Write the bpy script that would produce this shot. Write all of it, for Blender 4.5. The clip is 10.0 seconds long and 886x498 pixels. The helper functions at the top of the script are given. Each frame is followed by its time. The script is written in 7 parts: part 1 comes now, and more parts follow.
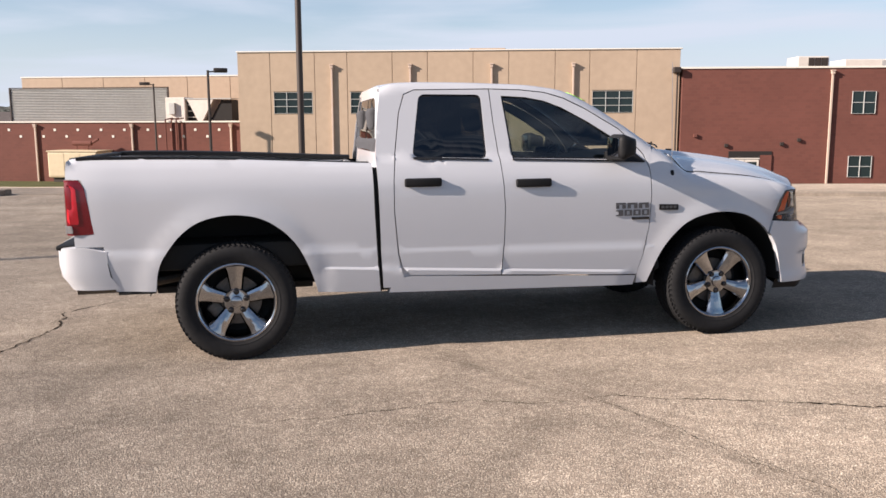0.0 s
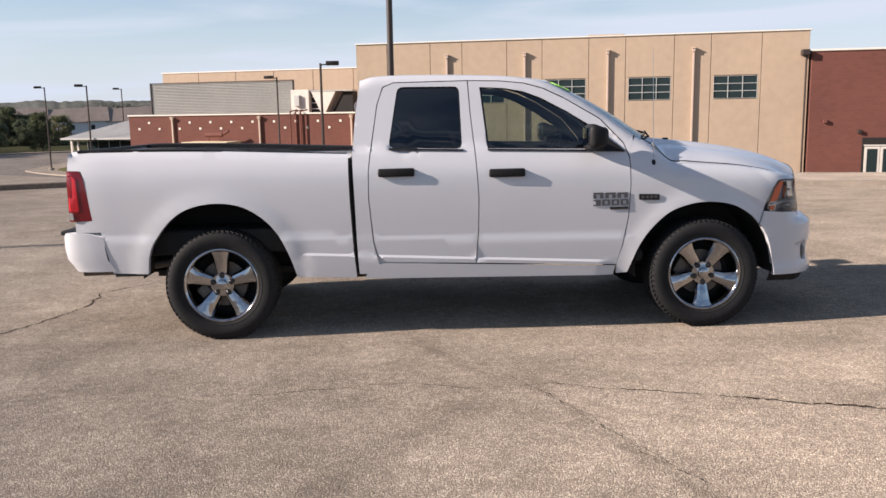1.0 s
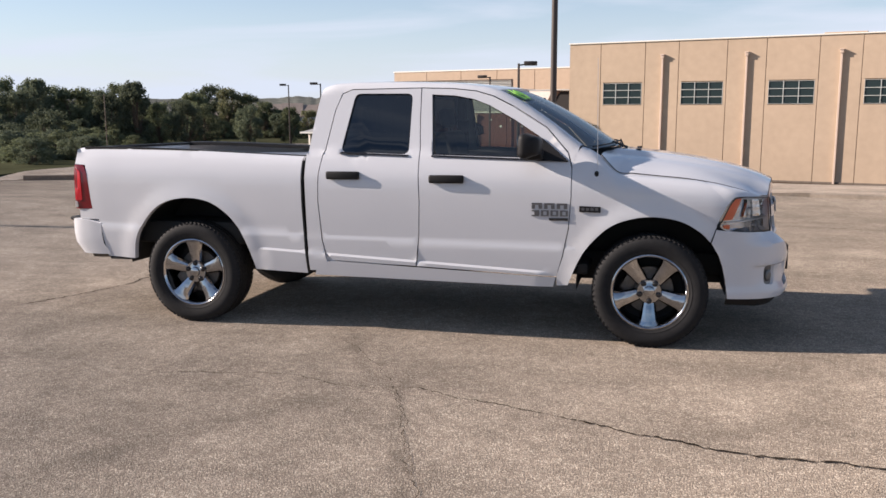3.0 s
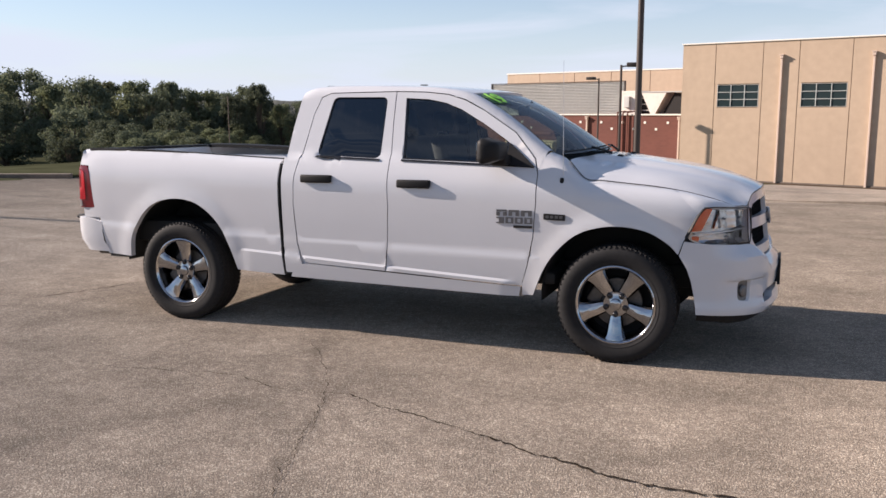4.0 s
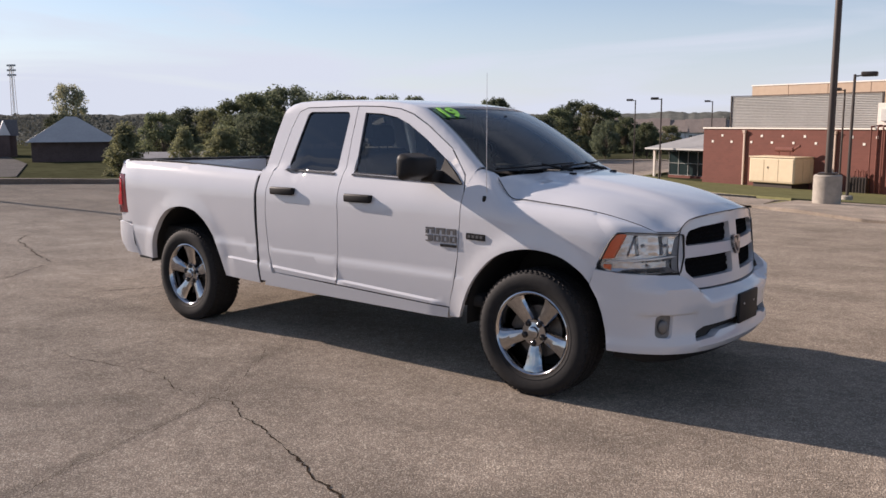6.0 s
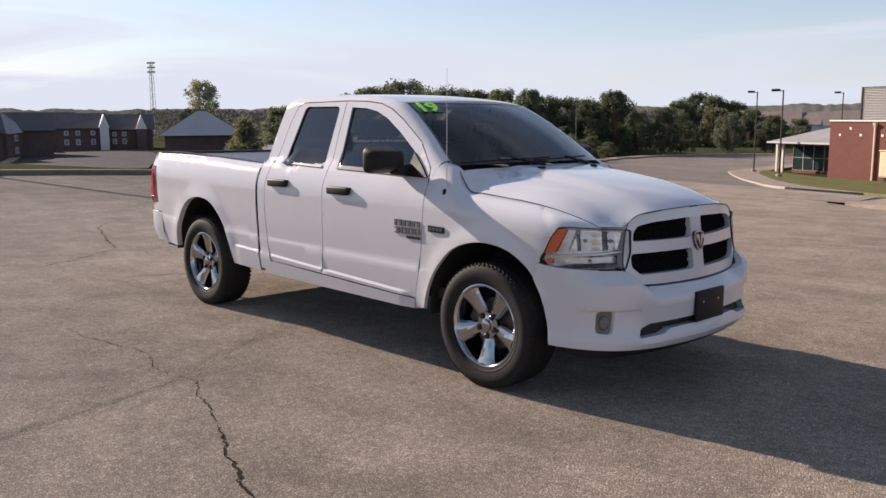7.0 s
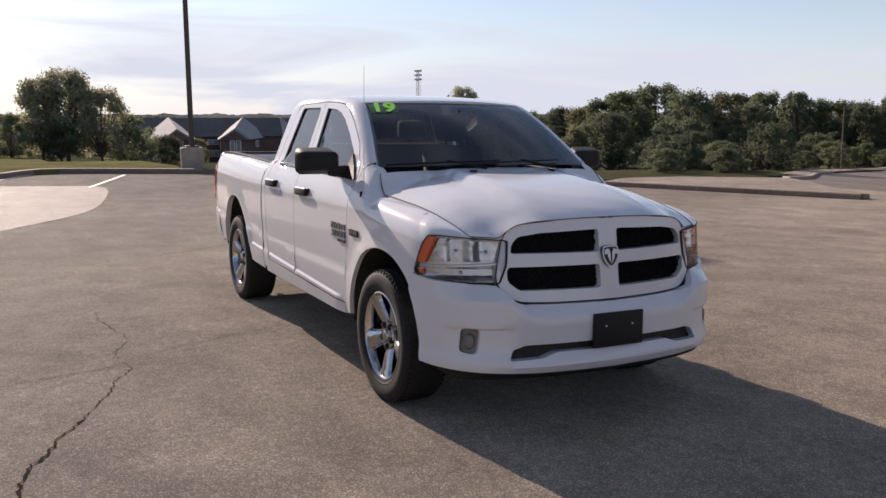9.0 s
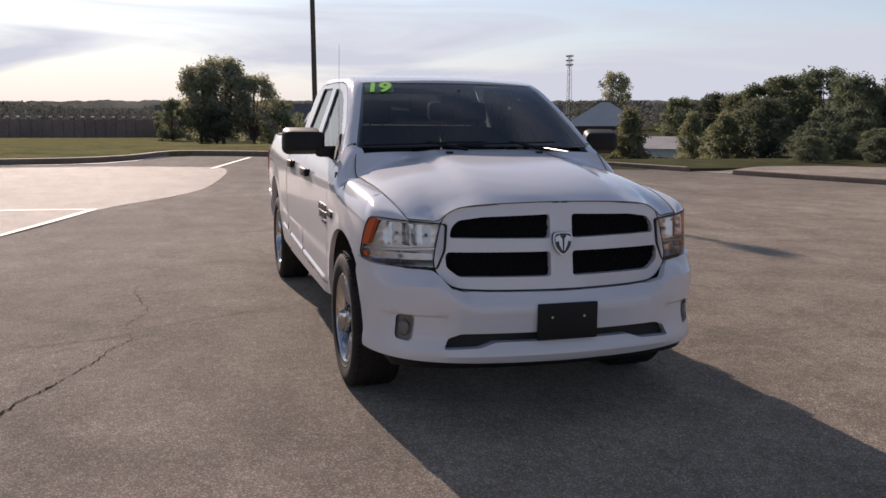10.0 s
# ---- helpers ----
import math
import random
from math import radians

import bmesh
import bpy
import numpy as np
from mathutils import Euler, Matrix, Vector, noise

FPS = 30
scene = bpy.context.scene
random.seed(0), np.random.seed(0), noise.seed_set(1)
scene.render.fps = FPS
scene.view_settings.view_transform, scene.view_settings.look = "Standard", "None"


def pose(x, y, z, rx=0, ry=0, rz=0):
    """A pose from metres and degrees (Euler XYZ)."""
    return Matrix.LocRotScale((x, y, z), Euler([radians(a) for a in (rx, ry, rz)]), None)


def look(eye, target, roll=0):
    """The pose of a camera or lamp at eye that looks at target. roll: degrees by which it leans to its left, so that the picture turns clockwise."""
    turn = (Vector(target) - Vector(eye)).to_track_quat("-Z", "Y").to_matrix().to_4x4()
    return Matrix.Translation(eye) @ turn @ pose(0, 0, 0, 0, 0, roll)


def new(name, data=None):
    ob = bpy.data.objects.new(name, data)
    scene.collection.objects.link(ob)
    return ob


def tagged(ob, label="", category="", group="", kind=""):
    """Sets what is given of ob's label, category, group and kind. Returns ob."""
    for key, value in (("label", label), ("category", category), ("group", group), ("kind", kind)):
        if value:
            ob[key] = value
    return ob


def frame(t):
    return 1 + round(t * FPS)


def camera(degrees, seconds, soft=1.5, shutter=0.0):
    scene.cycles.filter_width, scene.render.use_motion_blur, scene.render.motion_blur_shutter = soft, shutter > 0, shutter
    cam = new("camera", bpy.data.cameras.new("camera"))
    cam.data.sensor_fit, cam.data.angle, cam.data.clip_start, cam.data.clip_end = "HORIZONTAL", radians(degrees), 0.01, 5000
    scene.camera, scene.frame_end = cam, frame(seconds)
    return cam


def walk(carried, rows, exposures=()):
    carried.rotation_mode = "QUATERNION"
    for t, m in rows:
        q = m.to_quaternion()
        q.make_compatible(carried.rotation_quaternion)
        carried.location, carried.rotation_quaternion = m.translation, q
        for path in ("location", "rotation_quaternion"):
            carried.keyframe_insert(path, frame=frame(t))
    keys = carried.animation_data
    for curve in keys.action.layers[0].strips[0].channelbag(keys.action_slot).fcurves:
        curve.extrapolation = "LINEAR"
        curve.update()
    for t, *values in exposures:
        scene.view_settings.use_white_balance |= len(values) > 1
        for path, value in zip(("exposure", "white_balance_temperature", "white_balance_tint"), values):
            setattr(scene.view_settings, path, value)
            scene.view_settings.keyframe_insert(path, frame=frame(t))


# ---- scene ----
cam = camera(54.39, 10.0, soft=1.55)
PATH = [
    (0, (-1.494, -6.908, 1.670), (-0.558, -2.057, 0.900), -0.18),
    (0.5, (-0.956, -7.030, 1.682), (-0.397, -2.124, 0.893), -0.71),
    (1, (-0.410, -7.207, 1.680), (-0.217, -2.279, 0.855), -0.98),
    (1.5, (0.114, -7.296, 1.678), (-0.016, -2.370, 0.831), -0.74),
    (2, (0.664, -7.283, 1.691), (0.218, -2.371, 0.870), -0.16),
    (2.5, (1.208, -7.254, 1.706), (0.412, -2.385, 0.890), -0.15),
    (4, (2.781, -6.725, 1.728), (0.981, -2.130, 0.923), -0.16),
    (4.5, (3.273, -6.456, 1.718), (1.144, -2.001, 0.929), -0.13),
    (5, (3.739, -6.181, 1.714), (1.273, -1.903, 0.927), -0.17),
    (5.5, (4.169, -5.841, 1.726), (1.410, -1.738, 0.982), -0.09),
    (7, (5.465, -4.906, 1.736), (1.916, -1.468, 0.973), -0.26),
    (7.5, (5.805, -4.510, 1.718), (2.025, -1.328, 0.949), -0.17),
    (8, (6.089, -4.027, 1.709), (2.074, -1.144, 0.953), -0.05),
    (8.5, (6.369, -3.518, 1.711), (2.144, -0.954, 0.955), -0.37),
    (9, (6.530, -2.960, 1.693), (2.116, -0.727, 0.966), -0.29),
    (9.5, (6.745, -2.421, 1.684), (2.154, -0.596, 0.914), -0.55),
    (10, (6.804, -1.874, 1.648), (2.079, -0.448, 0.847), -0.20),
]
walk(cam, [(t, look(eye, target, roll)) for t, eye, target, roll in PATH], [(0, 1.16, 6250, 13), (2.5, 1.22, 6250, 13), (4.5, 1.26, 6300, 15), (5.5, 1.10, 6350, 16), (7.2, 1.19, 6500, 17), (8.0, 1.11, 6550, 17), (9.0, 1.12, 6550, 18), (9.5, 0.95, 6550, 18), (10, 0.95, 6550, 18)])

# ---- world, sun ----
SUN_WAY = Vector((1.0, 0.135, -0.46)).normalized()
sky_world = bpy.data.worlds.new("sky")
scene.world = sky_world
sky_world.use_nodes = True
wn, wl = sky_world.node_tree.nodes, sky_world.node_tree.links
wn.clear()
w_out, w_bg, w_sky = wn.new("ShaderNodeOutputWorld"), wn.new("ShaderNodeBackground"), wn.new("ShaderNodeTexSky")
w_sky.sky_type, w_sky.sun_disc = "NISHITA", False
w_sky.sun_elevation = math.asin(-SUN_WAY.z)
w_sky.sun_rotation = math.atan2(-SUN_WAY.x, -SUN_WAY.y)
w_sky.altitude, w_sky.air_density, w_sky.dust_density, w_sky.ozone_density = 200, 1.0, 0.4, 2.4
w_bg.inputs["Strength"].default_value = 0.0555
# thin cirrus over the dome, and pale haze that thickens towards the horizon
w_co, w_map, w_noise, w_ramp, w_mix, w_sep, w_haze, w_add = (wn.new(k) for k in ("ShaderNodeTexCoord", "ShaderNodeMapping", "ShaderNodeTexNoise", "ShaderNodeMapRange", "ShaderNodeMixRGB", "ShaderNodeSeparateXYZ", "ShaderNodeMapRange", "ShaderNodeMath"))
w_map.inputs["Scale"].default_value = (1.0, 1.6, 11.0)
w_map.inputs["Rotation"].default_value = (0.06, -0.05, 0.4)
w_noise.inputs["Scale"].default_value, w_noise.inputs["Detail"].default_value, w_noise.inputs["Distortion"].default_value = 1.5, 6, 0.7
for i, v in enumerate((0.44, 0.66, 0.0, 0.62)):
    w_ramp.inputs[i + 1].default_value = v
for i, v in enumerate((0.0, 0.19, 0.86, 0.0)):
    w_haze.inputs[i + 1].default_value = v
w_add.operation, w_add.use_clamp = "ADD", True
w_mix.inputs[2].default_value = (5.75, 6.2, 6.9, 1)
wl.new(w_co.outputs["Generated"], w_map.inputs[0])
wl.new(w_co.outputs["Generated"], w_sep.inputs[0])
wl.new(w_map.outputs[0], w_noise.inputs["Vector"])
wl.new(w_noise.outputs[0], w_ramp.inputs[0])
wl.new(w_sep.outputs[2], w_haze.inputs[0])
wl.new(w_ramp.outputs[0], w_add.inputs[0])
wl.new(w_haze.outputs[0], w_add.inputs[1])
wl.new(w_add.outputs[0], w_mix.inputs[0])
wl.new(w_sky.outputs[0], w_mix.inputs[1])
wl.new(w_mix.outputs[0], w_bg.inputs[0])
wl.new(w_bg.outputs[0], w_out.inputs[0])
sun = new("sun", bpy.data.lights.new("sun", "SUN"))
sun.data.energy, sun.data.angle, sun.data.color = 4.75, radians(0.6), (1.0, 0.85, 0.71)
sun.matrix_world = look((-60, -12, 40), Vector((-60, -12, 40)) + SUN_WAY)

# ---- materials ----
def material(name, base, rough=0.5, metal=0.0, scale=0.0, vary=0.0, bump=0.0, fine=0.0, spec=0.5, coat=0.0, emit=0.0):
    """A surface with colour variation at two scales (scale: size of the grain in 1/m) and a bump."""
    m = bpy.data.materials.new(name)
    m.use_nodes = True
    n, l = m.node_tree.nodes, m.node_tree.links
    b = n["Principled BSDF"]
    b.inputs["Base Color"].default_value = (*base, 1)
    b.inputs["Roughness"].default_value, b.inputs["Metallic"].default_value = rough, metal
    b.inputs["Specular IOR Level"].default_value = spec
    b.inputs["Coat Weight"].default_value, b.inputs["Coat Roughness"].default_value = coat, 0.05
    if emit:
        b.inputs["Emission Color"].default_value, b.inputs["Emission Strength"].default_value = (*base, 1), emit
    if scale:
        co = n.new("ShaderNodeTexCoord")
        big, small = n.new("ShaderNodeTexNoise"), n.new("ShaderNodeTexNoise")
        big.inputs["Scale"].default_value, big.inputs["Detail"].default_value = scale * 0.12, 4
        small.inputs["Scale"].default_value, small.inputs["Detail"].default_value = scale, 6
        add = n.new("ShaderNodeMath")
        add.operation = "ADD"
        rng = n.new("ShaderNodeMapRange")
        rng.inputs[1].default_value, rng.inputs[2].default_value = 0.6, 1.4
        rng.inputs[3].default_value, rng.inputs[4].default_value = 1 - vary, 1 + vary
        mul = n.new("ShaderNodeMixRGB")
        mul.blend_type = "MULTIPLY"
        mul.inputs[0].default_value = 1
        mul.inputs[1].default_value = (*base, 1)
        for t in (big, small):
            l.new(co.outputs["Object"], t.inputs["Vector"])
        l.new(big.outputs[0], add.inputs[0])
        l.new(small.outputs[0], add.inputs[1])
        l.new(add.outputs[0], rng.inputs[0])
        l.new(rng.outputs[0], mul.inputs[2])
        l.new(mul.outputs[0], b.inputs["Base Color"])
        if bump:
            bp = n.new("ShaderNodeBump")
            bp.inputs["Distance"].default_value = bump
            bp.inputs["Strength"].default_value = 0.8
            l.new(small.outputs[0], bp.inputs["Height"])
            l.new(bp.outputs[0], b.inputs["Normal"])
    return m


def leafy(m, pass_on, share=0.5):
    """Lets light through thin leaves and varies them from plant to plant."""
    n, l = m.node_tree.nodes, m.node_tree.links
    b, out = n["Principled BSDF"], n["Material Output"]
    tint = b.inputs["Base Color"].links[0].from_socket
    info, rng, mul = n.new("ShaderNodeObjectInfo"), n.new("ShaderNodeMapRange"), n.new("ShaderNodeMixRGB")
    rng.inputs[3].default_value, rng.inputs[4].default_value = 0.75, 1.45
    mul.blend_type = "MULTIPLY"
    mul.inputs[0].default_value = 1
    l.new(info.outputs["Random"], rng.inputs[0])
    l.new(tint, mul.inputs[1])
    l.new(rng.outputs[0], mul.inputs[2])
    l.new(mul.outputs[0], b.inputs["Base Color"])
    thin, mix, glow = n.new("ShaderNodeBsdfTranslucent"), n.new("ShaderNodeMixShader"), n.new("ShaderNodeMixRGB")
    glow.blend_type = "MULTIPLY"
    glow.inputs[0].default_value = 1
    glow.inputs[2].default_value = (*pass_on, 1)
    l.new(mul.outputs[0], glow.inputs[1])
    l.new(glow.outputs[0], thin.inputs["Color"])
    mix.inputs[0].default_value = share
    l.new(b.outputs[0], mix.inputs[1])
    l.new(thin.outputs[0], mix.inputs[2])
    l.new(mix.outputs[0], out.inputs[0])


def glass(name, tint, gloss=0.02, ior=1.5):
    """Thin glass: tinted light passes straight through, and the surface mirrors by its angle."""
    m = bpy.data.materials.new(name)
    m.use_nodes = True
    n, l = m.node_tree.nodes, m.node_tree.links
    n.clear()
    out, mix, tr, gl, fr = (n.new(k) for k in ("ShaderNodeOutputMaterial", "ShaderNodeMixShader", "ShaderNodeBsdfTransparent", "ShaderNodeBsdfGlossy", "ShaderNodeFresnel"))
    tr.inputs[0].default_value, gl.inputs["Roughness"].default_value = (*tint, 1), gloss
    fr.inputs["IOR"].default_value = ior
    l.new(fr.outputs[0], mix.inputs[0])
    l.new(tr.outputs[0], mix.inputs[1])
    l.new(gl.outputs[0], mix.inputs[2])
    l.new(mix.outputs[0], out.inputs[0])
    return m


WHITE = material("white_car_paint", (0.505, 0.514, 0.540), 0.5, spec=0.0, coat=1.0, scale=3.0, vary=0.02)
WHITE.node_tree.nodes["Principled BSDF"].inputs["Coat Roughness"].default_value = 0.11
BLACK_PLASTIC = material("black_plastic", (0.013, 0.013, 0.014), 0.55, scale=60, vary=0.2, bump=0.0008, spec=0.16)
GLOSS_BLACK = material("gloss_black", (0.012, 0.012, 0.014), 0.2)
UNDER = material("underbody_black", (0.012, 0.012, 0.012), 0.8, scale=8, vary=0.3)
WHEEL_CHROME = material("wheel_chrome", (0.37, 0.375, 0.39), 0.10, 1.0, scale=25, vary=0.06)
SILVER = material("satin_silver", (0.45, 0.45, 0.47), 0.3, 0.9)
BADGE = material("grey_badge_metal", (0.075, 0.075, 0.08), 0.45, 0.3)
FOG_SILVER = material("dull_silver", (0.13, 0.13, 0.13), 0.45, 0.4, scale=40, vary=0.2)
STEEL = material("rough_steel", (0.12, 0.11, 0.10), 0.55, 0.8, scale=40, vary=0.3)
RUBBER = material("tyre_rubber", (0.015, 0.015, 0.016), 0.8, scale=30, vary=0.25, bump=0.001, spec=0.2)
GLASS_CLEAR = glass("door_glass", (0.56, 0.63, 0.58), 0.02, 1.85)
GLASS_DARK = glass("privacy_glass", (0.035, 0.034, 0.035), 0.02, 1.9)
GLASS_SHIELD = glass("windscreen_glass", (0.44, 0.51, 0.48), 0.16, 1.55)
LAMP_FACET = material("faceted_lamp_chrome", (0.42, 0.42, 0.43), 0.16, 0.9, scale=22, vary=0.15, bump=0.003)
LAMP_MIRROR = material("lamp_reflector", (0.50, 0.50, 0.51), 0.16, 0.95)
LENS_CLEAR = glass("clear_lens", (0.93, 0.94, 0.95), 0.10, 1.30)
AMBER = material("amber_plastic", (0.72, 0.125, 0.030), 0.25, coat=0.6)
RED_LENS = material("red_lens", (0.44, 0.010, 0.018), 0.2, coat=0.3)
RED_DARK = material("dark_red_lens", (0.14, 0.003, 0.007), 0.2, coat=0.3)
MIRROR_GLASS = material("mirror_glass", (0.16, 0.165, 0.175), 0.03, 1.0)
CLOTH = material("dark_cloth", (0.05, 0.05, 0.055), 0.9, scale=120, vary=0.2)
PANEL_DARK = material("interior_plastic", (0.035, 0.035, 0.04), 0.6)
GREEN_INK = material("green_sticker", (0.36, 0.82, 0.07), 0.5)
DARK_GREEN = material("dark_green_sticker", (0.012, 0.085, 0.02), 0.3)
GRILLE_BLACK = material("matt_black_mesh", (0.012, 0.012, 0.013), 0.9, spec=0.04)

# ---- mesh tools ----
from mathutils.geometry import delaunay_2d_cdt


def mesh_of(name, bm, mat, smooth=True, angle=35):
    me = bpy.data.meshes.new(name)
    bmesh.ops.recalc_face_normals(bm, faces=bm.faces)
    if smooth:
        for f in bm.faces:
            f.smooth = True
        for e in bm.edges:
            if len(e.link_faces) == 2 and e.calc_face_angle(0) > radians(angle):
                e.smooth = False
    bm.to_mesh(me)
    bm.free()
    for m in mat if isinstance(mat, (list, tuple)) else (mat,):
        me.materials.append(m)
    return me


def part(name, bm, mat, parent, label="", smooth=True, angle=35):
    """Links a bmesh as one mesh under a thing or a part."""
    ob = new(name, mesh_of(name, bm, mat, smooth, angle))
    ob.parent = parent
    if label:
        ob["label"] = label
    return ob


def thing(name, label, category, at=None, group="", kind=""):
    ob = new(name)
    if at is not None:
        ob.matrix_world = at
    return tagged(ob, label, category, group, kind)


def solo(name, bm, mat, label, category, at=None, group="", kind="", smooth=True, angle=35):
    """A thing that is one mesh."""
    ob = new(name, mesh_of(name, bm, mat, smooth, angle))
    if at is not None:
        ob.matrix_world = at
    return tagged(ob, label, category, group, kind)


def box(bm, x0, x1, y0, y1, z0, z1, bevel=0.0, m=None, segs=2):
    c = bmesh.ops.create_cube(bm, size=1)
    mat = Matrix.Translation(((x0 + x1) / 2, (y0 + y1) / 2, (z0 + z1) / 2)) @ Matrix.Diagonal((x1 - x0, y1 - y0, z1 - z0, 1))
    bmesh.ops.transform(bm, matrix=(m or Matrix()) @ mat, verts=c["verts"])
    if bevel:
        edges = list({e for v in c["verts"] for e in v.link_edges})
        bmesh.ops.bevel(bm, geom=edges, offset=bevel, segments=segs, affect="EDGES", profile=0.5)
    return bm


def rod(bm, a, b, r0, r1=None, n=10, cap=True):
    a, b = Vector(a), Vector(b)
    r1 = r0 if r1 is None else r1
    q = (b - a).to_track_quat("Z", "Y").to_matrix()
    rings = []
    for p, r in ((a, r0), (b, r1)):
        rings.append([bm.verts.new(p + q @ Vector((r * math.cos(i * math.tau / n), r * math.sin(i * math.tau / n), 0))) for i in range(n)])
    for i in range(n):
        bm.faces.new((rings[0][i], rings[0][(i + 1) % n], rings[1][(i + 1) % n], rings[1][i]))
    if cap:
        bm.faces.new(rings[0][::-1])
        bm.faces.new(rings[1])
    return bm


def lathe(bm, profile, n=48, m=None):
    """Turns (radius, height) points about z; m places the result."""
    m = m or Matrix()
    rings = []
    for r, h in profile:
        rings.append([bm.verts.new(m @ Vector((r * math.cos(i * math.tau / n), r * math.sin(i * math.tau / n), h))) for i in range(n)])
    for a, b in zip(rings, rings[1:]):
        for i in range(n):
            bm.faces.new((a[i], a[(i + 1) % n], b[(i + 1) % n], b[i]))
    return rings


def smooth_line(pts, n=8, closed=False):
    """A Catmull-Rom curve through 2D points."""
    p = [Vector((*q, 0)) for q in pts]
    out, k = [], len(p)
    for i in range(k if closed else k - 1):
        a, b, c, d = (p[(i + j) % k] if closed else p[min(max(i + j, 0), k - 1)] for j in (-1, 0, 1, 2))
        for s in range(n):
            t = s / n
            v = 0.5 * ((2 * b) + (c - a) * t + (2 * a - 5 * b + 4 * c - d) * t * t + (3 * b - a - 3 * c + d) * t ** 3)
            out.append((v.x, v.y))
    if not closed:
        out.append(pts[-1])
    return out


def rounded(pts, r, n=4):
    """A polygon with its corners rounded."""
    out, k = [], len(pts)
    for i in range(k):
        a, b, c = (Vector(pts[(i + j) % k]) for j in (-1, 0, 1))
        d0, d1 = (a - b), (c - b)
        e = min(r, d0.length * 0.45, d1.length * 0.45)
        p0, p1 = b + d0.normalized() * e, b + d1.normalized() * e
        for s in range(n + 1):
            t = s / n
            q = p0 * (1 - t) ** 2 + b * 2 * t * (1 - t) + p1 * t * t
            out.append((q.x, q.y))
    return out


def inside(p, poly):
    x, y, c = p[0], p[1], False
    for (x0, y0), (x1, y1) in zip(poly, poly[1:] + poly[:1]):
        if (y0 > y) != (y1 > y) and x < (x1 - x0) * (y - y0) / (y1 - y0) + x0:
            c = not c
    return c


def resample(poly, step):
    out = []
    for a, b in zip(poly, poly[1:] + poly[:1]):
        k = max(1, math.ceil(math.hypot(b[0] - a[0], b[1] - a[1]) / step))
        out += [(a[0] + (b[0] - a[0]) * i / k, a[1] + (b[1] - a[1]) * i / k) for i in range(k)]
    return out


def sheet(outer, holes, fn, back, step=0.05, bm=None, flip=False, lines=(), turn_in=None):
    """A panel: a polygon with holes, filled with a fine net and laid on a surface by fn(u, v). Its rim is turned in by the vector back. The net follows lines, for creases; turn_in gives the rim's turn point by point."""
    bm = bm or bmesh.new()
    back = Vector(back)
    loops = [resample(lp, step) for lp in (outer, *holes)]
    pts, edges = [], []
    for lp in loops:
        k = len(pts)
        pts += lp
        edges += [(k + i, k + (i + 1) % len(lp)) for i in range(len(lp))]
    rim = np.array(pts)
    for line in lines:
        last = None
        for a, b in zip(line, line[1:]):
            k = max(1, math.ceil(math.hypot(b[0] - a[0], b[1] - a[1]) / step))
            for i in range(k):
                q = (a[0] + (b[0] - a[0]) * i / k, a[1] + (b[1] - a[1]) * i / k)
                if np.hypot(*(rim - q).T).min() > 0.006 and inside(q, loops[0]) and not any(inside(q, h) for h in loops[1:]):
                    pts.append(q)
                    if last is not None:
                        edges.append((last, len(pts) - 1))
                    last = len(pts) - 1
                else:
                    last = None
    rim = np.array(pts)
    us, vs = [p[0] for p in loops[0]], [p[1] for p in loops[0]]
    for i in range(math.ceil((max(us) - min(us)) / step)):
        for j in range(math.ceil((max(vs) - min(vs)) / step)):
            q = (min(us) + (i + 0.5) * step, min(vs) + (j + 0.5) * step)
            if np.hypot(*(rim - q).T).min() > step * 0.45 and inside(q, loops[0]) and not any(inside(q, h) for h in loops[1:]):
                pts.append(q)
    vco, _, faces, *_ = delaunay_2d_cdt([Vector(p) for p in pts], edges, [], 0, 1e-6)
    verts = [bm.verts.new(fn(*p)) for p in vco]
    made = []
    for f in faces:
        c = sum((vco[i] for i in f), Vector((0, 0))) / len(f)
        if inside(c, loops[0]) and not any(inside(c, h) for h in loops[1:]):
            try:
                made.append(bm.faces.new([verts[i] for i in (f[::-1] if flip else f)]))
            except ValueError:
                pass
    bmesh.ops.delete(bm, geom=[v for v in verts if not v.link_faces], context="VERTS")
    bmesh.ops.recalc_face_normals(bm, faces=made)
    if back.length or turn_in:
        edge = [e for f in made for e in f.edges if len(e.link_faces) == 1]
        twin = {}
        for e in edge:
            for v in e.verts:
                if v not in twin:
                    twin[v] = bm.verts.new(v.co + (turn_in(v.co) if turn_in else back))
        for e in edge:
            a, b = e.verts
            bm.faces.new((a, b, twin[b], twin[a]))
    return bm


def mirrored(bm):
    """The same mesh on the other side of the y = 0 plane."""
    other = bm.copy()
    for v in other.verts:
        v.co.y = -v.co.y
    return other


def curve_of(xs, ys):
    """A smooth function through points."""
    xs, ys = np.array(xs, float), np.array(ys, float)
    m = np.gradient(ys, xs)

    def f(x):
        i = int(np.clip(np.searchsorted(xs, x) - 1, 0, len(xs) - 2))
        h = xs[i + 1] - xs[i]
        t = min(max((x - xs[i]) / h, 0.0), 1.0)
        return float((2 * t ** 3 - 3 * t * t + 1) * ys[i] + (t ** 3 - 2 * t * t + t) * h * m[i] + (3 * t * t - 2 * t ** 3) * ys[i + 1] + (t ** 3 - t * t) * h * m[i + 1])
    return f


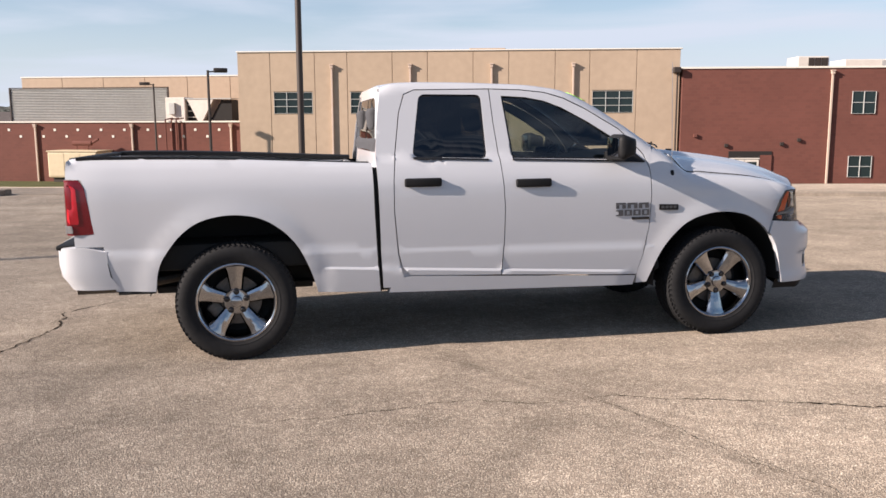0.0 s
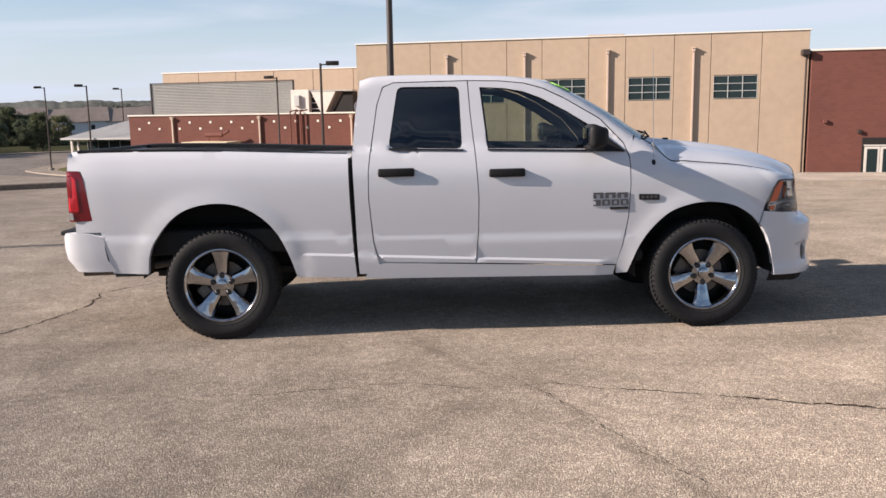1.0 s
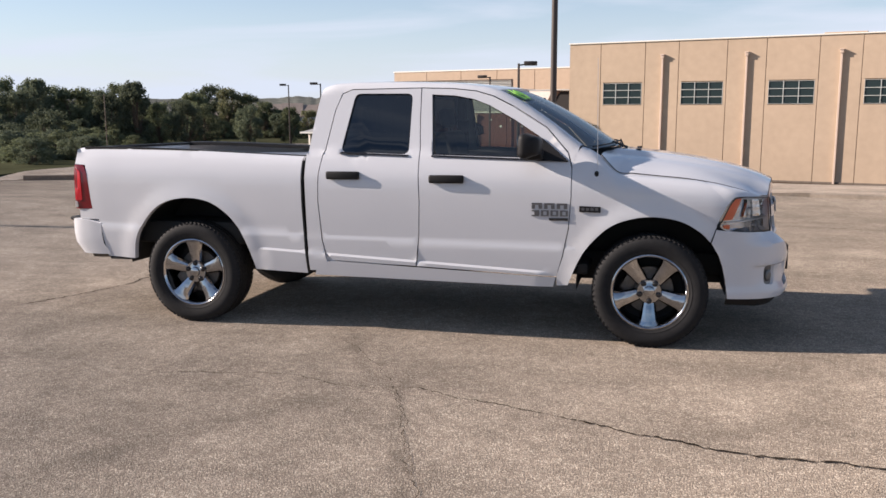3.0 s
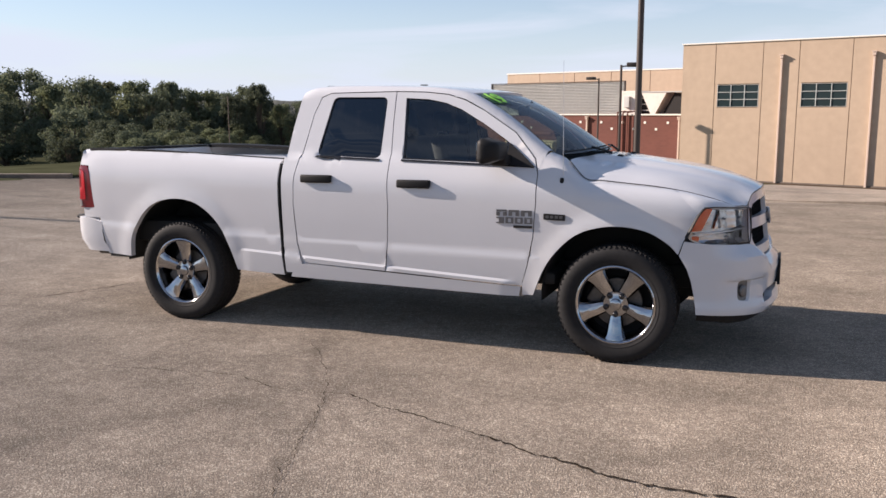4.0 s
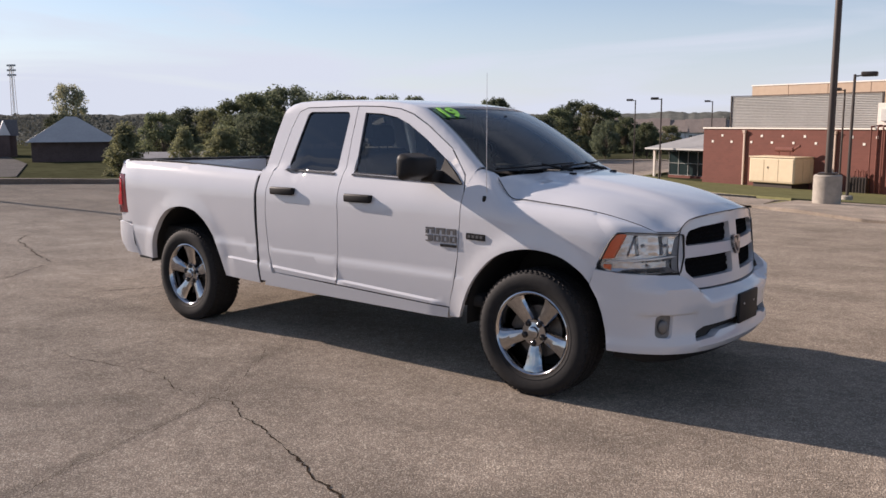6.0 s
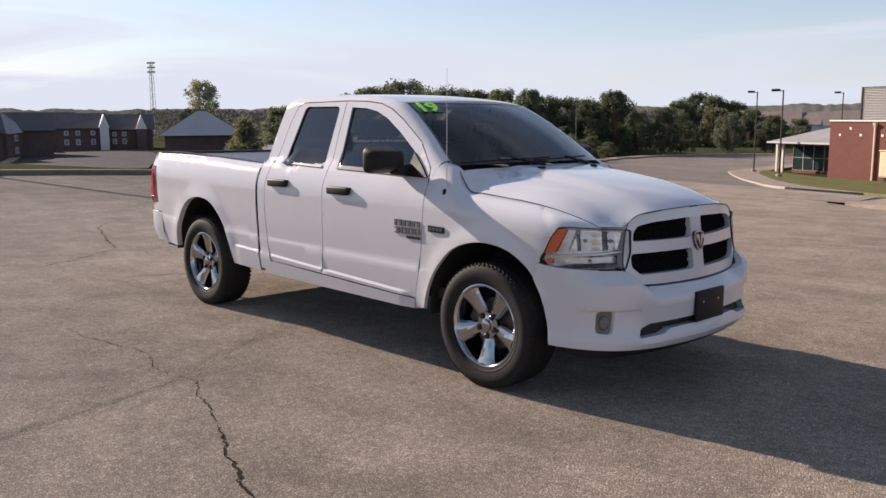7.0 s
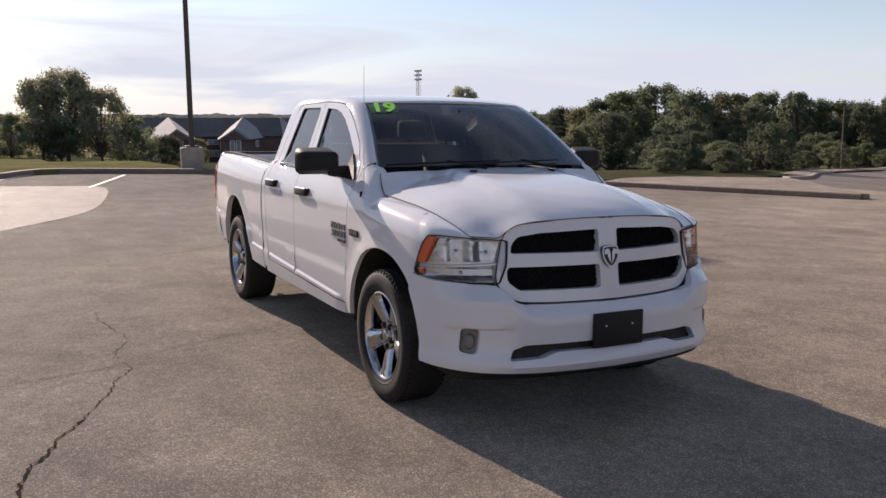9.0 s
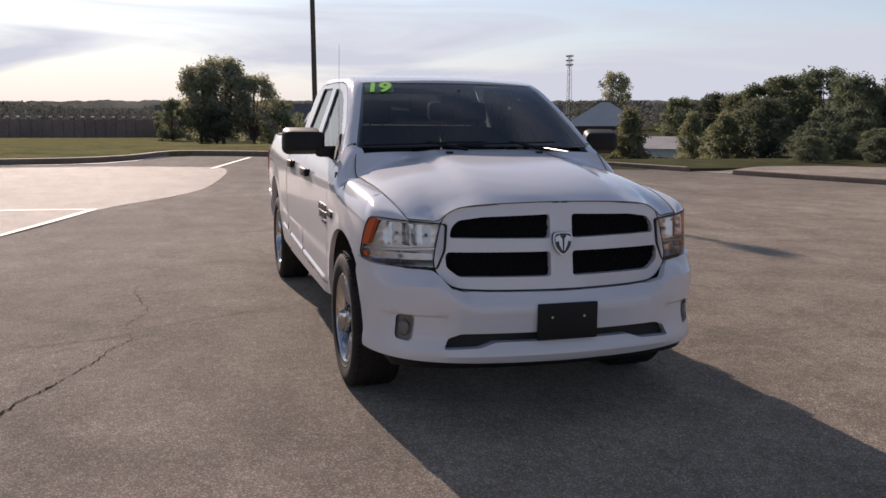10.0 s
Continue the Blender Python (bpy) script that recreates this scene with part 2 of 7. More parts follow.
def tube(bm, points, r, n=6, closed=False):
    """One round bar bent along points."""
    rings, k = [], len(points)
    for i, p in enumerate(points):
        a, b = (points[(i - 1) % k], points[(i + 1) % k]) if closed else (points[max(i - 1, 0)], points[min(i + 1, k - 1)])
        t = (b - a).normalized()
        u = t.cross(Vector((0.31, 0.2, 0.93))).normalized()
        w = t.cross(u)
        rings.append([bm.verts.new(p + (u * math.cos(math.tau * j / n) + w * math.sin(math.tau * j / n)) * r) for j in range(n)])
    for p, q in zip(rings, rings[1:] + (rings[:1] if closed else [])):
        for j in range(n):
            bm.faces.new((p[j], p[(j + 1) % n], q[(j + 1) % n], q[j]))
    if not closed:
        bm.faces.new(rings[0][::-1])
        bm.faces.new(rings[-1])
    return bm

# ---- ground ----
def stony(name, base, stone, rough=0.9, big=1.0, gloss=0.5, worn=False):
    """Weathered paving with exposed stones, broad stains and a coarse relief."""
    m = bpy.data.materials.new(name)
    m.use_nodes = True
    n, l = m.node_tree.nodes, m.node_tree.links
    b = n["Principled BSDF"]
    b.inputs["Roughness"].default_value, b.inputs["Diffuse Roughness"].default_value = rough, 0.72
    b.inputs["Specular IOR Level"].default_value = gloss
    co = n.new("ShaderNodeTexCoord")

    def noise_tex(scale, detail, dist=0.0, stretch=None):
        t = n.new("ShaderNodeTexNoise")
        t.inputs["Scale"].default_value, t.inputs["Detail"].default_value, t.inputs["Distortion"].default_value = scale, detail, dist
        if stretch:
            mp = n.new("ShaderNodeMapping")
            mp.inputs["Scale"].default_value, mp.inputs["Rotation"].default_value = stretch, (0, 0, 0.5)
            l.new(co.outputs["Object"], mp.inputs[0])
            l.new(mp.outputs[0], t.inputs["Vector"])
        else:
            l.new(co.outputs["Object"], t.inputs["Vector"])
        return t

    def ramp(src, lo, hi, a, b2):
        r = n.new("ShaderNodeMapRange")
        for i, v in enumerate((lo, hi, a, b2)):
            r.inputs[i + 1].default_value = v
        l.new(src, r.inputs[0])
        return r.outputs[0]

    def mul(a, b2):
        k = n.new("ShaderNodeMath")
        k.operation = "MULTIPLY"
        l.new(a, k.inputs[0])
        l.new(b2, k.inputs[1])
        return k.outputs[0]

    cells = n.new("ShaderNodeTexVoronoi")
    cells.inputs["Scale"].default_value = 125
    l.new(co.outputs["Object"], cells.inputs["Vector"])
    grain = noise_tex(120, 5)
    wide, mid, streak = noise_tex(0.22 * big, 5, 0.4), noise_tex(1.7, 5, 0.3), noise_tex(0.7, 5, 1.6, (0.40, 1.5, 1))
    tone = mul(mul(ramp(wide.outputs[0], 0.3, 0.7, 0.82, 1.17), ramp(mid.outputs[0], 0.3, 0.7, 0.83, 1.15)), mul(ramp(streak.outputs[0], 0.35, 0.62, 0.90, 1.05), mul(ramp(grain.outputs[0], 0.34, 0.66, 0.70, 1.24), ramp(noise_tex(14, 5, 0.4).outputs[0], 0.3, 0.7, 0.84, 1.14))))
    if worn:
        # lot tone falls along x, its border broken by noise
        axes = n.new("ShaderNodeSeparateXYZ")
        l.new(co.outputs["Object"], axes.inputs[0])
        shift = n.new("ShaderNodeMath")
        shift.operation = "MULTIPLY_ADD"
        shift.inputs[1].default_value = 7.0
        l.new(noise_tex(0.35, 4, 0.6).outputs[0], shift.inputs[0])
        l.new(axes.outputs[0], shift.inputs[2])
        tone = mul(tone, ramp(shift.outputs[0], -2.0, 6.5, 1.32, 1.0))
        # a second ramp darkens the tone again far west
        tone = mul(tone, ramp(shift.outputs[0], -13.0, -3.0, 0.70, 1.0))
        # faint sweeping tyre marks: part of a ring, broken by noise
        patch = ramp(noise_tex(2.2, 4, 0.5).outputs[0], 0.38, 0.58, 0.35, 1.0)
        for cx, cy, mx, my, radius, wide_by, dark in TYRE_MARKS:
            ring, here = n.new("ShaderNodeVectorMath"), n.new("ShaderNodeVectorMath")
            for node, px, py in ((ring, cx, cy), (here, mx, my)):
                node.operation = "DISTANCE"
                node.inputs[1].default_value = (px, py, 0.00797 * px - 0.01515 * py)
                l.new(co.outputs["Object"], node.inputs[0])
            off = n.new("ShaderNodeMath")
            off.operation = "SUBTRACT"
            off.inputs[1].default_value = radius
            l.new(ring.outputs["Value"], off.inputs[0])
            dist = n.new("ShaderNodeMath")
            dist.operation = "ABSOLUTE"
            l.new(off.outputs[0], dist.inputs[0])
            mark = mul(mul(ramp(dist.outputs[0], wide_by * 0.35, wide_by, dark, 0.0), ramp(here.outputs["Value"], 0.5, 2.2, 1.0, 0.0)), patch)
            tone = mul(tone, ramp(mark, 0.0, 1.0, 1.0, 0.0))
    mix = n.new("ShaderNodeMixRGB")
    mix.inputs[1].default_value, mix.inputs[2].default_value = (*base, 1), (*stone, 1)
    sep = n.new("ShaderNodeSeparateColor")
    l.new(cells.outputs["Color"], sep.inputs[0])
    l.new(ramp(sep.outputs[0], 0.60, 0.95, 0.0, 1.0), mix.inputs[0])
    out = n.new("ShaderNodeMixRGB")
    out.blend_type = "MULTIPLY"
    out.inputs[0].default_value = 1
    l.new(mix.outputs[0], out.inputs[1])
    l.new(tone, out.inputs[2])
    l.new(out.outputs[0], b.inputs["Base Color"])
    bp = n.new("ShaderNodeBump")
    bp.inputs["Distance"].default_value, bp.inputs["Strength"].default_value = 0.0046, 0.9
    hgt = n.new("ShaderNodeMath")
    hgt.operation = "ADD"
    l.new(ramp(cells.outputs["Distance"], 0.0, 0.6, 1.0, 0.0), hgt.inputs[0])
    l.new(grain.outputs[0], hgt.inputs[1])
    l.new(hgt.outputs[0], bp.inputs["Height"])
    l.new(bp.outputs[0], b.inputs["Normal"])
    return m


TYRE_MARKS = ((11.32, -12.14, -0.3, -3.0, 14.78, 0.16, 0.12), (2.69, -0.30, 0.0, -1.95, 3.17, 0.07, 0.22), (7.62, -1.03, 0.55, -3.2, 7.39, 0.06, 0.22), (3.15, -5.64, -1.0, -2.3, 5.34, 0.15, 0.10),
              (-8.19, 2.29, -2.6, -1.0, 6.54, 0.18, 0.10), (6.91, -7.94, -0.4, -3.0, 8.83, 0.15, 0.11), (1.44, -6.39, -2.0, -1.7, 5.83, 0.14, 0.11))
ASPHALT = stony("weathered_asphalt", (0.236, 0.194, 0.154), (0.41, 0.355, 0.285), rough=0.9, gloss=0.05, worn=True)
ROAD = stony("road_asphalt", (0.205, 0.172, 0.145), (0.28, 0.245, 0.21), gloss=0.15)
CONCRETE = stony("pale_concrete", (0.32, 0.262, 0.205), (0.39, 0.33, 0.265), big=2, gloss=0.2)
PAD = stony("new_concrete_with_glare", (0.30, 0.235, 0.185), (0.37, 0.30, 0.245), rough=0.8, big=2, gloss=0.3)
# dark brown: shade on faces turned from the sun is in the colour
KERB = material("kerb_concrete", (0.145, 0.115, 0.092), 0.9, scale=14, vary=0.35, bump=0.006)
KERB_PALE = material("pale_kerb_concrete", (0.25, 0.208, 0.165), 0.9, scale=14, vary=0.3, bump=0.006)
CRACK = material("dark_crack", (0.028, 0.022, 0.017), 1.0, scale=30, vary=0.4, spec=0.0)
PAINT_LINE = material("worn_line_paint", (0.72, 0.70, 0.65), 0.8, scale=18, vary=0.35)
GRASS = material("mown_grass", (0.115, 0.112, 0.056), 1.0, scale=9, vary=0.45, bump=0.03, spec=0.0)
MULCH = material("dark_mulch", (0.07, 0.05, 0.036), 1.0, scale=6, vary=0.4, bump=0.02, spec=0.0)
LAND = material("rough_land", (0.046, 0.048, 0.028), 1.0, scale=0.9, vary=0.5, spec=0.0)


def lot_z(x, y):
    return 0.00797 * x - 0.01515 * y


def step_up(a, b, x):
    t = min(max((x - a) / (b - a), 0), 1)
    return t * t * (3 - 2 * t)


def west_rise(x, y):
    """The lot climbs gently towards its western kerb."""
    return 0.0155 * max(0, min(-x, 24) - 6) ** 1.2 * (1 - step_up(4, 13, y)) * (1 - step_up(24, 45, -x))


def ground_z(x, y):
    """The lot's tilted plane, falling away behind its kerbs to the lower land round the school and the houses."""
    k = max(1, abs(x) / 150, abs(y) / 150)
    x, y = x / k, y / k
    d = 0.33 * (x - 0.7) + 0.944 * (y - 13.0)
    f = max(min(max((d - 3) / 44, 0), 1), min(max((-25 - x) / 42, 0), 1) * (0.12 + 0.88 * step_up(-2, 22, y)))
    dip = 0.028 * step_up(-1.7, 1.7, x) * (1 - step_up(4.5, 9.0, x)) * (1 - step_up(1.7, 3.6, abs(y)))
    return (lot_z(x, y) + west_rise(x, y)) * (1 - f) - 3.8 * f - dip


def land(lift):
    return lambda x, y: Vector((x, y, ground_z(x, y) + lift))


gb = bmesh.new()
axis = [-1500, -900, -500, -300, -220, *range(-160, 161, 8), 220, 300, 500, 900, 1500]
grid = [[gb.verts.new((x, y, ground_z(x, y) - 0.10)) for y in axis] for x in axis]
for i in range(len(axis) - 1):
    for j in range(len(axis) - 1):
        gb.faces.new((grid[i][j], grid[i + 1][j], grid[i + 1][j + 1], grid[i][j + 1]))
solo("ground", gb, LAND, "dull green grassland reaching to the horizon", "ground", kind="structure")

NORTH_KERB = [(-8.2, 16.4), (-14.2, 14.5), (-21.6, 12.1), (-20.3, 9.3), (-19.4, 5.6), (-20.3, 2.2), (-21.11, -1.39), (-20.7, -2.31), (-19.33, -3.19), (-18.33, -4.55), (-17.79, -7.16), (-15.49, -19.51), (-15.5, -70.0)]
EAST_KERB = [(-2.4, 14.8), (0.8, 12.75), (6.5, 11.2), (10.5, 9.4), (30.0, 2.3), (70.0, -12.0)]
lot_poly = [*smooth_line(NORTH_KERB[:12], 3), NORTH_KERB[12], (70.0, -70.0), *EAST_KERB[::-1], (-3.0, 15.9), (-7.9, 17.2)]
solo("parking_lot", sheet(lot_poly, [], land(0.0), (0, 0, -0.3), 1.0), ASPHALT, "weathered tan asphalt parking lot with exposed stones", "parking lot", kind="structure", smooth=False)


def ribbon(line, width, lift, thick, mat, name, label, category, kind="structure", step=1.0):
    """A raised strip along a line on the ground, to its left."""
    bm = bmesh.new()
    pts = [line[0]]
    for a, b in zip(line, line[1:]):
        k = max(1, int(math.hypot(b[0] - a[0], b[1] - a[1]) / step))
        pts += [(a[0] + (b[0] - a[0]) * i / k, a[1] + (b[1] - a[1]) * i / k) for i in range(1, k + 1)]
    rows = []
    for i, p in enumerate(pts):
        a, b = pts[max(i - 1, 0)], pts[min(i + 1, len(pts) - 1)]
        t = Vector((b[0] - a[0], b[1] - a[1])).normalized()
        nrm = Vector((-t.y, t.x))
        z = ground_z(*p)
        q = (p[0] + nrm.x * width, p[1] + nrm.y * width)
        r = 0.02 if thick > 0.05 else 0.0
        rows.append([bm.verts.new(v) for v in ((p[0], p[1], z + lift - thick), (p[0], p[1], z + lift - r), (p[0] + nrm.x * r, p[1] + nrm.y * r, z + lift), (q[0], q[1], ground_z(*q) + lift), (q[0], q[1], ground_z(*q) + lift - thick))])
    for a, b in zip(rows, rows[1:]):
        for j in range(4):
            bm.faces.new((a[j], b[j], b[j + 1], a[j + 1]))
    bm.faces.new(rows[0])
    bm.faces.new(rows[-1][::-1])
    return solo(name, bm, mat, label, category, kind=kind, smooth=False)


north_line = smooth_line(NORTH_KERB[:12], 4) + [NORTH_KERB[12]]
far_line = [(-17.25, 13.47), *north_line[8:]]
ribbon(far_line[::-1], 0.18, 0.15, 0.35, KERB, "kerb", "concrete kerb round the lot, its shade painted dark brown", "kerb")
ribbon([(-15.6, 14.03), (-14.2, 14.5), (-8.2, 16.4)], 0.18, 0.15, 0.35, KERB, "kerb", "short concrete kerb beside the drive, its shade painted dark", "kerb")
ribbon([*EAST_KERB[:1:-1], (5.0, 11.62)], 0.18, 0.08, 0.35, KERB_PALE, "kerb", "tan concrete kerb before the school", "kerb")


def apron(x, y):
    """The pavement's top, dropped flush to the lot at the drive's mouth and between the kerbs."""
    low = (step_up(0.7, 1.2, x) - step_up(4.2, 5.0, x)) * step_up(19.0, 14.0, y)
    return Vector((x, y, ground_z(x, y) + 0.012 + 0.060 * step_up(-2.4, -1.0, x) * (1 - low)))


# walk behind the kerb, pale concrete
solo("pavement", sheet([(-17.25, 13.62), (-15.9, 14.12), (-14.25, 14.68), (-8.1, 16.62), (-9.9, 17.7), (-13.2, 20.4), (-15.1, 21.6), (-17.2, 18.6)], [], lambda x, y: Vector((x, y, ground_z(x, y) + 0.012 + 0.138 * max(step_up(-15.6, -15.3, x), step_up(14.6, 16.4, y)))), (0, 0, -0.25), 0.5), CONCRETE, "pale concrete walk behind the kerb", "pavement", kind="structure", smooth=False)
solo("pavement", sheet([(-2.1, 15.0), (-0.8, 13.85), (0.85, 12.42), (5.0, 11.80), (6.55, 11.4), (10.55, 9.6), (30.0, 2.5), (70, -11.8), (70, 0), (60, 35), (36, 45.5), (12, 50.5), (3.5, 52.5), (0.5, 40), (0.2, 26), (-1.2, 19.0)], [], apron, (0, 0, -0.25), 4.0), CONCRETE, "broad pale concrete apron before the school", "pavement", kind="structure", smooth=False)
# the drive that leaves the lot, its kerbs and the grass beside it
solo("pavement", sheet([(-8.1, 16.5), (-9.95, 17.7), (-13.2, 20.4), (-8.2, 19.4), (-6.4, 21.3), (-4.4, 20.6), (-2.4, 19.0), (-2.0, 15.1), (-4.5, 15.6)], [], land(0.016), (0, 0, -0.02), 1.0), CONCRETE, "pale concrete crossing at the mouth of the drive", "pavement", kind="structure", smooth=False)
drive = [(-7.9, 17.25), (-11.5, 18.6), (-15.9, 21.6), (-18.5, 26.0), (-27, 37), (-40, 53.5), (-51, 71), (-57.4, 86.8), (-57, 98.4), (-50.6, 109), (-38, 113), (-36, 96), (-37.0, 86), (-36.5, 78), (-34.4, 71.3), (-21.3, 47.7), (-13.5, 34), (-9.25, 26.0), (-5.0, 19.0), (-3.0, 15.95)]
solo("road", sheet(drive, [], land(0.004), (0, 0, -0.25), 4.0), ROAD, "grey asphalt drive curving down from the lot", "road", kind="structure", smooth=False)
far_kerb = smooth_line([(-14.6, 21.2), (-16.6, 23.4), (-18.8, 26.0), (-27, 37), (-40, 53.5), (-51, 71), (-57.4, 86.8), (-57, 98.4), (-50.6, 109), (-38, 113)], 3)
ribbon(far_kerb, 0.22, 0.16, 0.35, KERB_PALE, "kerb", "pale concrete kerb along the drive", "kerb")
ribbon([(x - 0.25, y + 0.05) for x, y in far_kerb[9:]], 1.6, 0.15, 0.2, CONCRETE, "pavement", "pale walk along the far side of the drive", "pavement")
near_kerb = smooth_line([(-6.3, 21.2), (-9.25, 26.0), (-13.5, 34), (-21.3, 47.7), (-34.4, 71.3), (-36.5, 78), (-37.0, 86), (-36, 96)], 4)
ribbon(near_kerb[::-1], 0.2, 0.08, 0.35, KERB_PALE, "kerb", "pale concrete kerb round the grass island", "kerb")
ribbon([(x + 0.2, y - 0.02) for x, y in near_kerb][::-1], 2.6, 0.07, 0.2, CONCRETE, "pavement", "pale walk round the grass island", "pavement")
solo("lawn", sheet([(-1.4, 19.4), (0.0, 26), (0.3, 40), (3.2, 52.5), (-3.6, 55.0), (-3.6, 64), (-24, 70), (-33, 77), (-34, 84), (-33.6, 76.5), (-30.5, 69.5), (-18.3, 46.8), (-10.6, 33), (-6.2, 25.2), (-2.4, 19.2)], [], land(0.09), (0, 0, -0.3), 4.0), GRASS, "mown grass island sloping down to the school", "lawn", kind="structure", smooth=False)
solo("lawn", sheet([(-20.46, 1.81), (-21.16, -1.39), (-20.73, -2.39), (-19.38, -3.31), (-18.4, -4.63), (-17.89, -7.15), (-15.65, -19.5), (-15.65, -70), (-140, -70), (-140, -12), (-90, -3.0), (-66, -1.0), (-45, -0.5), (-30, 0.9), (-22.0, 1.95)], [], land(0.14), (0, 0, -0.2), 6.0), GRASS, "mown grass beyond the kerb", "lawn", kind="structure", smooth=False)
solo("verge", sheet([(-15.4, 21.4), (-17.3, 18.4), (-17.3, 13.66), (-21.85, 12.25), (-20.56, 9.4), (-19.64, 5.65), (-20.5, 2.25), (-44, 3.6), (-46, 12.2), (-45, 35), (-60, 80), (-58, 86.6), (-41.6, 53.7), (-28.6, 37), (-20.2, 26.4), (-17, 22.6)], [], land(0.10), (0, 0, -0.2), 5.0), LAND, "dark rough grass verge beside the drive", "verge", kind="structure", smooth=False)
# dark planting bed along the tan wall
solo("planting_bed", sheet([(-3.2, 54.6), (25.0, 46.9), (23.8, 42.4), (-2.0, 50.6)], [], lambda x, y: apron(x, y) + Vector((0, 0, 0.03)), (0, 0, -0.05), 3.0), MULCH, "dark mulched planting bed along the tan wall", "planting bed", kind="structure", smooth=False)
# pale new paving with stall lines; the sun's glare is put into its colour
solo("paved_pad", sheet(smooth_line([(-4.2, -4.75), (-5.6, -4.25), (-8.37, -3.21), (-10.68, -1.77), (-12.94, -1.15), (-16.26, -0.8), (-16.89, -1.83), (-17.18, -3.92), (-16.81, -7.25), (-16.08, -12.12), (-5.33, -15.32), (-3.5, -8)], 4, True), [], land(0.006), (0, 0, -0.02), 2.0), PAD, "pale new concrete parking stalls, sun glare in their colour", "paving", kind="structure", smooth=False)


def line_mark(a, b, w=0.10):
    t = Vector((b[0] - a[0], b[1] - a[1])).normalized()
    nx, ny = -t.y * w / 2, t.x * w / 2
    solo("stall_line", sheet([(a[0] - nx, a[1] - ny), (b[0] - nx, b[1] - ny), (b[0] + nx, b[1] + ny), (a[0] + nx, a[1] + ny)], [], land(0.012), (0, 0, -0.004), 1.0), PAINT_LINE, "worn white painted stall line", "road marking", group="stall lines", kind="structure", smooth=False)


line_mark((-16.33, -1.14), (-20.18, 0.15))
# kerb's pale gutter edge, made as a thin ribbon of line paint
ribbon([(-20.9, -2.21), (-20.3, -2.48), (-18.94, -3.11), (-18.14, -3.91), (-17.75, -5.22), (-17.54, -7.18), (-16.98, -11.94)][::-1], 0.11, 0.012, 0.004, PAINT_LINE, "gutter_edge", "pale gutter edge along the kerb, built as a paint strip", "road marking")
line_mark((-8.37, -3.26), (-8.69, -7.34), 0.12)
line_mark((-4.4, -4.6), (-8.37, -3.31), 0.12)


def crack(points, width, seed):
    """A jagged open crack in the paving."""
    rnd = random.Random(seed)
    line = []
    for a, b in zip(points, points[1:]):
        k = max(2, int(math.hypot(b[0] - a[0], b[1] - a[1]) / 0.030))
        line += [(a[0] + (b[0] - a[0]) * i / k, a[1] + (b[1] - a[1]) * i / k) for i in range(k)]
    bm, rows, drift = bmesh.new(), [], 0.0
    for i, (x, y) in enumerate(line):
        a, b = line[max(i - 1, 0)], line[min(i + 1, len(line) - 1)]
        t = Vector((b[0] - a[0], b[1] - a[1])).normalized()
        drift = drift * 0.80 + rnd.uniform(-0.017, 0.017)
        w = width * rnd.uniform(0.12, 1.0) * min(1, i / 6, (len(line) - 1 - i) / 6)
        cx, cy = x - t.y * drift, y + t.x * drift
        z = ground_z(cx, cy) + 0.004
        rows.append((bm.verts.new((cx - t.y * w, cy + t.x * w, z)), bm.verts.new((cx + t.y * w, cy - t.x * w, z))))
    for (a, b), (c, d) in zip(rows, rows[1:]):
        bm.faces.new((a, b, d, c))
    solo("crack", bm, CRACK, "dark jagged crack across the asphalt", "crack", group="cracks in the asphalt", kind="structure", smooth=False)


crack([(0.22, -2.31), (0.42, -2.28), (0.95, -2.50), (1.35, -2.62)], 0.0065, 1)
crack([(1.25, -2.60), (1.75, -2.80), (2.05, -2.95), (2.45, -3.02), (2.9, -3.05), (4.5, -3.4)], 0.0120, 1)
crack([(-1.7, -2.35), (-1.1, -2.32), (-0.5, -2.22), (0.0, -2.30), (0.30, -2.33)], 0.004, 2)
crack([(-0.55, -1.15), (-0.2, -1.55), (0.30, -2.33), (0.52, -2.95), (0.80, -3.75), (1.0, -4.6)], 0.0024, 3)
crack([(0.30, -2.33), (0.45, -2.75), (0.75, -3.65)], 0.0024, 4)
crack([(-2.9, 1.5), (-3.35, 1.0), (-3.25, 0.4), (-3.4, -0.1), (-3.7, -0.8)], 0.010, 5)
crack([(-8.99, 1.28), (-8.86, 1.06), (-8.45, 0.75), (-7.83, 0.55), (-7.17, 0.35), (-6.52, 0.13), (-6.01, -0.01)], 0.011, 6)
crack([(-6.01, -0.01), (-5.72, -0.42), (-5.41, -0.8), (-5.18, -1.17), (-5.0, -1.46)], 0.008, 7)
crack([(-6.01, -0.01), (-6.01, 0.39), (-5.93, 0.83)], 0.004, 8)
crack([(3.5, 6.5), (6.5, 5.6), (9.5, 5.0)], 0.012, 9)

# ---- the school ----
TAN = material("tan_render", (0.425, 0.326, 0.236), 0.9, scale=2.0, vary=0.10, bump=0.003)
TAN_JOINT = material("tan_joint", (0.30, 0.22, 0.15), 0.9)
TAN_PALE = material("pale_tan_metal", (0.58, 0.48, 0.32), 0.6, scale=3, vary=0.08)
PIPE_TAN = material("tan_pipe_metal", (0.52, 0.41, 0.33), 0.6, scale=3, vary=0.08)
COPING = material("pale_coping", (0.72, 0.68, 0.60), 0.6)
WIN_FRAME = material("pale_window_frame", (0.52, 0.54, 0.52), 0.5)
WIN_GLASS = material("dark_window_glass", (0.02, 0.032, 0.034), 0.08, spec=0.2)
GREY_METAL = material("grey_louvre_metal", (0.42, 0.42, 0.40), 0.55, 0.2, scale=4, vary=0.12)
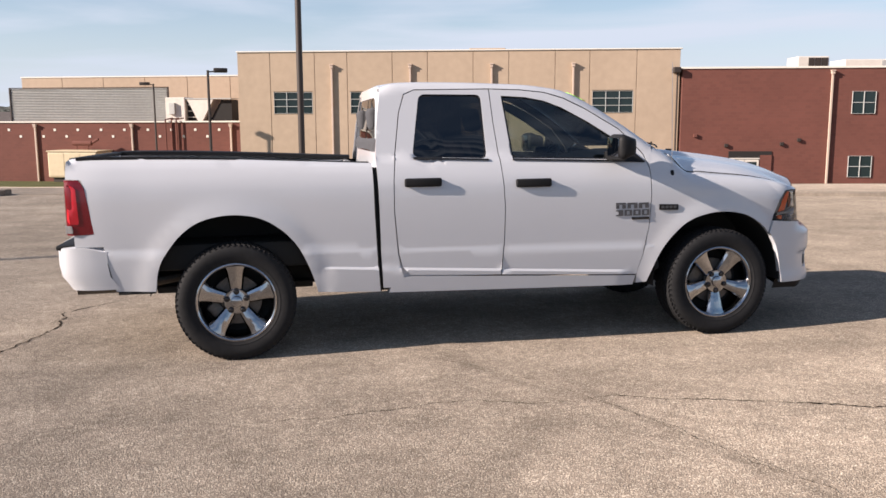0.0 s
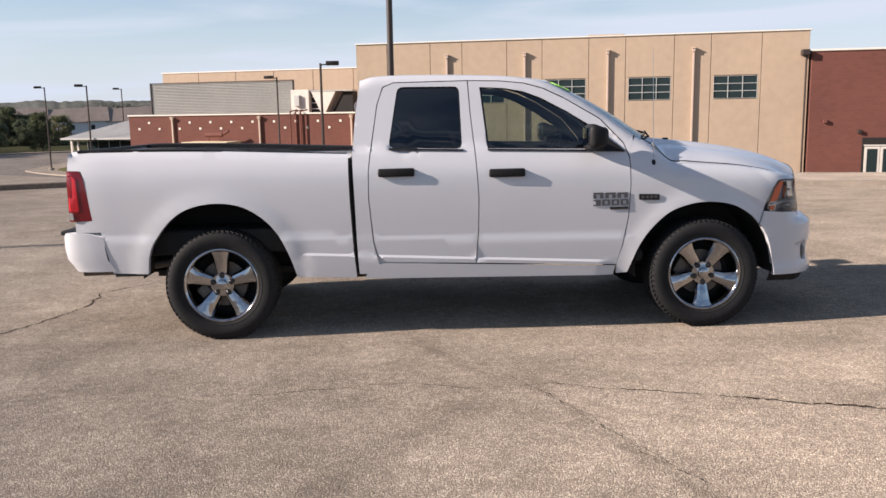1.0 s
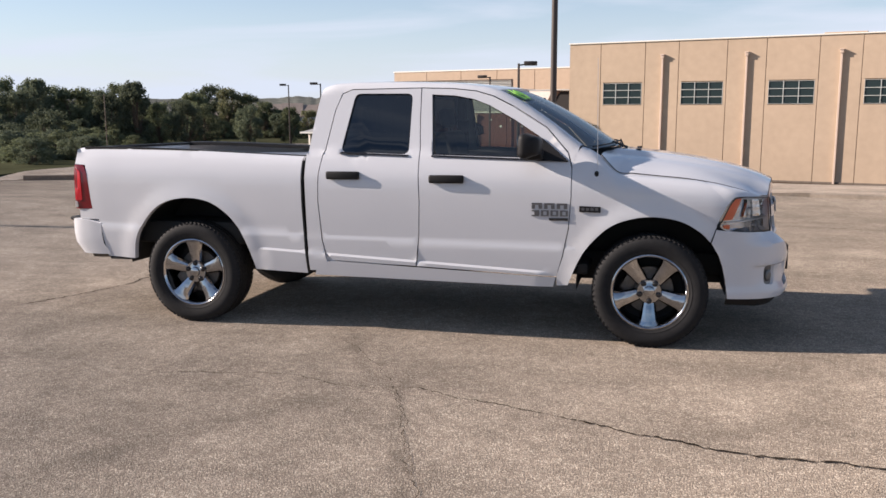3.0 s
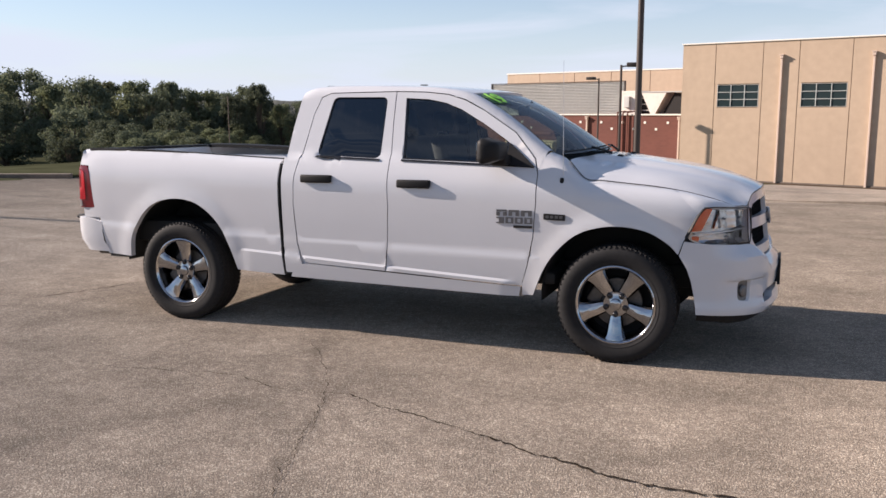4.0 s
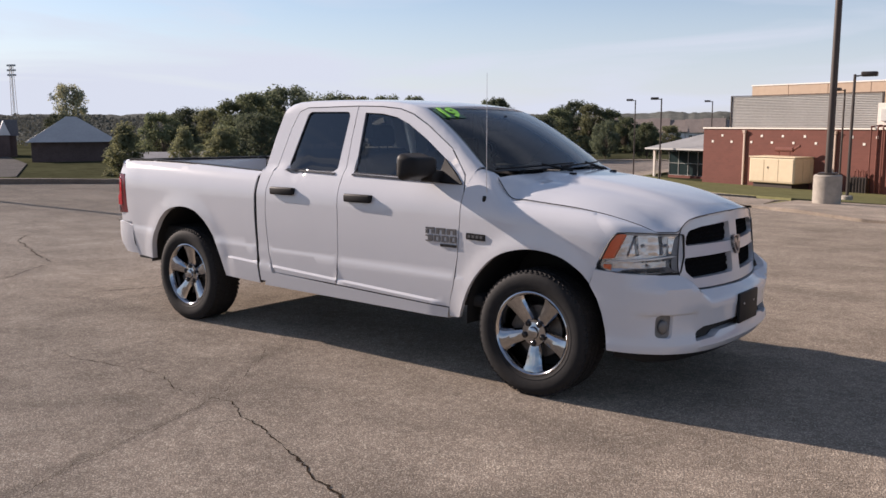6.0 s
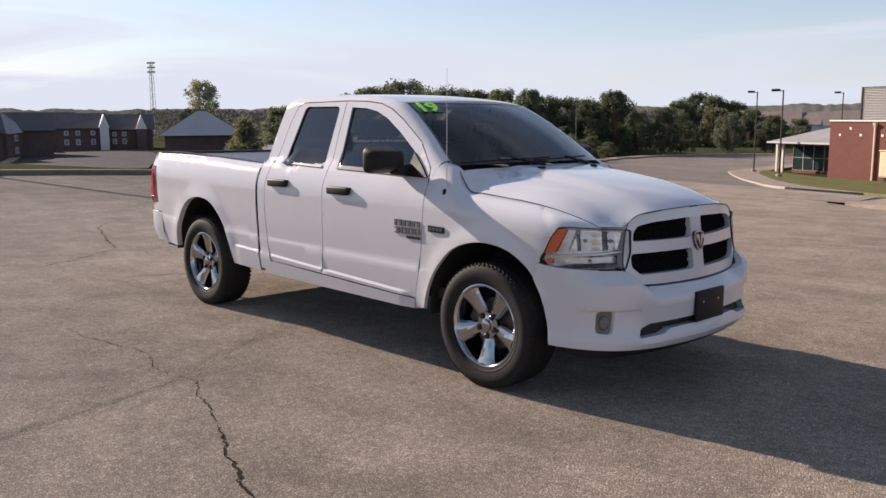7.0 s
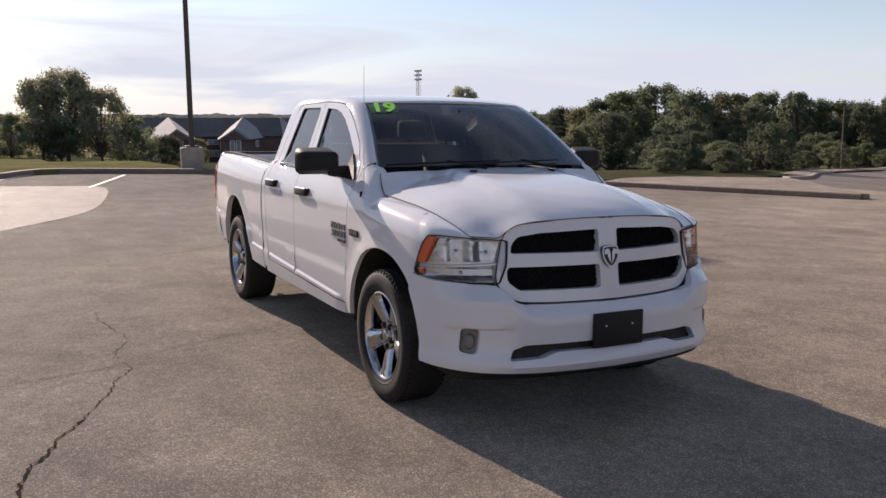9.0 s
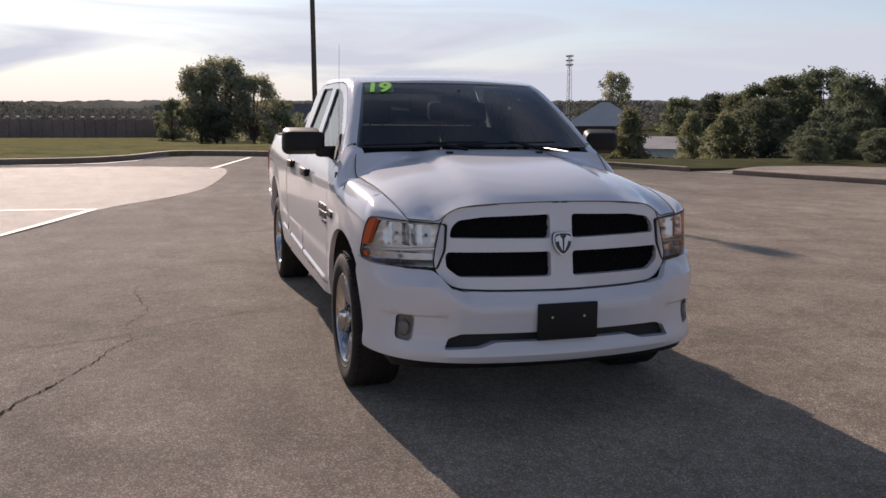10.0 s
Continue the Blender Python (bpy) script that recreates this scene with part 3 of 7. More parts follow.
DARK_METAL = material("dark_bronze_metal", (0.045, 0.035, 0.03), 0.5, 0.3)
WHITE_METAL = material("white_metal", (0.60, 0.56, 0.50), 0.5, scale=4, vary=0.1)
DARK_VOID = material("dark_opening", (0.015, 0.013, 0.012), 0.9)


def brickwork(name, base, mortar):
    m = bpy.data.materials.new(name)
    m.use_nodes = True
    n, l = m.node_tree.nodes, m.node_tree.links
    b = n["Principled BSDF"]
    b.inputs["Roughness"].default_value = 0.9
    co, tex = n.new("ShaderNodeTexCoord"), n.new("ShaderNodeTexBrick")
    mp = n.new("ShaderNodeMapping")
    mp.inputs["Rotation"].default_value = (radians(90), 0, 0)
    tex.inputs["Color1"].default_value, tex.inputs["Color2"].default_value = (*base, 1), (*[c * 0.88 for c in base], 1)
    tex.inputs["Mortar"].default_value = (*mortar, 1)
    tex.inputs["Scale"].default_value, tex.inputs["Brick Width"].default_value, tex.inputs["Row Height"].default_value, tex.inputs["Mortar Size"].default_value = 1.0, 0.40, 0.20, 0.012
    big = n.new("ShaderNodeTexNoise")
    big.inputs["Scale"].default_value = 0.35
    mix = n.new("ShaderNodeMixRGB")
    mix.blend_type, mix.inputs[0].default_value = "MULTIPLY", 0.35
    l.new(co.outputs["Object"], mp.inputs[0])
    l.new(mp.outputs[0], tex.inputs["Vector"])
    l.new(co.outputs["Object"], big.inputs["Vector"])
    l.new(tex.outputs[0], mix.inputs[1])
    l.new(big.outputs[0], mix.inputs[2])
    l.new(mix.outputs[0], b.inputs["Base Color"])
    return m


BRICK = brickwork("red_brick", (0.180, 0.063, 0.046), (0.170, 0.068, 0.051))


def bx(x0, x1, y0, y1, z0, z1, bevel=0.0, m=None):
    return box(bmesh.new(), x0, x1, y0, y1, z0, z1, bevel, m=m)


def window_in(parent, u0, u1, z0, z1, cols, rows, y=-0.02):
    """A window let into a wall: a frame with bars, and its panes."""
    cw, rh = (u1 - u0) / cols, (z1 - z0) / rows
    cells = [[(u0 + i * cw + 0.018, z0 + j * rh + 0.016), (u0 + (i + 1) * cw - 0.018, z0 + j * rh + 0.016), (u0 + (i + 1) * cw - 0.018, z0 + (j + 1) * rh - 0.016), (u0 + i * cw + 0.018, z0 + (j + 1) * rh - 0.016)] for i in range(cols) for j in range(rows)]
    fr = sheet([(u0, z0), (u1, z0), (u1, z1), (u0, z1)], cells, lambda a, b: Vector((a, y - 0.04, b)), (0, 0.07, 0), 3.0)
    win = part("window", fr, WIN_FRAME, parent, "window with pale bars", smooth=False)
    for i in range(cols):
        for j in range(rows):
            x, z = u0 + (u1 - u0) * i / cols, z0 + (z1 - z0) * j / rows
            part("pane", bx(x + 0.02, x + (u1 - u0) / cols - 0.02, y + 0.01, y + 0.02, z + 0.022, z + (z1 - z0) / rows - 0.022), WIN_GLASS, win, smooth=False)
    return win


def downspout(parent, u, top, bottom, mat, r=0.062, dy=0.0):
    d = bmesh.new()
    box(d, u - r, u + r, -0.17 + dy, -0.04 + dy, bottom, top - 0.22, 0.015)
    part("downspout", d, mat, parent, smooth=False)
    hd = bmesh.new()
    box(hd, u - r * 1.7, u + r * 1.7, -0.24 + dy, -0.02 + dy, top - 0.24, top, 0.02)
    box(hd, u - r * 2.2, u + r * 2.2, -0.28 + dy, -0.02 + dy, top - 0.05, top + 0.02, 0.01)
    part("rain_head", hd, mat, parent, smooth=False)


school = thing("school_building", "two-storey tan and red brick school with square windows", "building", pose(-3.8, 55.2, 0, 0, 0, -15.1))
WIN_U = [(2.40, 5.10), (7.75, 10.45), (13.25, 15.95), (18.75, 21.45), (24.15, 26.85)]
core = bx(0.02, 29.85, 0.06, 24, -5, 5.9)
part("tan_wall", core, TAN_JOINT, school, "tan rendered wall", smooth=False)
edges = [0.0] + [e for a, b in WIN_U for e in (a - 0.2, b + 0.2)] + [29.9]
G = 0.018
for i, (a, b) in enumerate(zip(edges, edges[1:])):
    spans = [(-5, 1.72), (3.27, 5.92)] if i % 2 else [(-5, 5.92)]
    for z0, z1 in spans:
        part("wall_panel", bx(a + G, b - G, 0.0, 0.08, z0, z1, 0.012), TAN, school, smooth=False)
    if i % 2:
        part("wall_panel", bx(a + G, a + 0.2, 0.0, 0.08, 1.72, 3.27), TAN, school, smooth=False)
        part("wall_panel", bx(b - 0.2, b - G, 0.0, 0.08, 1.72, 3.27), TAN, school, smooth=False)
        window_in(school, a + 0.2, b - 0.2, 1.78, 3.21, 3, 3, 0.03)
part("side_wall", bx(-0.06, 0.02, 0.0, 24, -5, 5.92), TAN, school, smooth=False)
part("coping", bx(-0.12, 30.0, -0.07, 0.35, 5.92, 6.00, 0.015), COPING, school, smooth=False)
part("coping", bx(-0.12, 0.3, 0.35, 24, 5.92, 6.00, 0.015), COPING, school, smooth=False)
for u in (6.50, 11.88, 17.40, 22.86):
    downspout(school, u, 5.05, -4, PIPE_TAN)
part("roof_hatch", bx(15.5, 18.3, 9, 11.5, 5.8, 6.75, 0.05), TAN, school, smooth=False)
part("plinth", bx(-0.1, 29.9, -0.06, 0.0, -5, -3.05), KERB, school, smooth=False)
# brick wing in line with the tan front
red = part("brick_wall", bx(30.0, 66, -0.35, 20, -5, 4.6), BRICK, school, "red brick wall", smooth=False)
part("coping", bx(29.92, 66.1, -0.42, 0.0, 4.6, 4.72, 0.01), COPING, school, smooth=False)
for u in (40.95, 50.5, 56.5):
    window_in(school, u, u + 1.5, 1.65, 3.1, 2, 2, -0.39)
    window_in(school, u, u + 1.5, -2.5, -1.1, 2, 2, -0.39)
for u in (39.6, 48.5, 58.0):
    downspout(school, u, 4.45, -4, PIPE_TAN, 0.065, -0.35)
# flat slab on the wall; the recess's shade is painted as near-black
recess = part("entrance_recess", bx(33.2, 36.0, -0.40, -0.352, -3.2, -0.80), DARK_VOID, school, "dark entrance recess", smooth=False)
part("jamb", bx(35.25, 36.0, -0.43, -0.402, -3.2, -1.05), BRICK, recess, smooth=False)
part("transom", bx(33.30, 35.22, -0.45, -0.402, -1.32, -1.24), WHITE_METAL, recess, smooth=False)
for u in (33.35, 34.28):
    door = part("door", bx(u, u + 0.90, -0.44, -0.402, -3.15, -1.36, 0.01), WHITE_METAL, school, "pale framed glass door", smooth=False)
    part("door_glass", bx(u + 0.15, u + 0.75, -0.452, -0.442, -2.95, -1.50), WIN_GLASS, door, smooth=False)
for u, z in ((30.96, 0.24), (36.6, -0.32), (37.7, -0.06), (33.0, -0.42)):
    lampm = bx(u - 0.12, u + 0.12, -0.52, -0.352, z - 0.11, z + 0.11, 0.03)
    part("wall_lamp", lampm, DARK_METAL if z < 0 else BRICK, school, smooth=False)
fl = bx(29.35, 29.85, -0.7, -0.02, 4.35, 4.72, 0.06)
rod(fl, (29.7, -0.2, -4.6), (29.7, -0.2, 4.4), 0.06, n=8)
part("flood_lamp", fl, DARK_METAL, school, "dark lamp on a slim post", smooth=False)
for a, b, c, d, z in ((39.4, 41.6, 6, 8.5, 5.75), (42.9, 50.5, 6.5, 9.5, 5.55)):
    unit = part("roof_unit", bx(a, b, c, d, 4.5, z, 0.05), WHITE_METAL, school, "pale rooftop air handling unit", smooth=False)
    for i in range(3):
        part("vent_grille", bx(a + (b - a) * (0.34 + i * 0.21), a + (b - a) * (0.53 + i * 0.21), c - 0.04, c - 0.002, 4.7, z - 0.10), DARK_METAL if b < 42 else GREY_METAL, unit, smooth=False)

# low brick wing with roof plant
low = thing("brick_wing", "low red brick wing with a grey louvred plant screen", "building", pose(-24.7, 70.2, 0, 0, 0, -16.8))
part("brick_wall", bx(0, 22.4, 0, 14, -5, 1.12), BRICK, low, "red brick wall", smooth=False)
part("coping", bx(-0.08, 22.4, -0.08, 0.4, 1.12, 1.24, 0.01), COPING, low, smooth=False)
for u in (4.3, 12.5, 20.7):
    downspout(low, u, 1.0, -4.5, PIPE_TAN, 0.07)
k = 0
u = 1.0
while u < 21.5:
    if min(abs(u - q) for q in (4.3, 12.5, 20.7)) > 0.35:
        part("wall_tile", bx(u - 0.10, u + 0.10, -0.03, -0.001, (0.45 if k % 2 else -0.08), (0.64 if k % 2 else 0.11), 0.01), COPING, low, smooth=False)
    u += 0.985
    k += 1
pipes = bmesh.new()
for u in (15.4, 15.9, 16.3):
    rod(pipes, (u, -0.25, -4.5), (u, -0.25, 1.35), 0.055, n=8)
    rod(pipes, (u, -0.25, 1.35), (u, 1.2, 1.45), 0.055, n=8)
part("riser_pipes", pipes, BRICK, low, "brick-red riser pipes", smooth=False)
screen = thing("louvre_screen", "grey metal louvred screen on the roof", "louvre screen", pose(-23.84, 74.5, 0, 0, 0, -18.9))
for i in range(20):
    part("slat", box(bmesh.new(), 0.05, 14.4, -0.07, 0.07, -0.012, 0.012, m=pose(0, 0, 1.32 + i * 0.137, 40, 0, 0)), GREY_METAL, screen, smooth=False)
part("screen_back", bx(0.0, 14.45, 0.06, 0.12, 1.1, 3.98), GREY_METAL, screen, smooth=False)
for u in (0.0, 14.4):
    part("post", bx(u - 0.05, u + 0.05, -0.1, 0.1, 1.0, 4.0), DARK_METAL, screen, smooth=False)
part("top_rail", bx(-0.05, 14.45, -0.1, 0.1, 4.0, 4.06), DARK_METAL, screen, smooth=False)
plant = thing("rooftop_plant", "white rooftop plant with a flared duct", "rooftop unit", pose(-23.84, 74.5, 0, 0, 0, -18.9))
part("cabinet", bx(14.6, 16.3, -1.0, 1.0, 1.0, 3.15, 0.04), WHITE_METAL, plant, smooth=False)
part("side_hood", bx(15.0, 15.5, -1.25, -1.0, 1.75, 2.7, 0.03), GREY_METAL, plant, smooth=False)
flare = bmesh.new()
vs = [[flare.verts.new((x, y, z)) for x, z in ((17.35, 1.2), (17.75, 1.2), (18.75, 3.0), (16.45, 3.0))] for y in (-0.9, 0.9)]
flare.faces.new(vs[0])
flare.faces.new(vs[1][::-1])
for i in range(4):
    flare.faces.new((vs[0][i], vs[1][i], vs[1][(i + 1) % 4], vs[0][(i + 1) % 4]))
part("flared_duct", flare, WHITE_METAL, plant, smooth=False)
part("dark_hood", bx(16.35, 17.3, -0.6, 0.9, 1.1, 2.95), DARK_VOID, plant, smooth=False)
for z in (1.5, 2.0, 2.5):
    part("rail", bx(16.3, 17.3, -0.7, -0.62, z, z + 0.06), WHITE_METAL, plant, smooth=False)
hood2 = bmesh.new()
vs = [[hood2.verts.new((x, y, z)) for x, z in ((18.2, 1.1), (20.2, 1.1), (20.2, 2.95), (19.3, 2.95))] for y in (-0.6, 0.9)]
hood2.faces.new(vs[0])
hood2.faces.new(vs[1][::-1])
for i in range(4):
    hood2.faces.new((vs[0][i], vs[1][i], vs[1][(i + 1) % 4], vs[0][(i + 1) % 4]))
part("intake_hood", hood2, DARK_VOID, plant, smooth=False)
part("top_plate", bx(16.3, 20.3, -0.95, 1.0, 3.0, 3.08), GREY_METAL, plant, smooth=False)
back = thing("gymnasium_block", "tall tan block behind the brick wing", "building", pose(-26, 86, 0, 0, 0, -18.9))
part("tan_wall", bx(0.15, 26, 0.06, 14, -5, 5.35), TAN_JOINT, back, smooth=False)
for i in range(6):
    part("wall_panel", bx(0.15 + i * 4.3 + 0.03, 0.15 + (i + 1) * 4.3 - 0.03, 0, 0.06, -5, 5.33), TAN, back, smooth=False)
part("coping", bx(0.1, 26, -0.05, 0.3, 5.35, 5.46), COPING, back, smooth=False)

# standby generator before the brick wing
gen = thing("generator", "cream steel generator housing with a rusty silencer on top", "generator", pose(-19.2, 66.2, -3.15, 0, 0, -18.9) @ Matrix.Diagonal((1, 1, 1.09, 1)))
part("housing", bx(0, 4.2, 0, 4.0, -0.02, 1.86, 0.10), TAN_PALE, gen, smooth=False)
part("roof", bx(-0.06, 4.26, -0.06, 4.1, 1.85, 1.93, 0.03), TAN_PALE, gen, smooth=False)
part("base_frame", bx(0.3, 3.9, 0.2, 3.8, -0.5, 0.0), DARK_METAL, gen, smooth=False)
for i in range(3):
    part("door_panel", bx(0.12 + i * 1.34, 1.40 + i * 1.34, -0.02, 0.002, 0.12, 1.75, 0.012), TAN_PALE, gen, smooth=False)
for i in range(4):
    part("door_panel", bx(4.198, 4.24, 0.12 + i * 0.96, 1.02 + i * 0.96, 0.12, 1.75, 0.012), TAN_PALE, gen, smooth=False)
lk = bmesh.new()
box(lk, 1.75, 1.85, -0.05, -0.028, 1.05, 1.20, 0.01)
part("latch", lk, DARK_METAL, gen)
mf = bmesh.new()
rod(mf, (1.3, 1.6, 2.42), (2.9, 1.6, 2.42), 0.17, n=12)
rod(mf, (2.9, 1.6, 2.42), (3.5, 1.6, 2.72), 0.10, n=8)
for x in (1.6, 2.6):
    rod(mf, (x, 1.6, 1.95), (x, 1.6, 2.4), 0.05, n=6)
part("silencer", mf, BRICK, gen, "rusty exhaust silencer", smooth=False)

# glazed pavilion with a low hipped roof
ROOF_GREY = material("grey_shingles", (0.22, 0.22, 0.22), 0.85, scale=5, vary=0.2)
pav = thing("entrance_pavilion", "glazed pavilion with a grey hipped roof", "building", pose(-34.0, 77.6, 0, 0, 0, -16.8))
rf = bmesh.new()
base_pts = [rf.verts.new(p) for p in ((1.15, -0.8, -0.85), (11, -0.8, -0.85), (11, 12, -0.85), (1.15, 12, -0.85))]
ridge = [rf.verts.new(p) for p in ((4.6, 5.6, 0.75), (11, 5.6, 0.75))]
rf.faces.new((base_pts[0], base_pts[1], ridge[1], ridge[0]))
rf.faces.new((base_pts[2], base_pts[3], ridge[0], ridge[1]))
rf.faces.new((base_pts[3], base_pts[0], ridge[0]))
rf.faces.new((base_pts[1], base_pts[2], ridge[1]))
rf.faces.new(base_pts[::-1])
part("roof", rf, ROOF_GREY, pav, smooth=False)
part("fascia", bx(1.1, 11, -0.88, -0.80, -1.0, -0.83), GREY_METAL, pav, smooth=False)
for u in (1.75, 2.45):
    part("column", bx(u - 0.10, u + 0.10, -0.2, 0.0, -5, -1.0), WHITE_METAL, pav, smooth=False)
window_in(pav, 2.2, 9.4, -3.6, -1.2, 6, 2, 1.6)
part("back_wall", bx(2.2, 10.5, 1.7, 9, -5, -0.9), DARK_VOID, pav, smooth=False)
part("low_wall", bx(2.2, 9.4, 1.5, 1.68, -5, -3.6), BRICK, pav, smooth=False)

# ---- lamp posts ----
POST_BASE = material("post_base_concrete", (0.27, 0.245, 0.21), 0.9, scale=8, vary=0.25, bump=0.004)


def area_lamp_post(x, y, head_z, turn, r=0.055, arm=0.5):
    g = ground_z(x, y)
    p = thing("parking_lamp", "dark bronze parking lamp with a shoebox head", "lamp post", pose(x, y, g, 0, 0, turn), group="parking lamps")
    h = head_z - g
    b = bmesh.new()
    rod(b, (0, 0, 0.0), (0, 0, h), r * 1.3, r, 8)
    part("pole", b, DARK_METAL, p)
    b = bmesh.new()
    rod(b, (0, 0, h - 0.08), (arm, 0, h - 0.03), 0.035, n=6)
    part("arm", b, DARK_METAL, p)
    part("head", bx(arm * 0.5, arm * 0.5 + 0.62, -0.20, 0.20, h - 0.10, h + 0.10, 0.04), DARK_METAL, p)
    part("footing", lathe_mesh(((0.24, -1.0), (0.24, 0.25), (0.2, 0.28), (0.0005, 0.28)), 14), POST_BASE, p)


def lathe_mesh(profile, n=20):
    bm = bmesh.new()
    lathe(bm, profile, n)
    return bm


area_lamp_post(-9.28, 53.69, 3.75, 175)
area_lamp_post(-4.4, 34.4, 3.70, 5)
area_lamp_post(-33.6, 74.8, 3.88, 195)
area_lamp_post(-25.2, 62.0, 3.62, 195)
area_lamp_post(-31.4, 89.7, 4.0, 195)


def tall_pole(x, y, z0, base_r, base_h, height):
    p = thing("light_pole", "tall bronze light pole on a round concrete base", "light pole", pose(x, y, z0), group="tall light poles")
    part("concrete_base", lathe_mesh(((base_r, -0.5), (base_r, base_h - 0.03), (base_r - 0.03, base_h), (0.0005, base_h)), 28), POST_BASE, p)
    b = bmesh.new()
    for q, (a, c) in enumerate(((0.11, 0.10),)):
        rod(b, (0, 0, base_h), (0, 0, height), a * 0.78, c * 0.72, 12)
    part("pole", b, DARK_METAL, p)
    part("base_plate", bx(-0.19, 0.19, -0.19, 0.19, base_h, base_h + 0.05, 0.01), DARK_METAL, p)
    part("lamp_head", bx(0.05, 0.75, -0.22, 0.22, height - 0.1, height + 0.12, 0.04), DARK_METAL, p)


tall_pole(-0.80, 16.45, ground_z(-0.80, 16.45) + 0.13, 0.32, 0.60, 11.0)
tall_pole(-21.6, 2.37, ground_z(-21.6, 2.37), 0.36, 0.74, 8.45)
meter = thing("utility_meter", "dark utility meter cage with bent pipes by the brick wall", "utility meter", pose(-10.6, 65.6, ground_z(-10.6, 65.6), 0, 0, -16.8))
for i in range(6):
    part("cage_bar", bx(-0.62 + i * 0.24, -0.56 + i * 0.24, -0.35, -0.29, 0.0, 1.35), DARK_METAL, meter, smooth=False)
part("cabinet", bx(-0.6, 0.62, -0.26, 0.3, 0.0, 1.25, 0.03), DARK_METAL, meter, smooth=False)
for i in range(3):
    b = bmesh.new()
    tube(b, [Vector((-0.45 + i * 0.42, 0, 1.2)), Vector((-0.45 + i * 0.42, 0, 1.65)), Vector((-0.34 + i * 0.42, 0, 1.85)), Vector((-0.18 + i * 0.42, 0, 1.75)), Vector((-0.16 + i * 0.42, 0, 1.2))], 0.05)
    part("bent_pipe", b, BRICK, meter)
post = thing("bollard", "thin dark bollard before the tan wall", "bollard", pose(-1.9, 51.8, ground_z(-1.9, 51.8)))
part("shaft", bx(-0.09, 0.09, -0.09, 0.09, -0.2, 1.0, 0.02), DARK_METAL, post)
sign = thing("sign_post", "thin grey metal post by the road", "post", pose(-50.6, 69.0, ground_z(-50.6, 69)))
b = bmesh.new()
rod(b, (0, 0, 0), (0, 0, 6.2), 0.045, 0.04, 8)
part("pole", b, KERB, sign)
mast = thing("floodlight_mast", "pale lattice floodlight mast in the distance", "mast", pose(-220, 104, -4, 0, 0, 30))
b = bmesh.new()
for dx, dy in ((-0.6, -0.6), (0.6, -0.6), (0.6, 0.6), (-0.6, 0.6)):
    rod(b, (dx, dy, 0), (dx * 0.5, dy * 0.5, 20.5), 0.075, n=6)
for i in range(10):
    rod(b, (-0.6 + i * 0.03, -0.6, i * 2), (0.6 - i * 0.03, -0.6, i * 2 + 2), 0.04, n=5)
part("lattice", b, WHITE_METAL, mast)
for z in (17.6, 18.8, 20.0):
    part("lamp_row", bx(-1.1, 1.1, -0.3, 0.3, z, z + 0.45, 0.05), GREY_METAL, mast)

# ---- houses ----
# ROOF_DARK and HOUSE_BRICK are lifted to hold the haze of distance
ROOF_DARK = material("dark_shingles", (0.105, 0.098, 0.100), 0.9, scale=4, vary=0.25, spec=0.1)
# on the wings this paler colour stands for the sky's sheen
ROOF_PALE = material("pale_shingles", (0.26, 0.255, 0.26), 0.9, scale=4, vary=0.2, spec=0.2)
ROOF_BROWN = material("brown_shingles", (0.19, 0.155, 0.135), 0.9, scale=4, vary=0.25)
HOUSE_BRICK = material("house_brick", (0.125, 0.090, 0.082), 0.9, scale=6, vary=0.25, spec=0.1)
PALE_PANE = material("pale_window_glass", (0.22, 0.21, 0.21), 0.3, scale=3, vary=0.3)
YARD = stony("yard_asphalt", (0.050, 0.046, 0.046), (0.075, 0.070, 0.068), gloss=0.1)
SIDING = material("pale_siding", (0.62, 0.61, 0.60), 0.7, scale=5, vary=0.08)


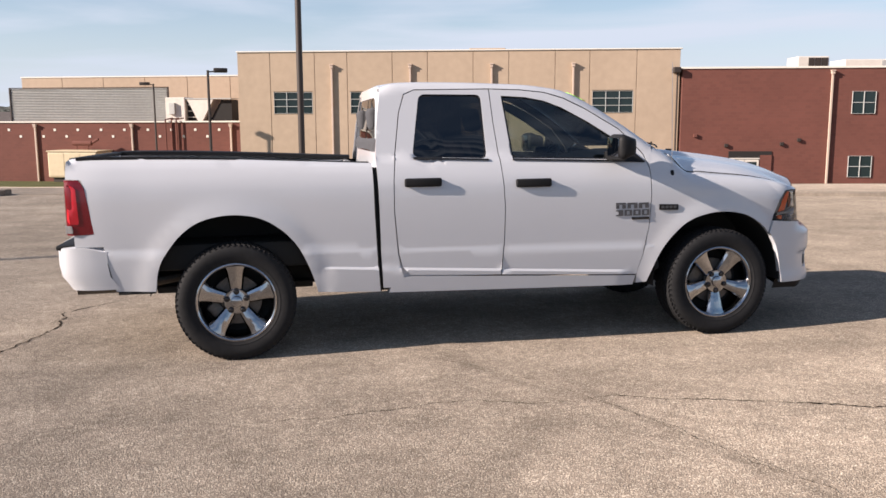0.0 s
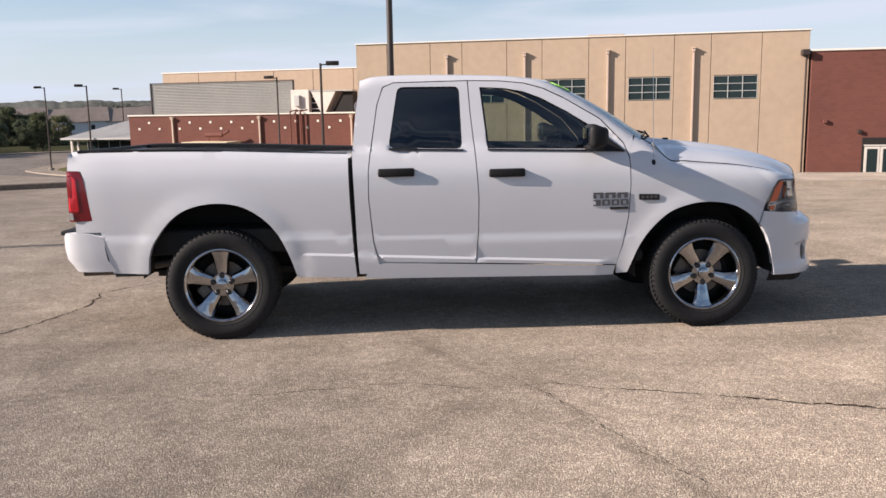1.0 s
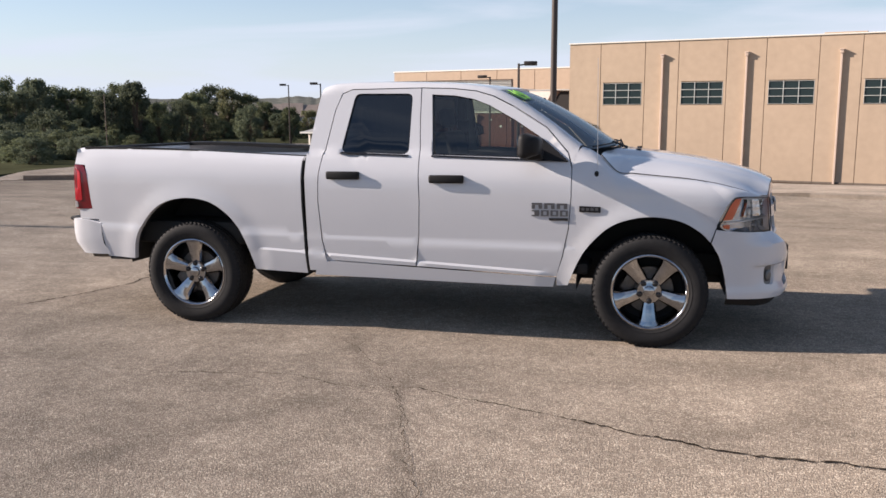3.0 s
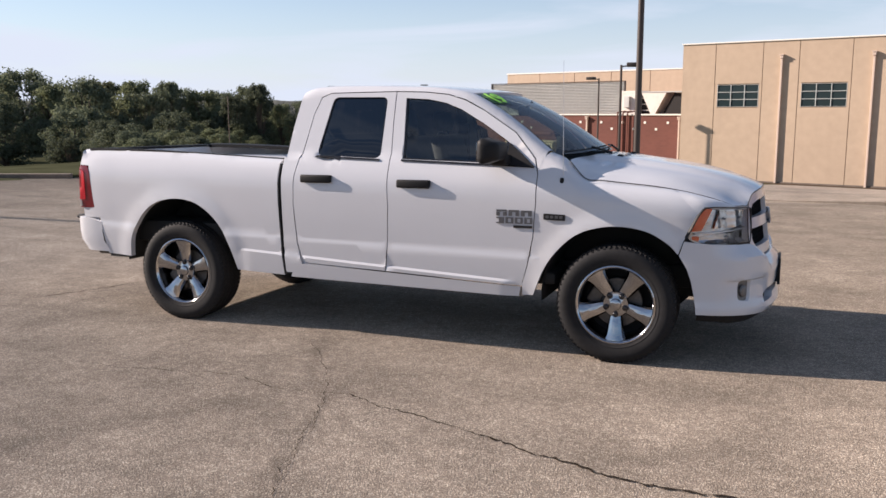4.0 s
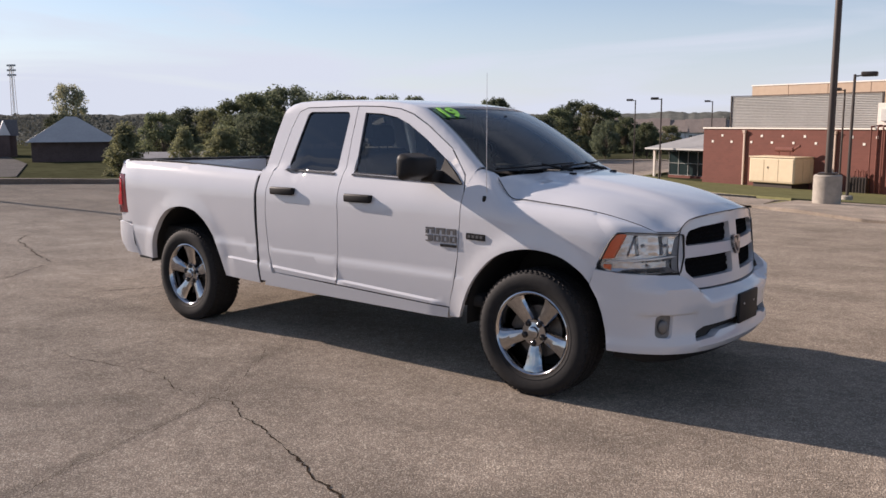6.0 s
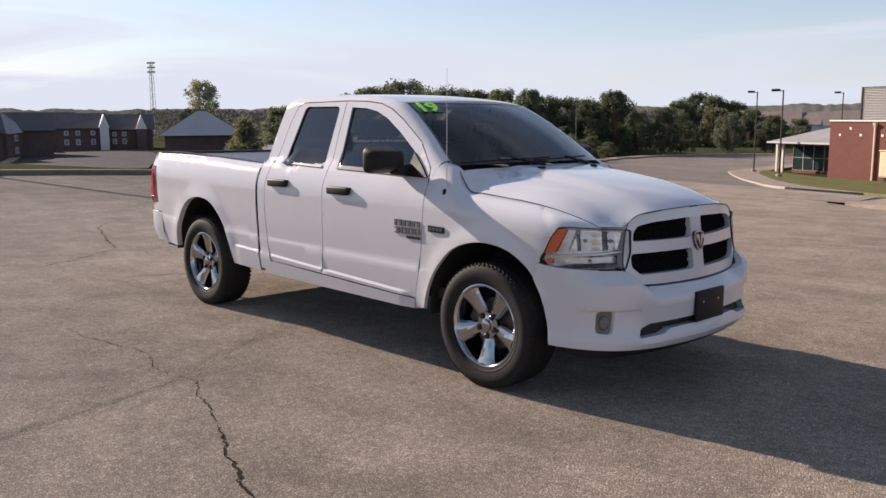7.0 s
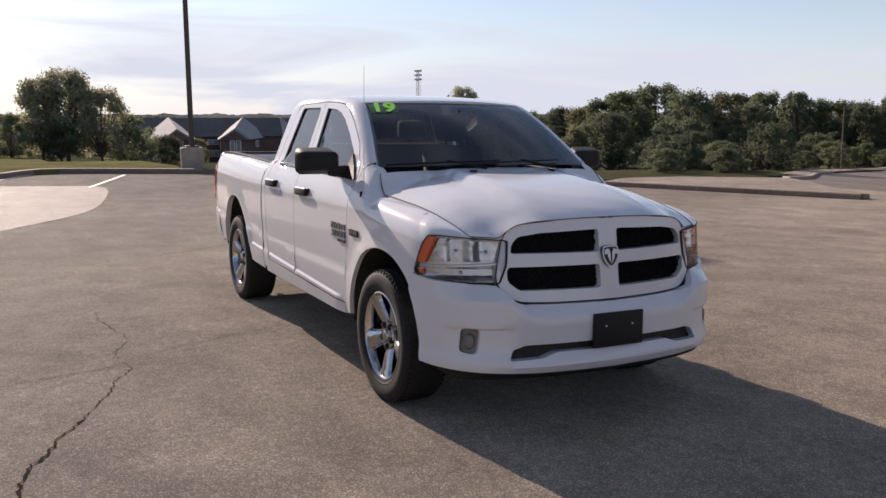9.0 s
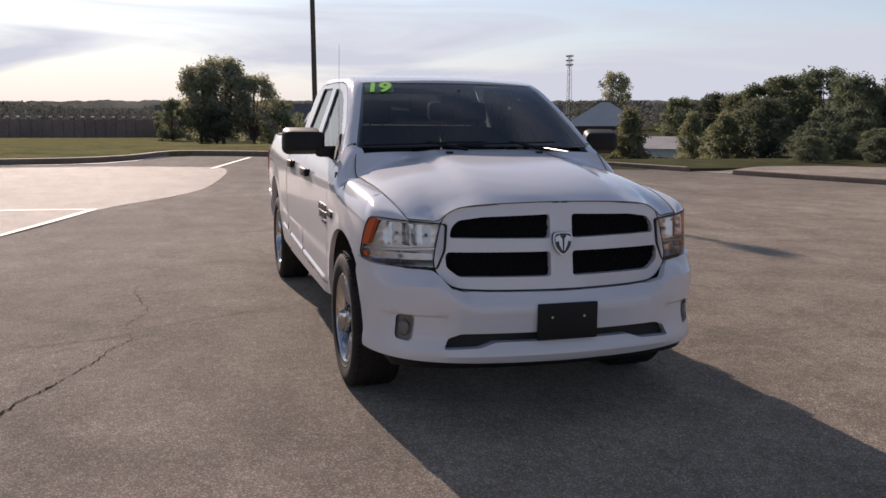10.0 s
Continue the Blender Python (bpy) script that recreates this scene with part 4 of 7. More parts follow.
def house(x, y, turn, w, d, eave, ridge, wall, roof, gable_wing=True, label="brick house with a dark shingle roof and pale gable"):
    """A house with a ridged roof along its width, and a gabled wing towards the front (-y)."""
    g = ground_z(x, y)
    h = thing("house", label, "house", pose(x, y, 0, 0, 0, turn), group="houses below the lot")
    part("wall", bx(-w / 2, w / 2, -d / 2, d / 2, g - 1, eave), wall, h, smooth=False)

    def gable_roof(x0, x1, y0, y1, z0, z1, along_x):
        bm = bmesh.new()
        if along_x:
            m = (y0 + y1) / 2
            pts = [(x0, y0, z0), (x0, m, z1), (x0, y1, z0), (x1, y0, z0), (x1, m, z1), (x1, y1, z0)]
        else:
            m = (x0 + x1) / 2
            pts = [(x0, y0, z0), (m, y0, z1), (x1, y0, z0), (x0, y1, z0), (m, y1, z1), (x1, y1, z0)]
        v = [bm.verts.new(p) for p in pts]
        for f in ((0, 1, 4, 3), (1, 2, 5, 4), (0, 2, 1), (3, 4, 5), (0, 3, 5, 2)):
            bm.faces.new([v[i] for i in f])
        return bm

    part("roof", gable_roof(-w / 2 - 0.5, w / 2 + 0.5, -d / 2 - 0.5, d / 2 + 0.5, eave, ridge, True), roof, h, smooth=False)
    if gable_wing:
        part("wing_wall", bx(-w * 0.46, w * 0.04, -d / 2 - 2.2, -d / 2 + 0.1, g - 1, eave), wall, h, smooth=False)
        part("wing_roof", gable_roof(-w * 0.50, w * 0.08, -d / 2 - 2.6, 0, eave - 0.6, ridge + 0.1, False), ROOF_PALE, h, "roof of the wing, sky sheen in its pale colour", smooth=False)
        gb2 = bmesh.new()
        v = [gb2.verts.new(p) for p in ((-w * 0.47, -d / 2 - 2.63, eave + 0.05), (w * 0.05, -d / 2 - 2.63, eave + 0.05), (-w * 0.21, -d / 2 - 2.63, ridge - 0.3))]
        v2 = [gb2.verts.new(q.co + Vector((0, -0.06, 0))) for q in v]
        gb2.faces.new(v2)
        for i in range(3):
            gb2.faces.new((v[i], v[(i + 1) % 3], v2[(i + 1) % 3], v2[i]))
        part("gable", gb2, wall, h, smooth=False)
    for i in range(4):
        u = -w * 0.36 + i * w * 0.24
        for z in (g + 0.9, g + 3.6)[i % 2:]:
            if z + 1.3 < eave and i != 2:
                fr = part("window", bx(u, u + 1.1, -d / 2 - (2.24 if gable_wing and u < 0 else 0.04), -d / 2 + 0.0, z, z + 1.3), SIDING, h, smooth=False)
                part("pane", bx(u + 0.1, u + 1.0, -d / 2 - (2.27 if gable_wing and u < 0 else 0.07), -d / 2 - 0.01, z + 0.1, z + 1.2), WIN_GLASS, fr, smooth=False)


def prism(pts, z0, z1):
    """An upright block over a plan."""
    bm = bmesh.new()
    low, high = [bm.verts.new((x, y, z0)) for x, y in pts], [bm.verts.new((x, y, z1)) for x, y in pts]
    bm.faces.new(high)
    bm.faces.new(low[::-1])
    for i in range(len(pts)):
        j = (i + 1) % len(pts)
        bm.faces.new((low[i], low[j], high[j], high[i]))
    bmesh.ops.recalc_face_normals(bm, faces=bm.faces[:])
    return bm


def solid(pts, faces):
    bm = bmesh.new()
    v = [bm.verts.new(p) for p in pts]
    for f in faces:
        bm.faces.new([v[k] for k in f])
    bmesh.ops.recalc_face_normals(bm, faces=bm.faces[:])
    return bm


WEDGE = ((0, 1, 4, 3), (1, 2, 5, 4), (0, 2, 1), (3, 4, 5), (0, 3, 5, 2))


def house_window(h, u, w, z, tall, y, m=Matrix()):
    fr = part("window", bx(u, u + w, y - 0.06, y + 0.02, z, z + tall, m=m), SIDING, h, smooth=False)
    part("pane", bx(u + 0.12, u + w - 0.12, y - 0.09, y - 0.05, z + 0.1, z + tall - 0.1, m=m), PALE_PANE, fr, smooth=False)


def row_house(x, y, turn, w, eave, ridge, wings, bays, windows, label):
    """A two-storey brick row: a long dark roof, gabled wings that narrow towards the front, and slim pale-gabled bays."""
    g = ground_z(x, y)
    h = thing("house", label, "house", pose(x, y, 0, 0, 0, turn), group="houses below the lot")
    part("wall", bx(-w / 2, w / 2, -0.5, 8.5, g - 1, eave), HOUSE_BRICK, h, smooth=False)
    part("roof", solid([(-w / 2 - 0.4, -1.1, eave - 0.1), (-w / 2 - 0.4, 4, ridge), (-w / 2 - 0.4, 9.1, eave - 0.1), (w / 2 + 0.4, -1.1, eave - 0.1), (w / 2 + 0.4, 4, ridge), (w / 2 + 0.4, 9.1, eave - 0.1)], WEDGE), ROOF_DARK, h, smooth=False)
    for u, side in wings:
        wing = part("wing", prism([(u + side * 3.0, 0.4), (u + side * 0.3, -6.1), (u - side * 3.3, -6.1), (u - side * 3.3, 0.4)], g - 1, eave - 0.3), HOUSE_BRICK, h, smooth=False)
        part("wing_roof", solid([(u + side * 0.6, -6.5, eave - 0.45), (u - side * 1.35, -6.5, ridge - 1.45), (u - side * 3.6, -6.5, eave - 0.45), (u + side * 3.5, 1.0, eave - 0.25), (u, 1.4, ridge + 0.1), (u - side * 3.6, 1.0, eave - 0.25)], WEDGE), ROOF_PALE, wing, "roof of the wing, sky sheen in its pale colour", smooth=False)
        part("gable", solid([(u + side * 0.2, -6.56, eave - 0.40), (u - side * 1.37, -6.56, ridge - 1.72), (u - side * 3.2, -6.56, eave - 0.40), (u + side * 0.2, -6.4, eave - 0.40), (u - side * 1.37, -6.4, ridge - 1.72), (u - side * 3.2, -6.4, eave - 0.40)], WEDGE), HOUSE_BRICK, wing, smooth=False)
        tall = 1.0 if side < 0 else 1.5
        for v in (0.95, 1.75):
            house_window(wing, u - side * v - 0.33, 0.68, eave - 0.55 - tall, tall, -6.1)
            house_window(wing, u - side * v - 0.33, 0.68, g + 0.8, 1.1, -6.1)
        slant = pose(u + side * 1.65, -2.85, 0, 0, 0, side * 67.4)
        for z in (eave - 1.5, eave - 3.2):
            house_window(wing, -0.6, 1.2, z, 0.85, 0.0, slant)
    for u, bw, wall in bays:
        bay = part("bay", bx(u - bw / 2, u + bw / 2, -1.9, -0.4, g - 1, eave), wall, h, "slim bay with a pale gable", smooth=False)
        part("gable", solid([(u - bw / 2 - 0.15, -2.0, eave), (u, -2.0, ridge - 0.2), (u + bw / 2 + 0.15, -2.0, eave), (u - bw / 2 - 0.15, 0.8, eave), (u, 2.4, ridge - 0.2), (u + bw / 2 + 0.15, 0.8, eave)], WEDGE), SIDING, bay, "pale siding gable", smooth=False)
    for u in windows:
        house_window(h, u - 0.35, 0.7, eave - 1.25, 0.75, -0.5)
        house_window(h, u - 0.35, 0.7, g + 0.9, 0.95, -0.5)


ROW_LABEL = "two-storey brick row house with dark roof and paler gabled wings"
row_house(-116.3, 22.4, 78, 20, 0.0, 2.5, ((-5.05, -1), (5.05, 1)), (), (0.4, 1.2), ROW_LABEL)
row_house(-126.5, 35.0, 74, 15, 0.0, 2.5, ((1.0, 1), (-6.0, -1)), ((-0.6, 1.3, HOUSE_BRICK),), (), ROW_LABEL)
row_house(-145.1, 52.0, 69.3, 12.5, 0.0, 2.5, (), ((-6.6, 1.5, HOUSE_BRICK), (6.0, 1.4, SIDING)), (-4.6, -2.6, 0.0, 1.8, 4.2), "brick row house with pale slim gables at its ends")
row_house(-143.5, 61.4, 66, 9.5, -0.3, 2.3, (), ((2.9, 1.6, HOUSE_BRICK),), (-3.2, -1.6, 0.0), "brick row house with a pale gabled bay")
row_house(-121.5, 3.5, 87, 17, -0.1, 2.4, ((5.0, 1),), (), (-3.0, 0.0), ROW_LABEL)
house(-158, 40, 74, 34, 9, -0.4, 2.7, HOUSE_BRICK, ROOF_DARK, False, "brick house with a long dark roof behind")
house(-152, 12, 82, 24, 9, -0.4, 2.7, HOUSE_BRICK, ROOF_DARK, False, "brick house with a long dark roof behind")
solo("yard", sheet([(-87.0, 22.0), (-107.0, 30.9), (-137.0, 43.0), (-141.5, 50.0), (-139.2, 63.0), (-112.0, 52.5), (-84.9, 37.8)], [], land(0.05), (0, 0, -0.2), 4.0), YARD, "dark asphalt yard before the row houses", "yard", kind="structure", smooth=False)
solo("path", sheet([(-78.0, 16.9), (-107.3, 29.4), (-137.3, 41.6), (-137.0, 42.7), (-107.0, 30.6), (-78.0, 18.2)], [], land(0.10), (0, 0, -0.2), 3.0), CONCRETE, "pale footpath running down to the houses", "path", kind="structure", smooth=False)
shed = thing("outbuilding", "brick outbuilding with a pale grey pyramid roof", "building", pose(-120.8, 64.1, 0, 0, 0, 62), group="houses below the lot")
part("wall", bx(-5.6, 5.6, -5.6, 5.6, -6, -1.0), HOUSE_BRICK, shed, smooth=False)
tent = bmesh.new()
v = [tent.verts.new(p) for p in ((-6.4, -6.4, -1.05), (6.4, -6.4, -1.05), (6.4, 6.4, -1.05), (-6.4, 6.4, -1.05), (-0.7, 0, 2.66), (0.7, 0, 2.66))]
for f in ((0, 1, 5, 4), (1, 2, 5), (2, 3, 4, 5), (3, 0, 4), (3, 2, 1, 0)):
    tent.faces.new([v[i] for i in f])
part("roof", tent, material("pale_metal_roof", (0.36, 0.35, 0.34), 0.7, scale=3, vary=0.12), shed, smooth=False)
for i in range(20):
    house(-112 + i * 4.3, 201.4 + i * 1.55, 20, 4.5, 10, -0.8 - (i % 2) * 0.2, 2.2 + (i % 3) * 0.22, SIDING, ROOF_BROWN, False, "pale terraced house with a brown roof in the estate")

for x, y, tn in ((-82.1, 53.4, 40), (-80, 60, 55)):
    house(x, y, tn, 9, 6, -2.9, -1.6, SIDING, ROOF_PALE, False, "low pale house below the lot between trees")

# ---- long brown fence with capped posts ----
FENCE = material("brown_fence", (0.21, 0.155, 0.135), 0.9, scale=4, vary=0.25)
fence = thing("fence", "long brown panel fence with pale post caps", "fence", pose(-76.9, -26.0, 0))
fx, fy = -1.5, 24.5
for i in range(29):
    s = i / 28
    x, y = fx * s, fy * s
    g = ground_z(-76.9 + x, -26 + y)
    part("post", bx(x - 0.09, x + 0.09, y - 0.09, y + 0.09, g - 0.5, g + 1.85), FENCE, fence, smooth=False)
    part("post_cap", bx(x - 0.13, x + 0.13, y - 0.13, y + 0.13, g + 1.85, g + 1.98, 0.03), SIDING, fence, smooth=False)
    if i < 28:
        part("panel", bx(x - 0.03, x + fx / 28 + 0.03, y + 0.09, y + fy / 28 - 0.09, g - 0.3, g + 1.68), FENCE, fence, smooth=False)

# ---- trees ----
LEAF_A = material("leaves", (0.118, 0.138, 0.082), 0.8, scale=1.2, vary=0.5, spec=0.12)
LEAF_B = material("olive_leaves", (0.148, 0.156, 0.090), 0.8, scale=1.2, vary=0.5, spec=0.12)
# pale because the luminous haze is put into the leaf colour
LEAF_D = material("pale_leaves", (0.22, 0.225, 0.155), 0.8, scale=1.2, vary=0.4, spec=0.12)
LEAF_C = material("dark_leaves", (0.092, 0.110, 0.074), 0.8, scale=1.2, vary=0.5, spec=0.12)
for leaf in (LEAF_A, LEAF_B, LEAF_C, LEAF_D):
    leafy(leaf, (1.15, 1.1, 1.0), 0.42)
BARK = material("bark", (0.09, 0.07, 0.05), 0.95, scale=12, vary=0.4, bump=0.01)


def tree_kind(seed, spread, trunk, leaves, clumps, slim=1.0):
    """Trunk with limbs, and a crown of leaf clumps; the tree is 1 high and spread wide."""
    rnd = random.Random(seed)
    wood, crown = bmesh.new(), bmesh.new()
    rod(wood, (0, 0, -0.05), (0.01, 0, trunk), 0.028, 0.020, 8)
    centres = []
    for i in range(clumps):
        a, h = rnd.uniform(0, math.tau), rnd.random() ** 0.8
        z = trunk * 0.55 + (1 - trunk * 0.55) * h
        r = spread * 0.5 * math.sqrt(max(0.02, 1 - ((h - 0.38) / 0.66) ** 2)) * rnd.uniform(0.35, 0.95) * slim
        if slim < 0:  # a cone, widest near the ground
            h = rnd.random() ** 1.7
            z, r = 0.06 + 0.88 * h, spread * 0.5 * (1 - h) ** 0.75 * rnd.uniform(0.4, 1.0)
        c = Vector((r * math.cos(a), r * math.sin(a), min(z, 0.95)))
        centres.append((c, rnd.uniform(0.065, 0.12) * (0.7 + 0.5 * spread)))
    for c, r in centres[: clumps // 2]:
        b = Vector((0.01, 0, trunk * rnd.uniform(0.5, 1.0)))
        mid = b.lerp(c, 0.5) + Vector((0, 0, 0.03))
        rod(wood, b, mid, 0.012, 0.008, 5)
        rod(wood, mid, c, 0.008, 0.002, 5)
    for c, r in centres:
        for k in range(leaves):
            d = Vector((rnd.gauss(0, 1), rnd.gauss(0, 1), rnd.gauss(0, 0.8))).normalized() * r * rnd.random() ** 0.45
            p = c + d
            n = (d.normalized() + Vector((rnd.uniform(-1, 1), rnd.uniform(-1, 1), rnd.uniform(-0.4, 1)))).normalized()
            t = n.orthogonal().normalized()
            t = Matrix.Rotation(rnd.uniform(0, math.tau), 3, n) @ t
            s = rnd.uniform(0.014, 0.028)
            u = n.cross(t)
            crown.faces.new([crown.verts.new(p + q) for q in (t * s, u * s * 0.55, -t * s, -u * s * 0.55)])
    return mesh_of("trunk", wood, BARK), crown


TREES = []
for seed, spread, trunk, clumps, mat, slim in ((1, 0.85, 0.14, 50, LEAF_A, 1.0), (2, 1.0, 0.10, 56, LEAF_C, 1.0), (3, 0.72, 0.14, 44, LEAF_B, 1.0), (4, 0.95, 0.08, 52, LEAF_A, 1.0), (5, 0.62, 0.08, 38, LEAF_C, 1.0), (6, 0.8, 0.3, 34, LEAF_D, 1.1), (7, 0.95, 0.04, 60, LEAF_B, -1.0), (8, 0.95, 0.16, 62, LEAF_D, 1.0)):
    wood_me, crown_bm = tree_kind(seed, spread, trunk, 110, clumps + 16, slim)
    TREES.append((wood_me, mesh_of("crown", crown_bm, mat, smooth=False)))


def tree(x, y, top, kind, turn, wide=1.0, name="tree", label="leafy green tree in summer leaf", group="trees beyond the lot"):
    g = ground_z(x, y) - 0.1
    h = top - g
    t = thing(name, label, "tree", Matrix.Translation((x, y, g)) @ pose(0, 0, 0, 0, 0, turn) @ Matrix.Diagonal((h * wide, h * wide, h, 1)), group=group)
    hang_mesh("trunk", TREES[kind][0], t)
    hang_mesh("crown", TREES[kind][1], t)


def hang_mesh(name, me, parent):
    ob = new(name, me)
    ob.parent = parent
    return ob


WOOD = [(-95, 62, 3.0), (-117, 82, 3.9), (-107, 79, 3.7), (-93, 73, 4.6), (-95, 78, 5.9), (-103, 88, 6.5), (-95, 85, 6.8), (-88, 83, 5.0), (-95, 94, 4.4), (-87, 90, 5.4), (-94, 102, 5.5), (-86, 97, 5.7), (-79, 95, 5.3), (-85, 106, 4.6), (-75, 98, 4.2), (-78, 106, 4.1), (-83, 117, 3.0)]
COPSE = [(-98, 136, 2.0), (-93, 136, 5.9), (-93, 146, 1.9), (-81, 136, 2.9), (-84, 146, 4.4), (-84, 152, 5.7), (-76, 145, 4.9), (-74, 148, 3.9), (-68, 143, 2.6), (-64, 139, 0.4)]
rnd = random.Random(11)
for i, (x, y, top) in enumerate(WOOD + COPSE):
    tree(x, y, top, (0, 1, 2, 3, 0, 4, 1)[i % 7], rnd.uniform(0, 360), rnd.uniform(0.85, 1.15))
for i, (x, y, top) in enumerate(WOOD + COPSE):
    for k in range(2):
        tree(x + rnd.uniform(2, 9), y - rnd.uniform(-3, 7), ground_z(x, y) + rnd.uniform(2.6, 5.2), (3, 1, 2, 4)[(i + k) % 4], rnd.uniform(0, 360), rnd.uniform(1.0, 1.4), "bush", "dense green shrub under the trees", "shrubs")
for i in range(34):
    s = i / 33
    x, y = (-40 - 34 * s, 38 + 78 * s) if i % 2 else (-46 - 34 * s, 42 + 74 * s)
    tree(x + rnd.uniform(-2, 1), y + rnd.uniform(-2, 2), ground_z(x, y) + rnd.uniform(2.0, 3.6) * (0.6 + 0.5 * s), (1, 3, 1, 0)[i % 4], rnd.uniform(0, 360), rnd.uniform(1.1, 1.5), "bush", "dense dark shrub beside the drive", "shrubs")
for i in range(22):
    s = i / 21
    x, y = -20.8 - 20 * s + (i % 2) * 1.4, 21.0 + 19 * s + (i % 2) * 2.0
    tree(x, y, ground_z(x, y) + rnd.uniform(0.8, 1.5) * (1 + 0.5 * s), (1, 4, 3)[i % 3], rnd.uniform(0, 360), rnd.uniform(1.3, 1.8), "bush", "low dark shrub behind the walk", "shrubs")
for x, y, top, w in ((-62.5, 36.5, 1.7, 1.15), (-67.6, 46.1, 1.35, 0.85), (-57, 42.5, 1.3, 1.2), (-54, 44, 2.3, 0.9), (-50, 47, 1.6, 1.0), (-46, 46, 0.8, 1.1), (-55, 54, 4.2, 0.8), (-50, 56, 3.0, 0.9), (-44, 52, 1.4, 1.1)):
    tree(x, y, top, 6 if x < -56 else 1, rnd.uniform(0, 360), w, label="bushy green tree on the slope below the lot")
for x, y, top, kind in ((-75, 57, 1.4, 0), (-77, 62, 2.6, 1), (-70, 67, 1.2, 3), (-66, 74, 1.0, 1)):
    tree(x, y, top, kind, rnd.uniform(0, 360), 0.9, label="young bushy tree on the slope")
for x, y, top, kind, w in ((-68, -0.2, 5.0, 7, 0.8), (-68, 1.6, 5.7, 7, 0.9), (-69, 4.2, 4.4, 7, 0.85), (-65, -2.4, 2.4, 3, 0.9), (-71, 6.5, 2.4, 3, 1.1), (-66, 1, 1.6, 1, 1.3), (-73, 10, 0.6, 1, 1.2)):
    tree(x, y, top, kind, rnd.uniform(0, 360), w, label="airy tree at the edge of the grass")
for x, y, top, k in ((-66.1, 98.3, 4.9, 4), (-68.8, 96.3, 3.4, 1), (-64, 101, 2.3, 0), (-61, 102.5, 2.3, 1), (-60, 106, 1.9, 3), (-58, 116, 1.8, 1), (-52, 118, 1.6, 0)):
    tree(x, y, top, k, rnd.uniform(0, 360), 0.8)
tree(-27.0, 3.65, 1.1, 2, 20, 1.1, "bush", "yellow-green shrub behind the kerb", "shrubs")
tree(-205, 110, 11.0, 5, 40, 0.75)
tree(-190, 100, 3.6, 1, 10, 1.3)
# greyed leaf colour with the far haze painted into it
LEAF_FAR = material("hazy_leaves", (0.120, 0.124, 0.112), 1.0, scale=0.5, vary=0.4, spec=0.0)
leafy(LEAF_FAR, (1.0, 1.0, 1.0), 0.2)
# far woods all round, one belt of leaf clumps
far = bmesh.new()
for i in range(16000):
    a = radians(rnd.uniform(95, 205)) if i % 3 else radians(rnd.uniform(60, 260))
    d = rnd.uniform(272 if 95 < math.degrees(a) < 126 else 215, 330)
    x, y = d * math.cos(a), d * math.sin(a)
    hill = 4.6 + 1.6 * noise.noise(Vector((math.cos(a) * 6, math.sin(a) * 6, 0.3))) + 1.1 * noise.noise(Vector((math.cos(a) * 25, math.sin(a) * 25, 1.3)))
    c = Vector((x, y, -4 + (hill + 2.2) * rnd.random() ** 0.6))
    for k in range(4):
        n = Vector((rnd.uniform(-1, 1), rnd.uniform(-1, 1), rnd.uniform(-0.2, 1))).normalized()
        t = n.orthogonal().normalized() * rnd.uniform(0.22, 0.55)
        u = n.cross(t) * 0.7
        p = c + Vector((rnd.uniform(-1, 1), rnd.uniform(-1, 1), rnd.uniform(-0.6, 0.6)))
        far.faces.new([far.verts.new(p + q) for q in (t, u, -t, -u)])
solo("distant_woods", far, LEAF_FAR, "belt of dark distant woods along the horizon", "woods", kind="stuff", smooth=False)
hill = bmesh.new()
ring = []
for i in range(1201):
    a = radians(60 + 200 * i / 1200)
    top = 5.2 + 0.9 * noise.noise(Vector((math.cos(a) * 4, math.sin(a) * 4, 5.0))) + 0.7 * noise.noise(Vector((math.cos(a) * 45, math.sin(a) * 45, 2.0))) + 0.45 * noise.noise(Vector((math.cos(a) * 160, math.sin(a) * 160, 8.0)))
    ring.append([hill.verts.new((d * math.cos(a), d * math.sin(a), z)) for d, z in ((300, -5), (345, top), (420, top + 0.4), (900, -6))])
for p, q in zip(ring, ring[1:]):
    for j in range(3):
        hill.faces.new((p[j], q[j], q[j + 1], p[j + 1]))
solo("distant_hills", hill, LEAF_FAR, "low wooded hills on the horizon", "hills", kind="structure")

# ---- the pickup truck (x ahead, y to its left, z up from the ground between its wheels) ----
AXLE, HUB_Z, TYRE_R = 1.7845, 0.405, 0.41
LOT_TILT = Vector((-0.00797, 0.01515, 0.99985))
TRUCK_POSE = Vector((0, 0, 1)).rotation_difference(LOT_TILT).to_matrix().to_4x4()
truck = thing("pickup_truck", "white four-door pickup truck with chrome wheels parked on asphalt", "pickup truck", TRUCK_POSE)

half_low = curve_of((0.28, 0.40, 0.50, 0.60, 0.75, 0.88, 1.00, 1.10, 1.165, 1.205, 1.28, 1.36), (0.935, 0.953, 0.968, 0.979, 0.988, 0.9935, 0.9945, 0.9915, 0.9860, 0.9745, 0.942, 0.897))
plan_in = curve_of((-2.90, -2.70, -2.4, 1.6, 1.9, 2.1, 2.25, 2.4), (-0.035, -0.012, 0.0, 0.0, -0.003, -0.012, -0.025, -0.055))
crease_z = lambda x: 0.7105 - 0.0265 * x
flute_z = lambda x: 0.549 - 0.056 * x


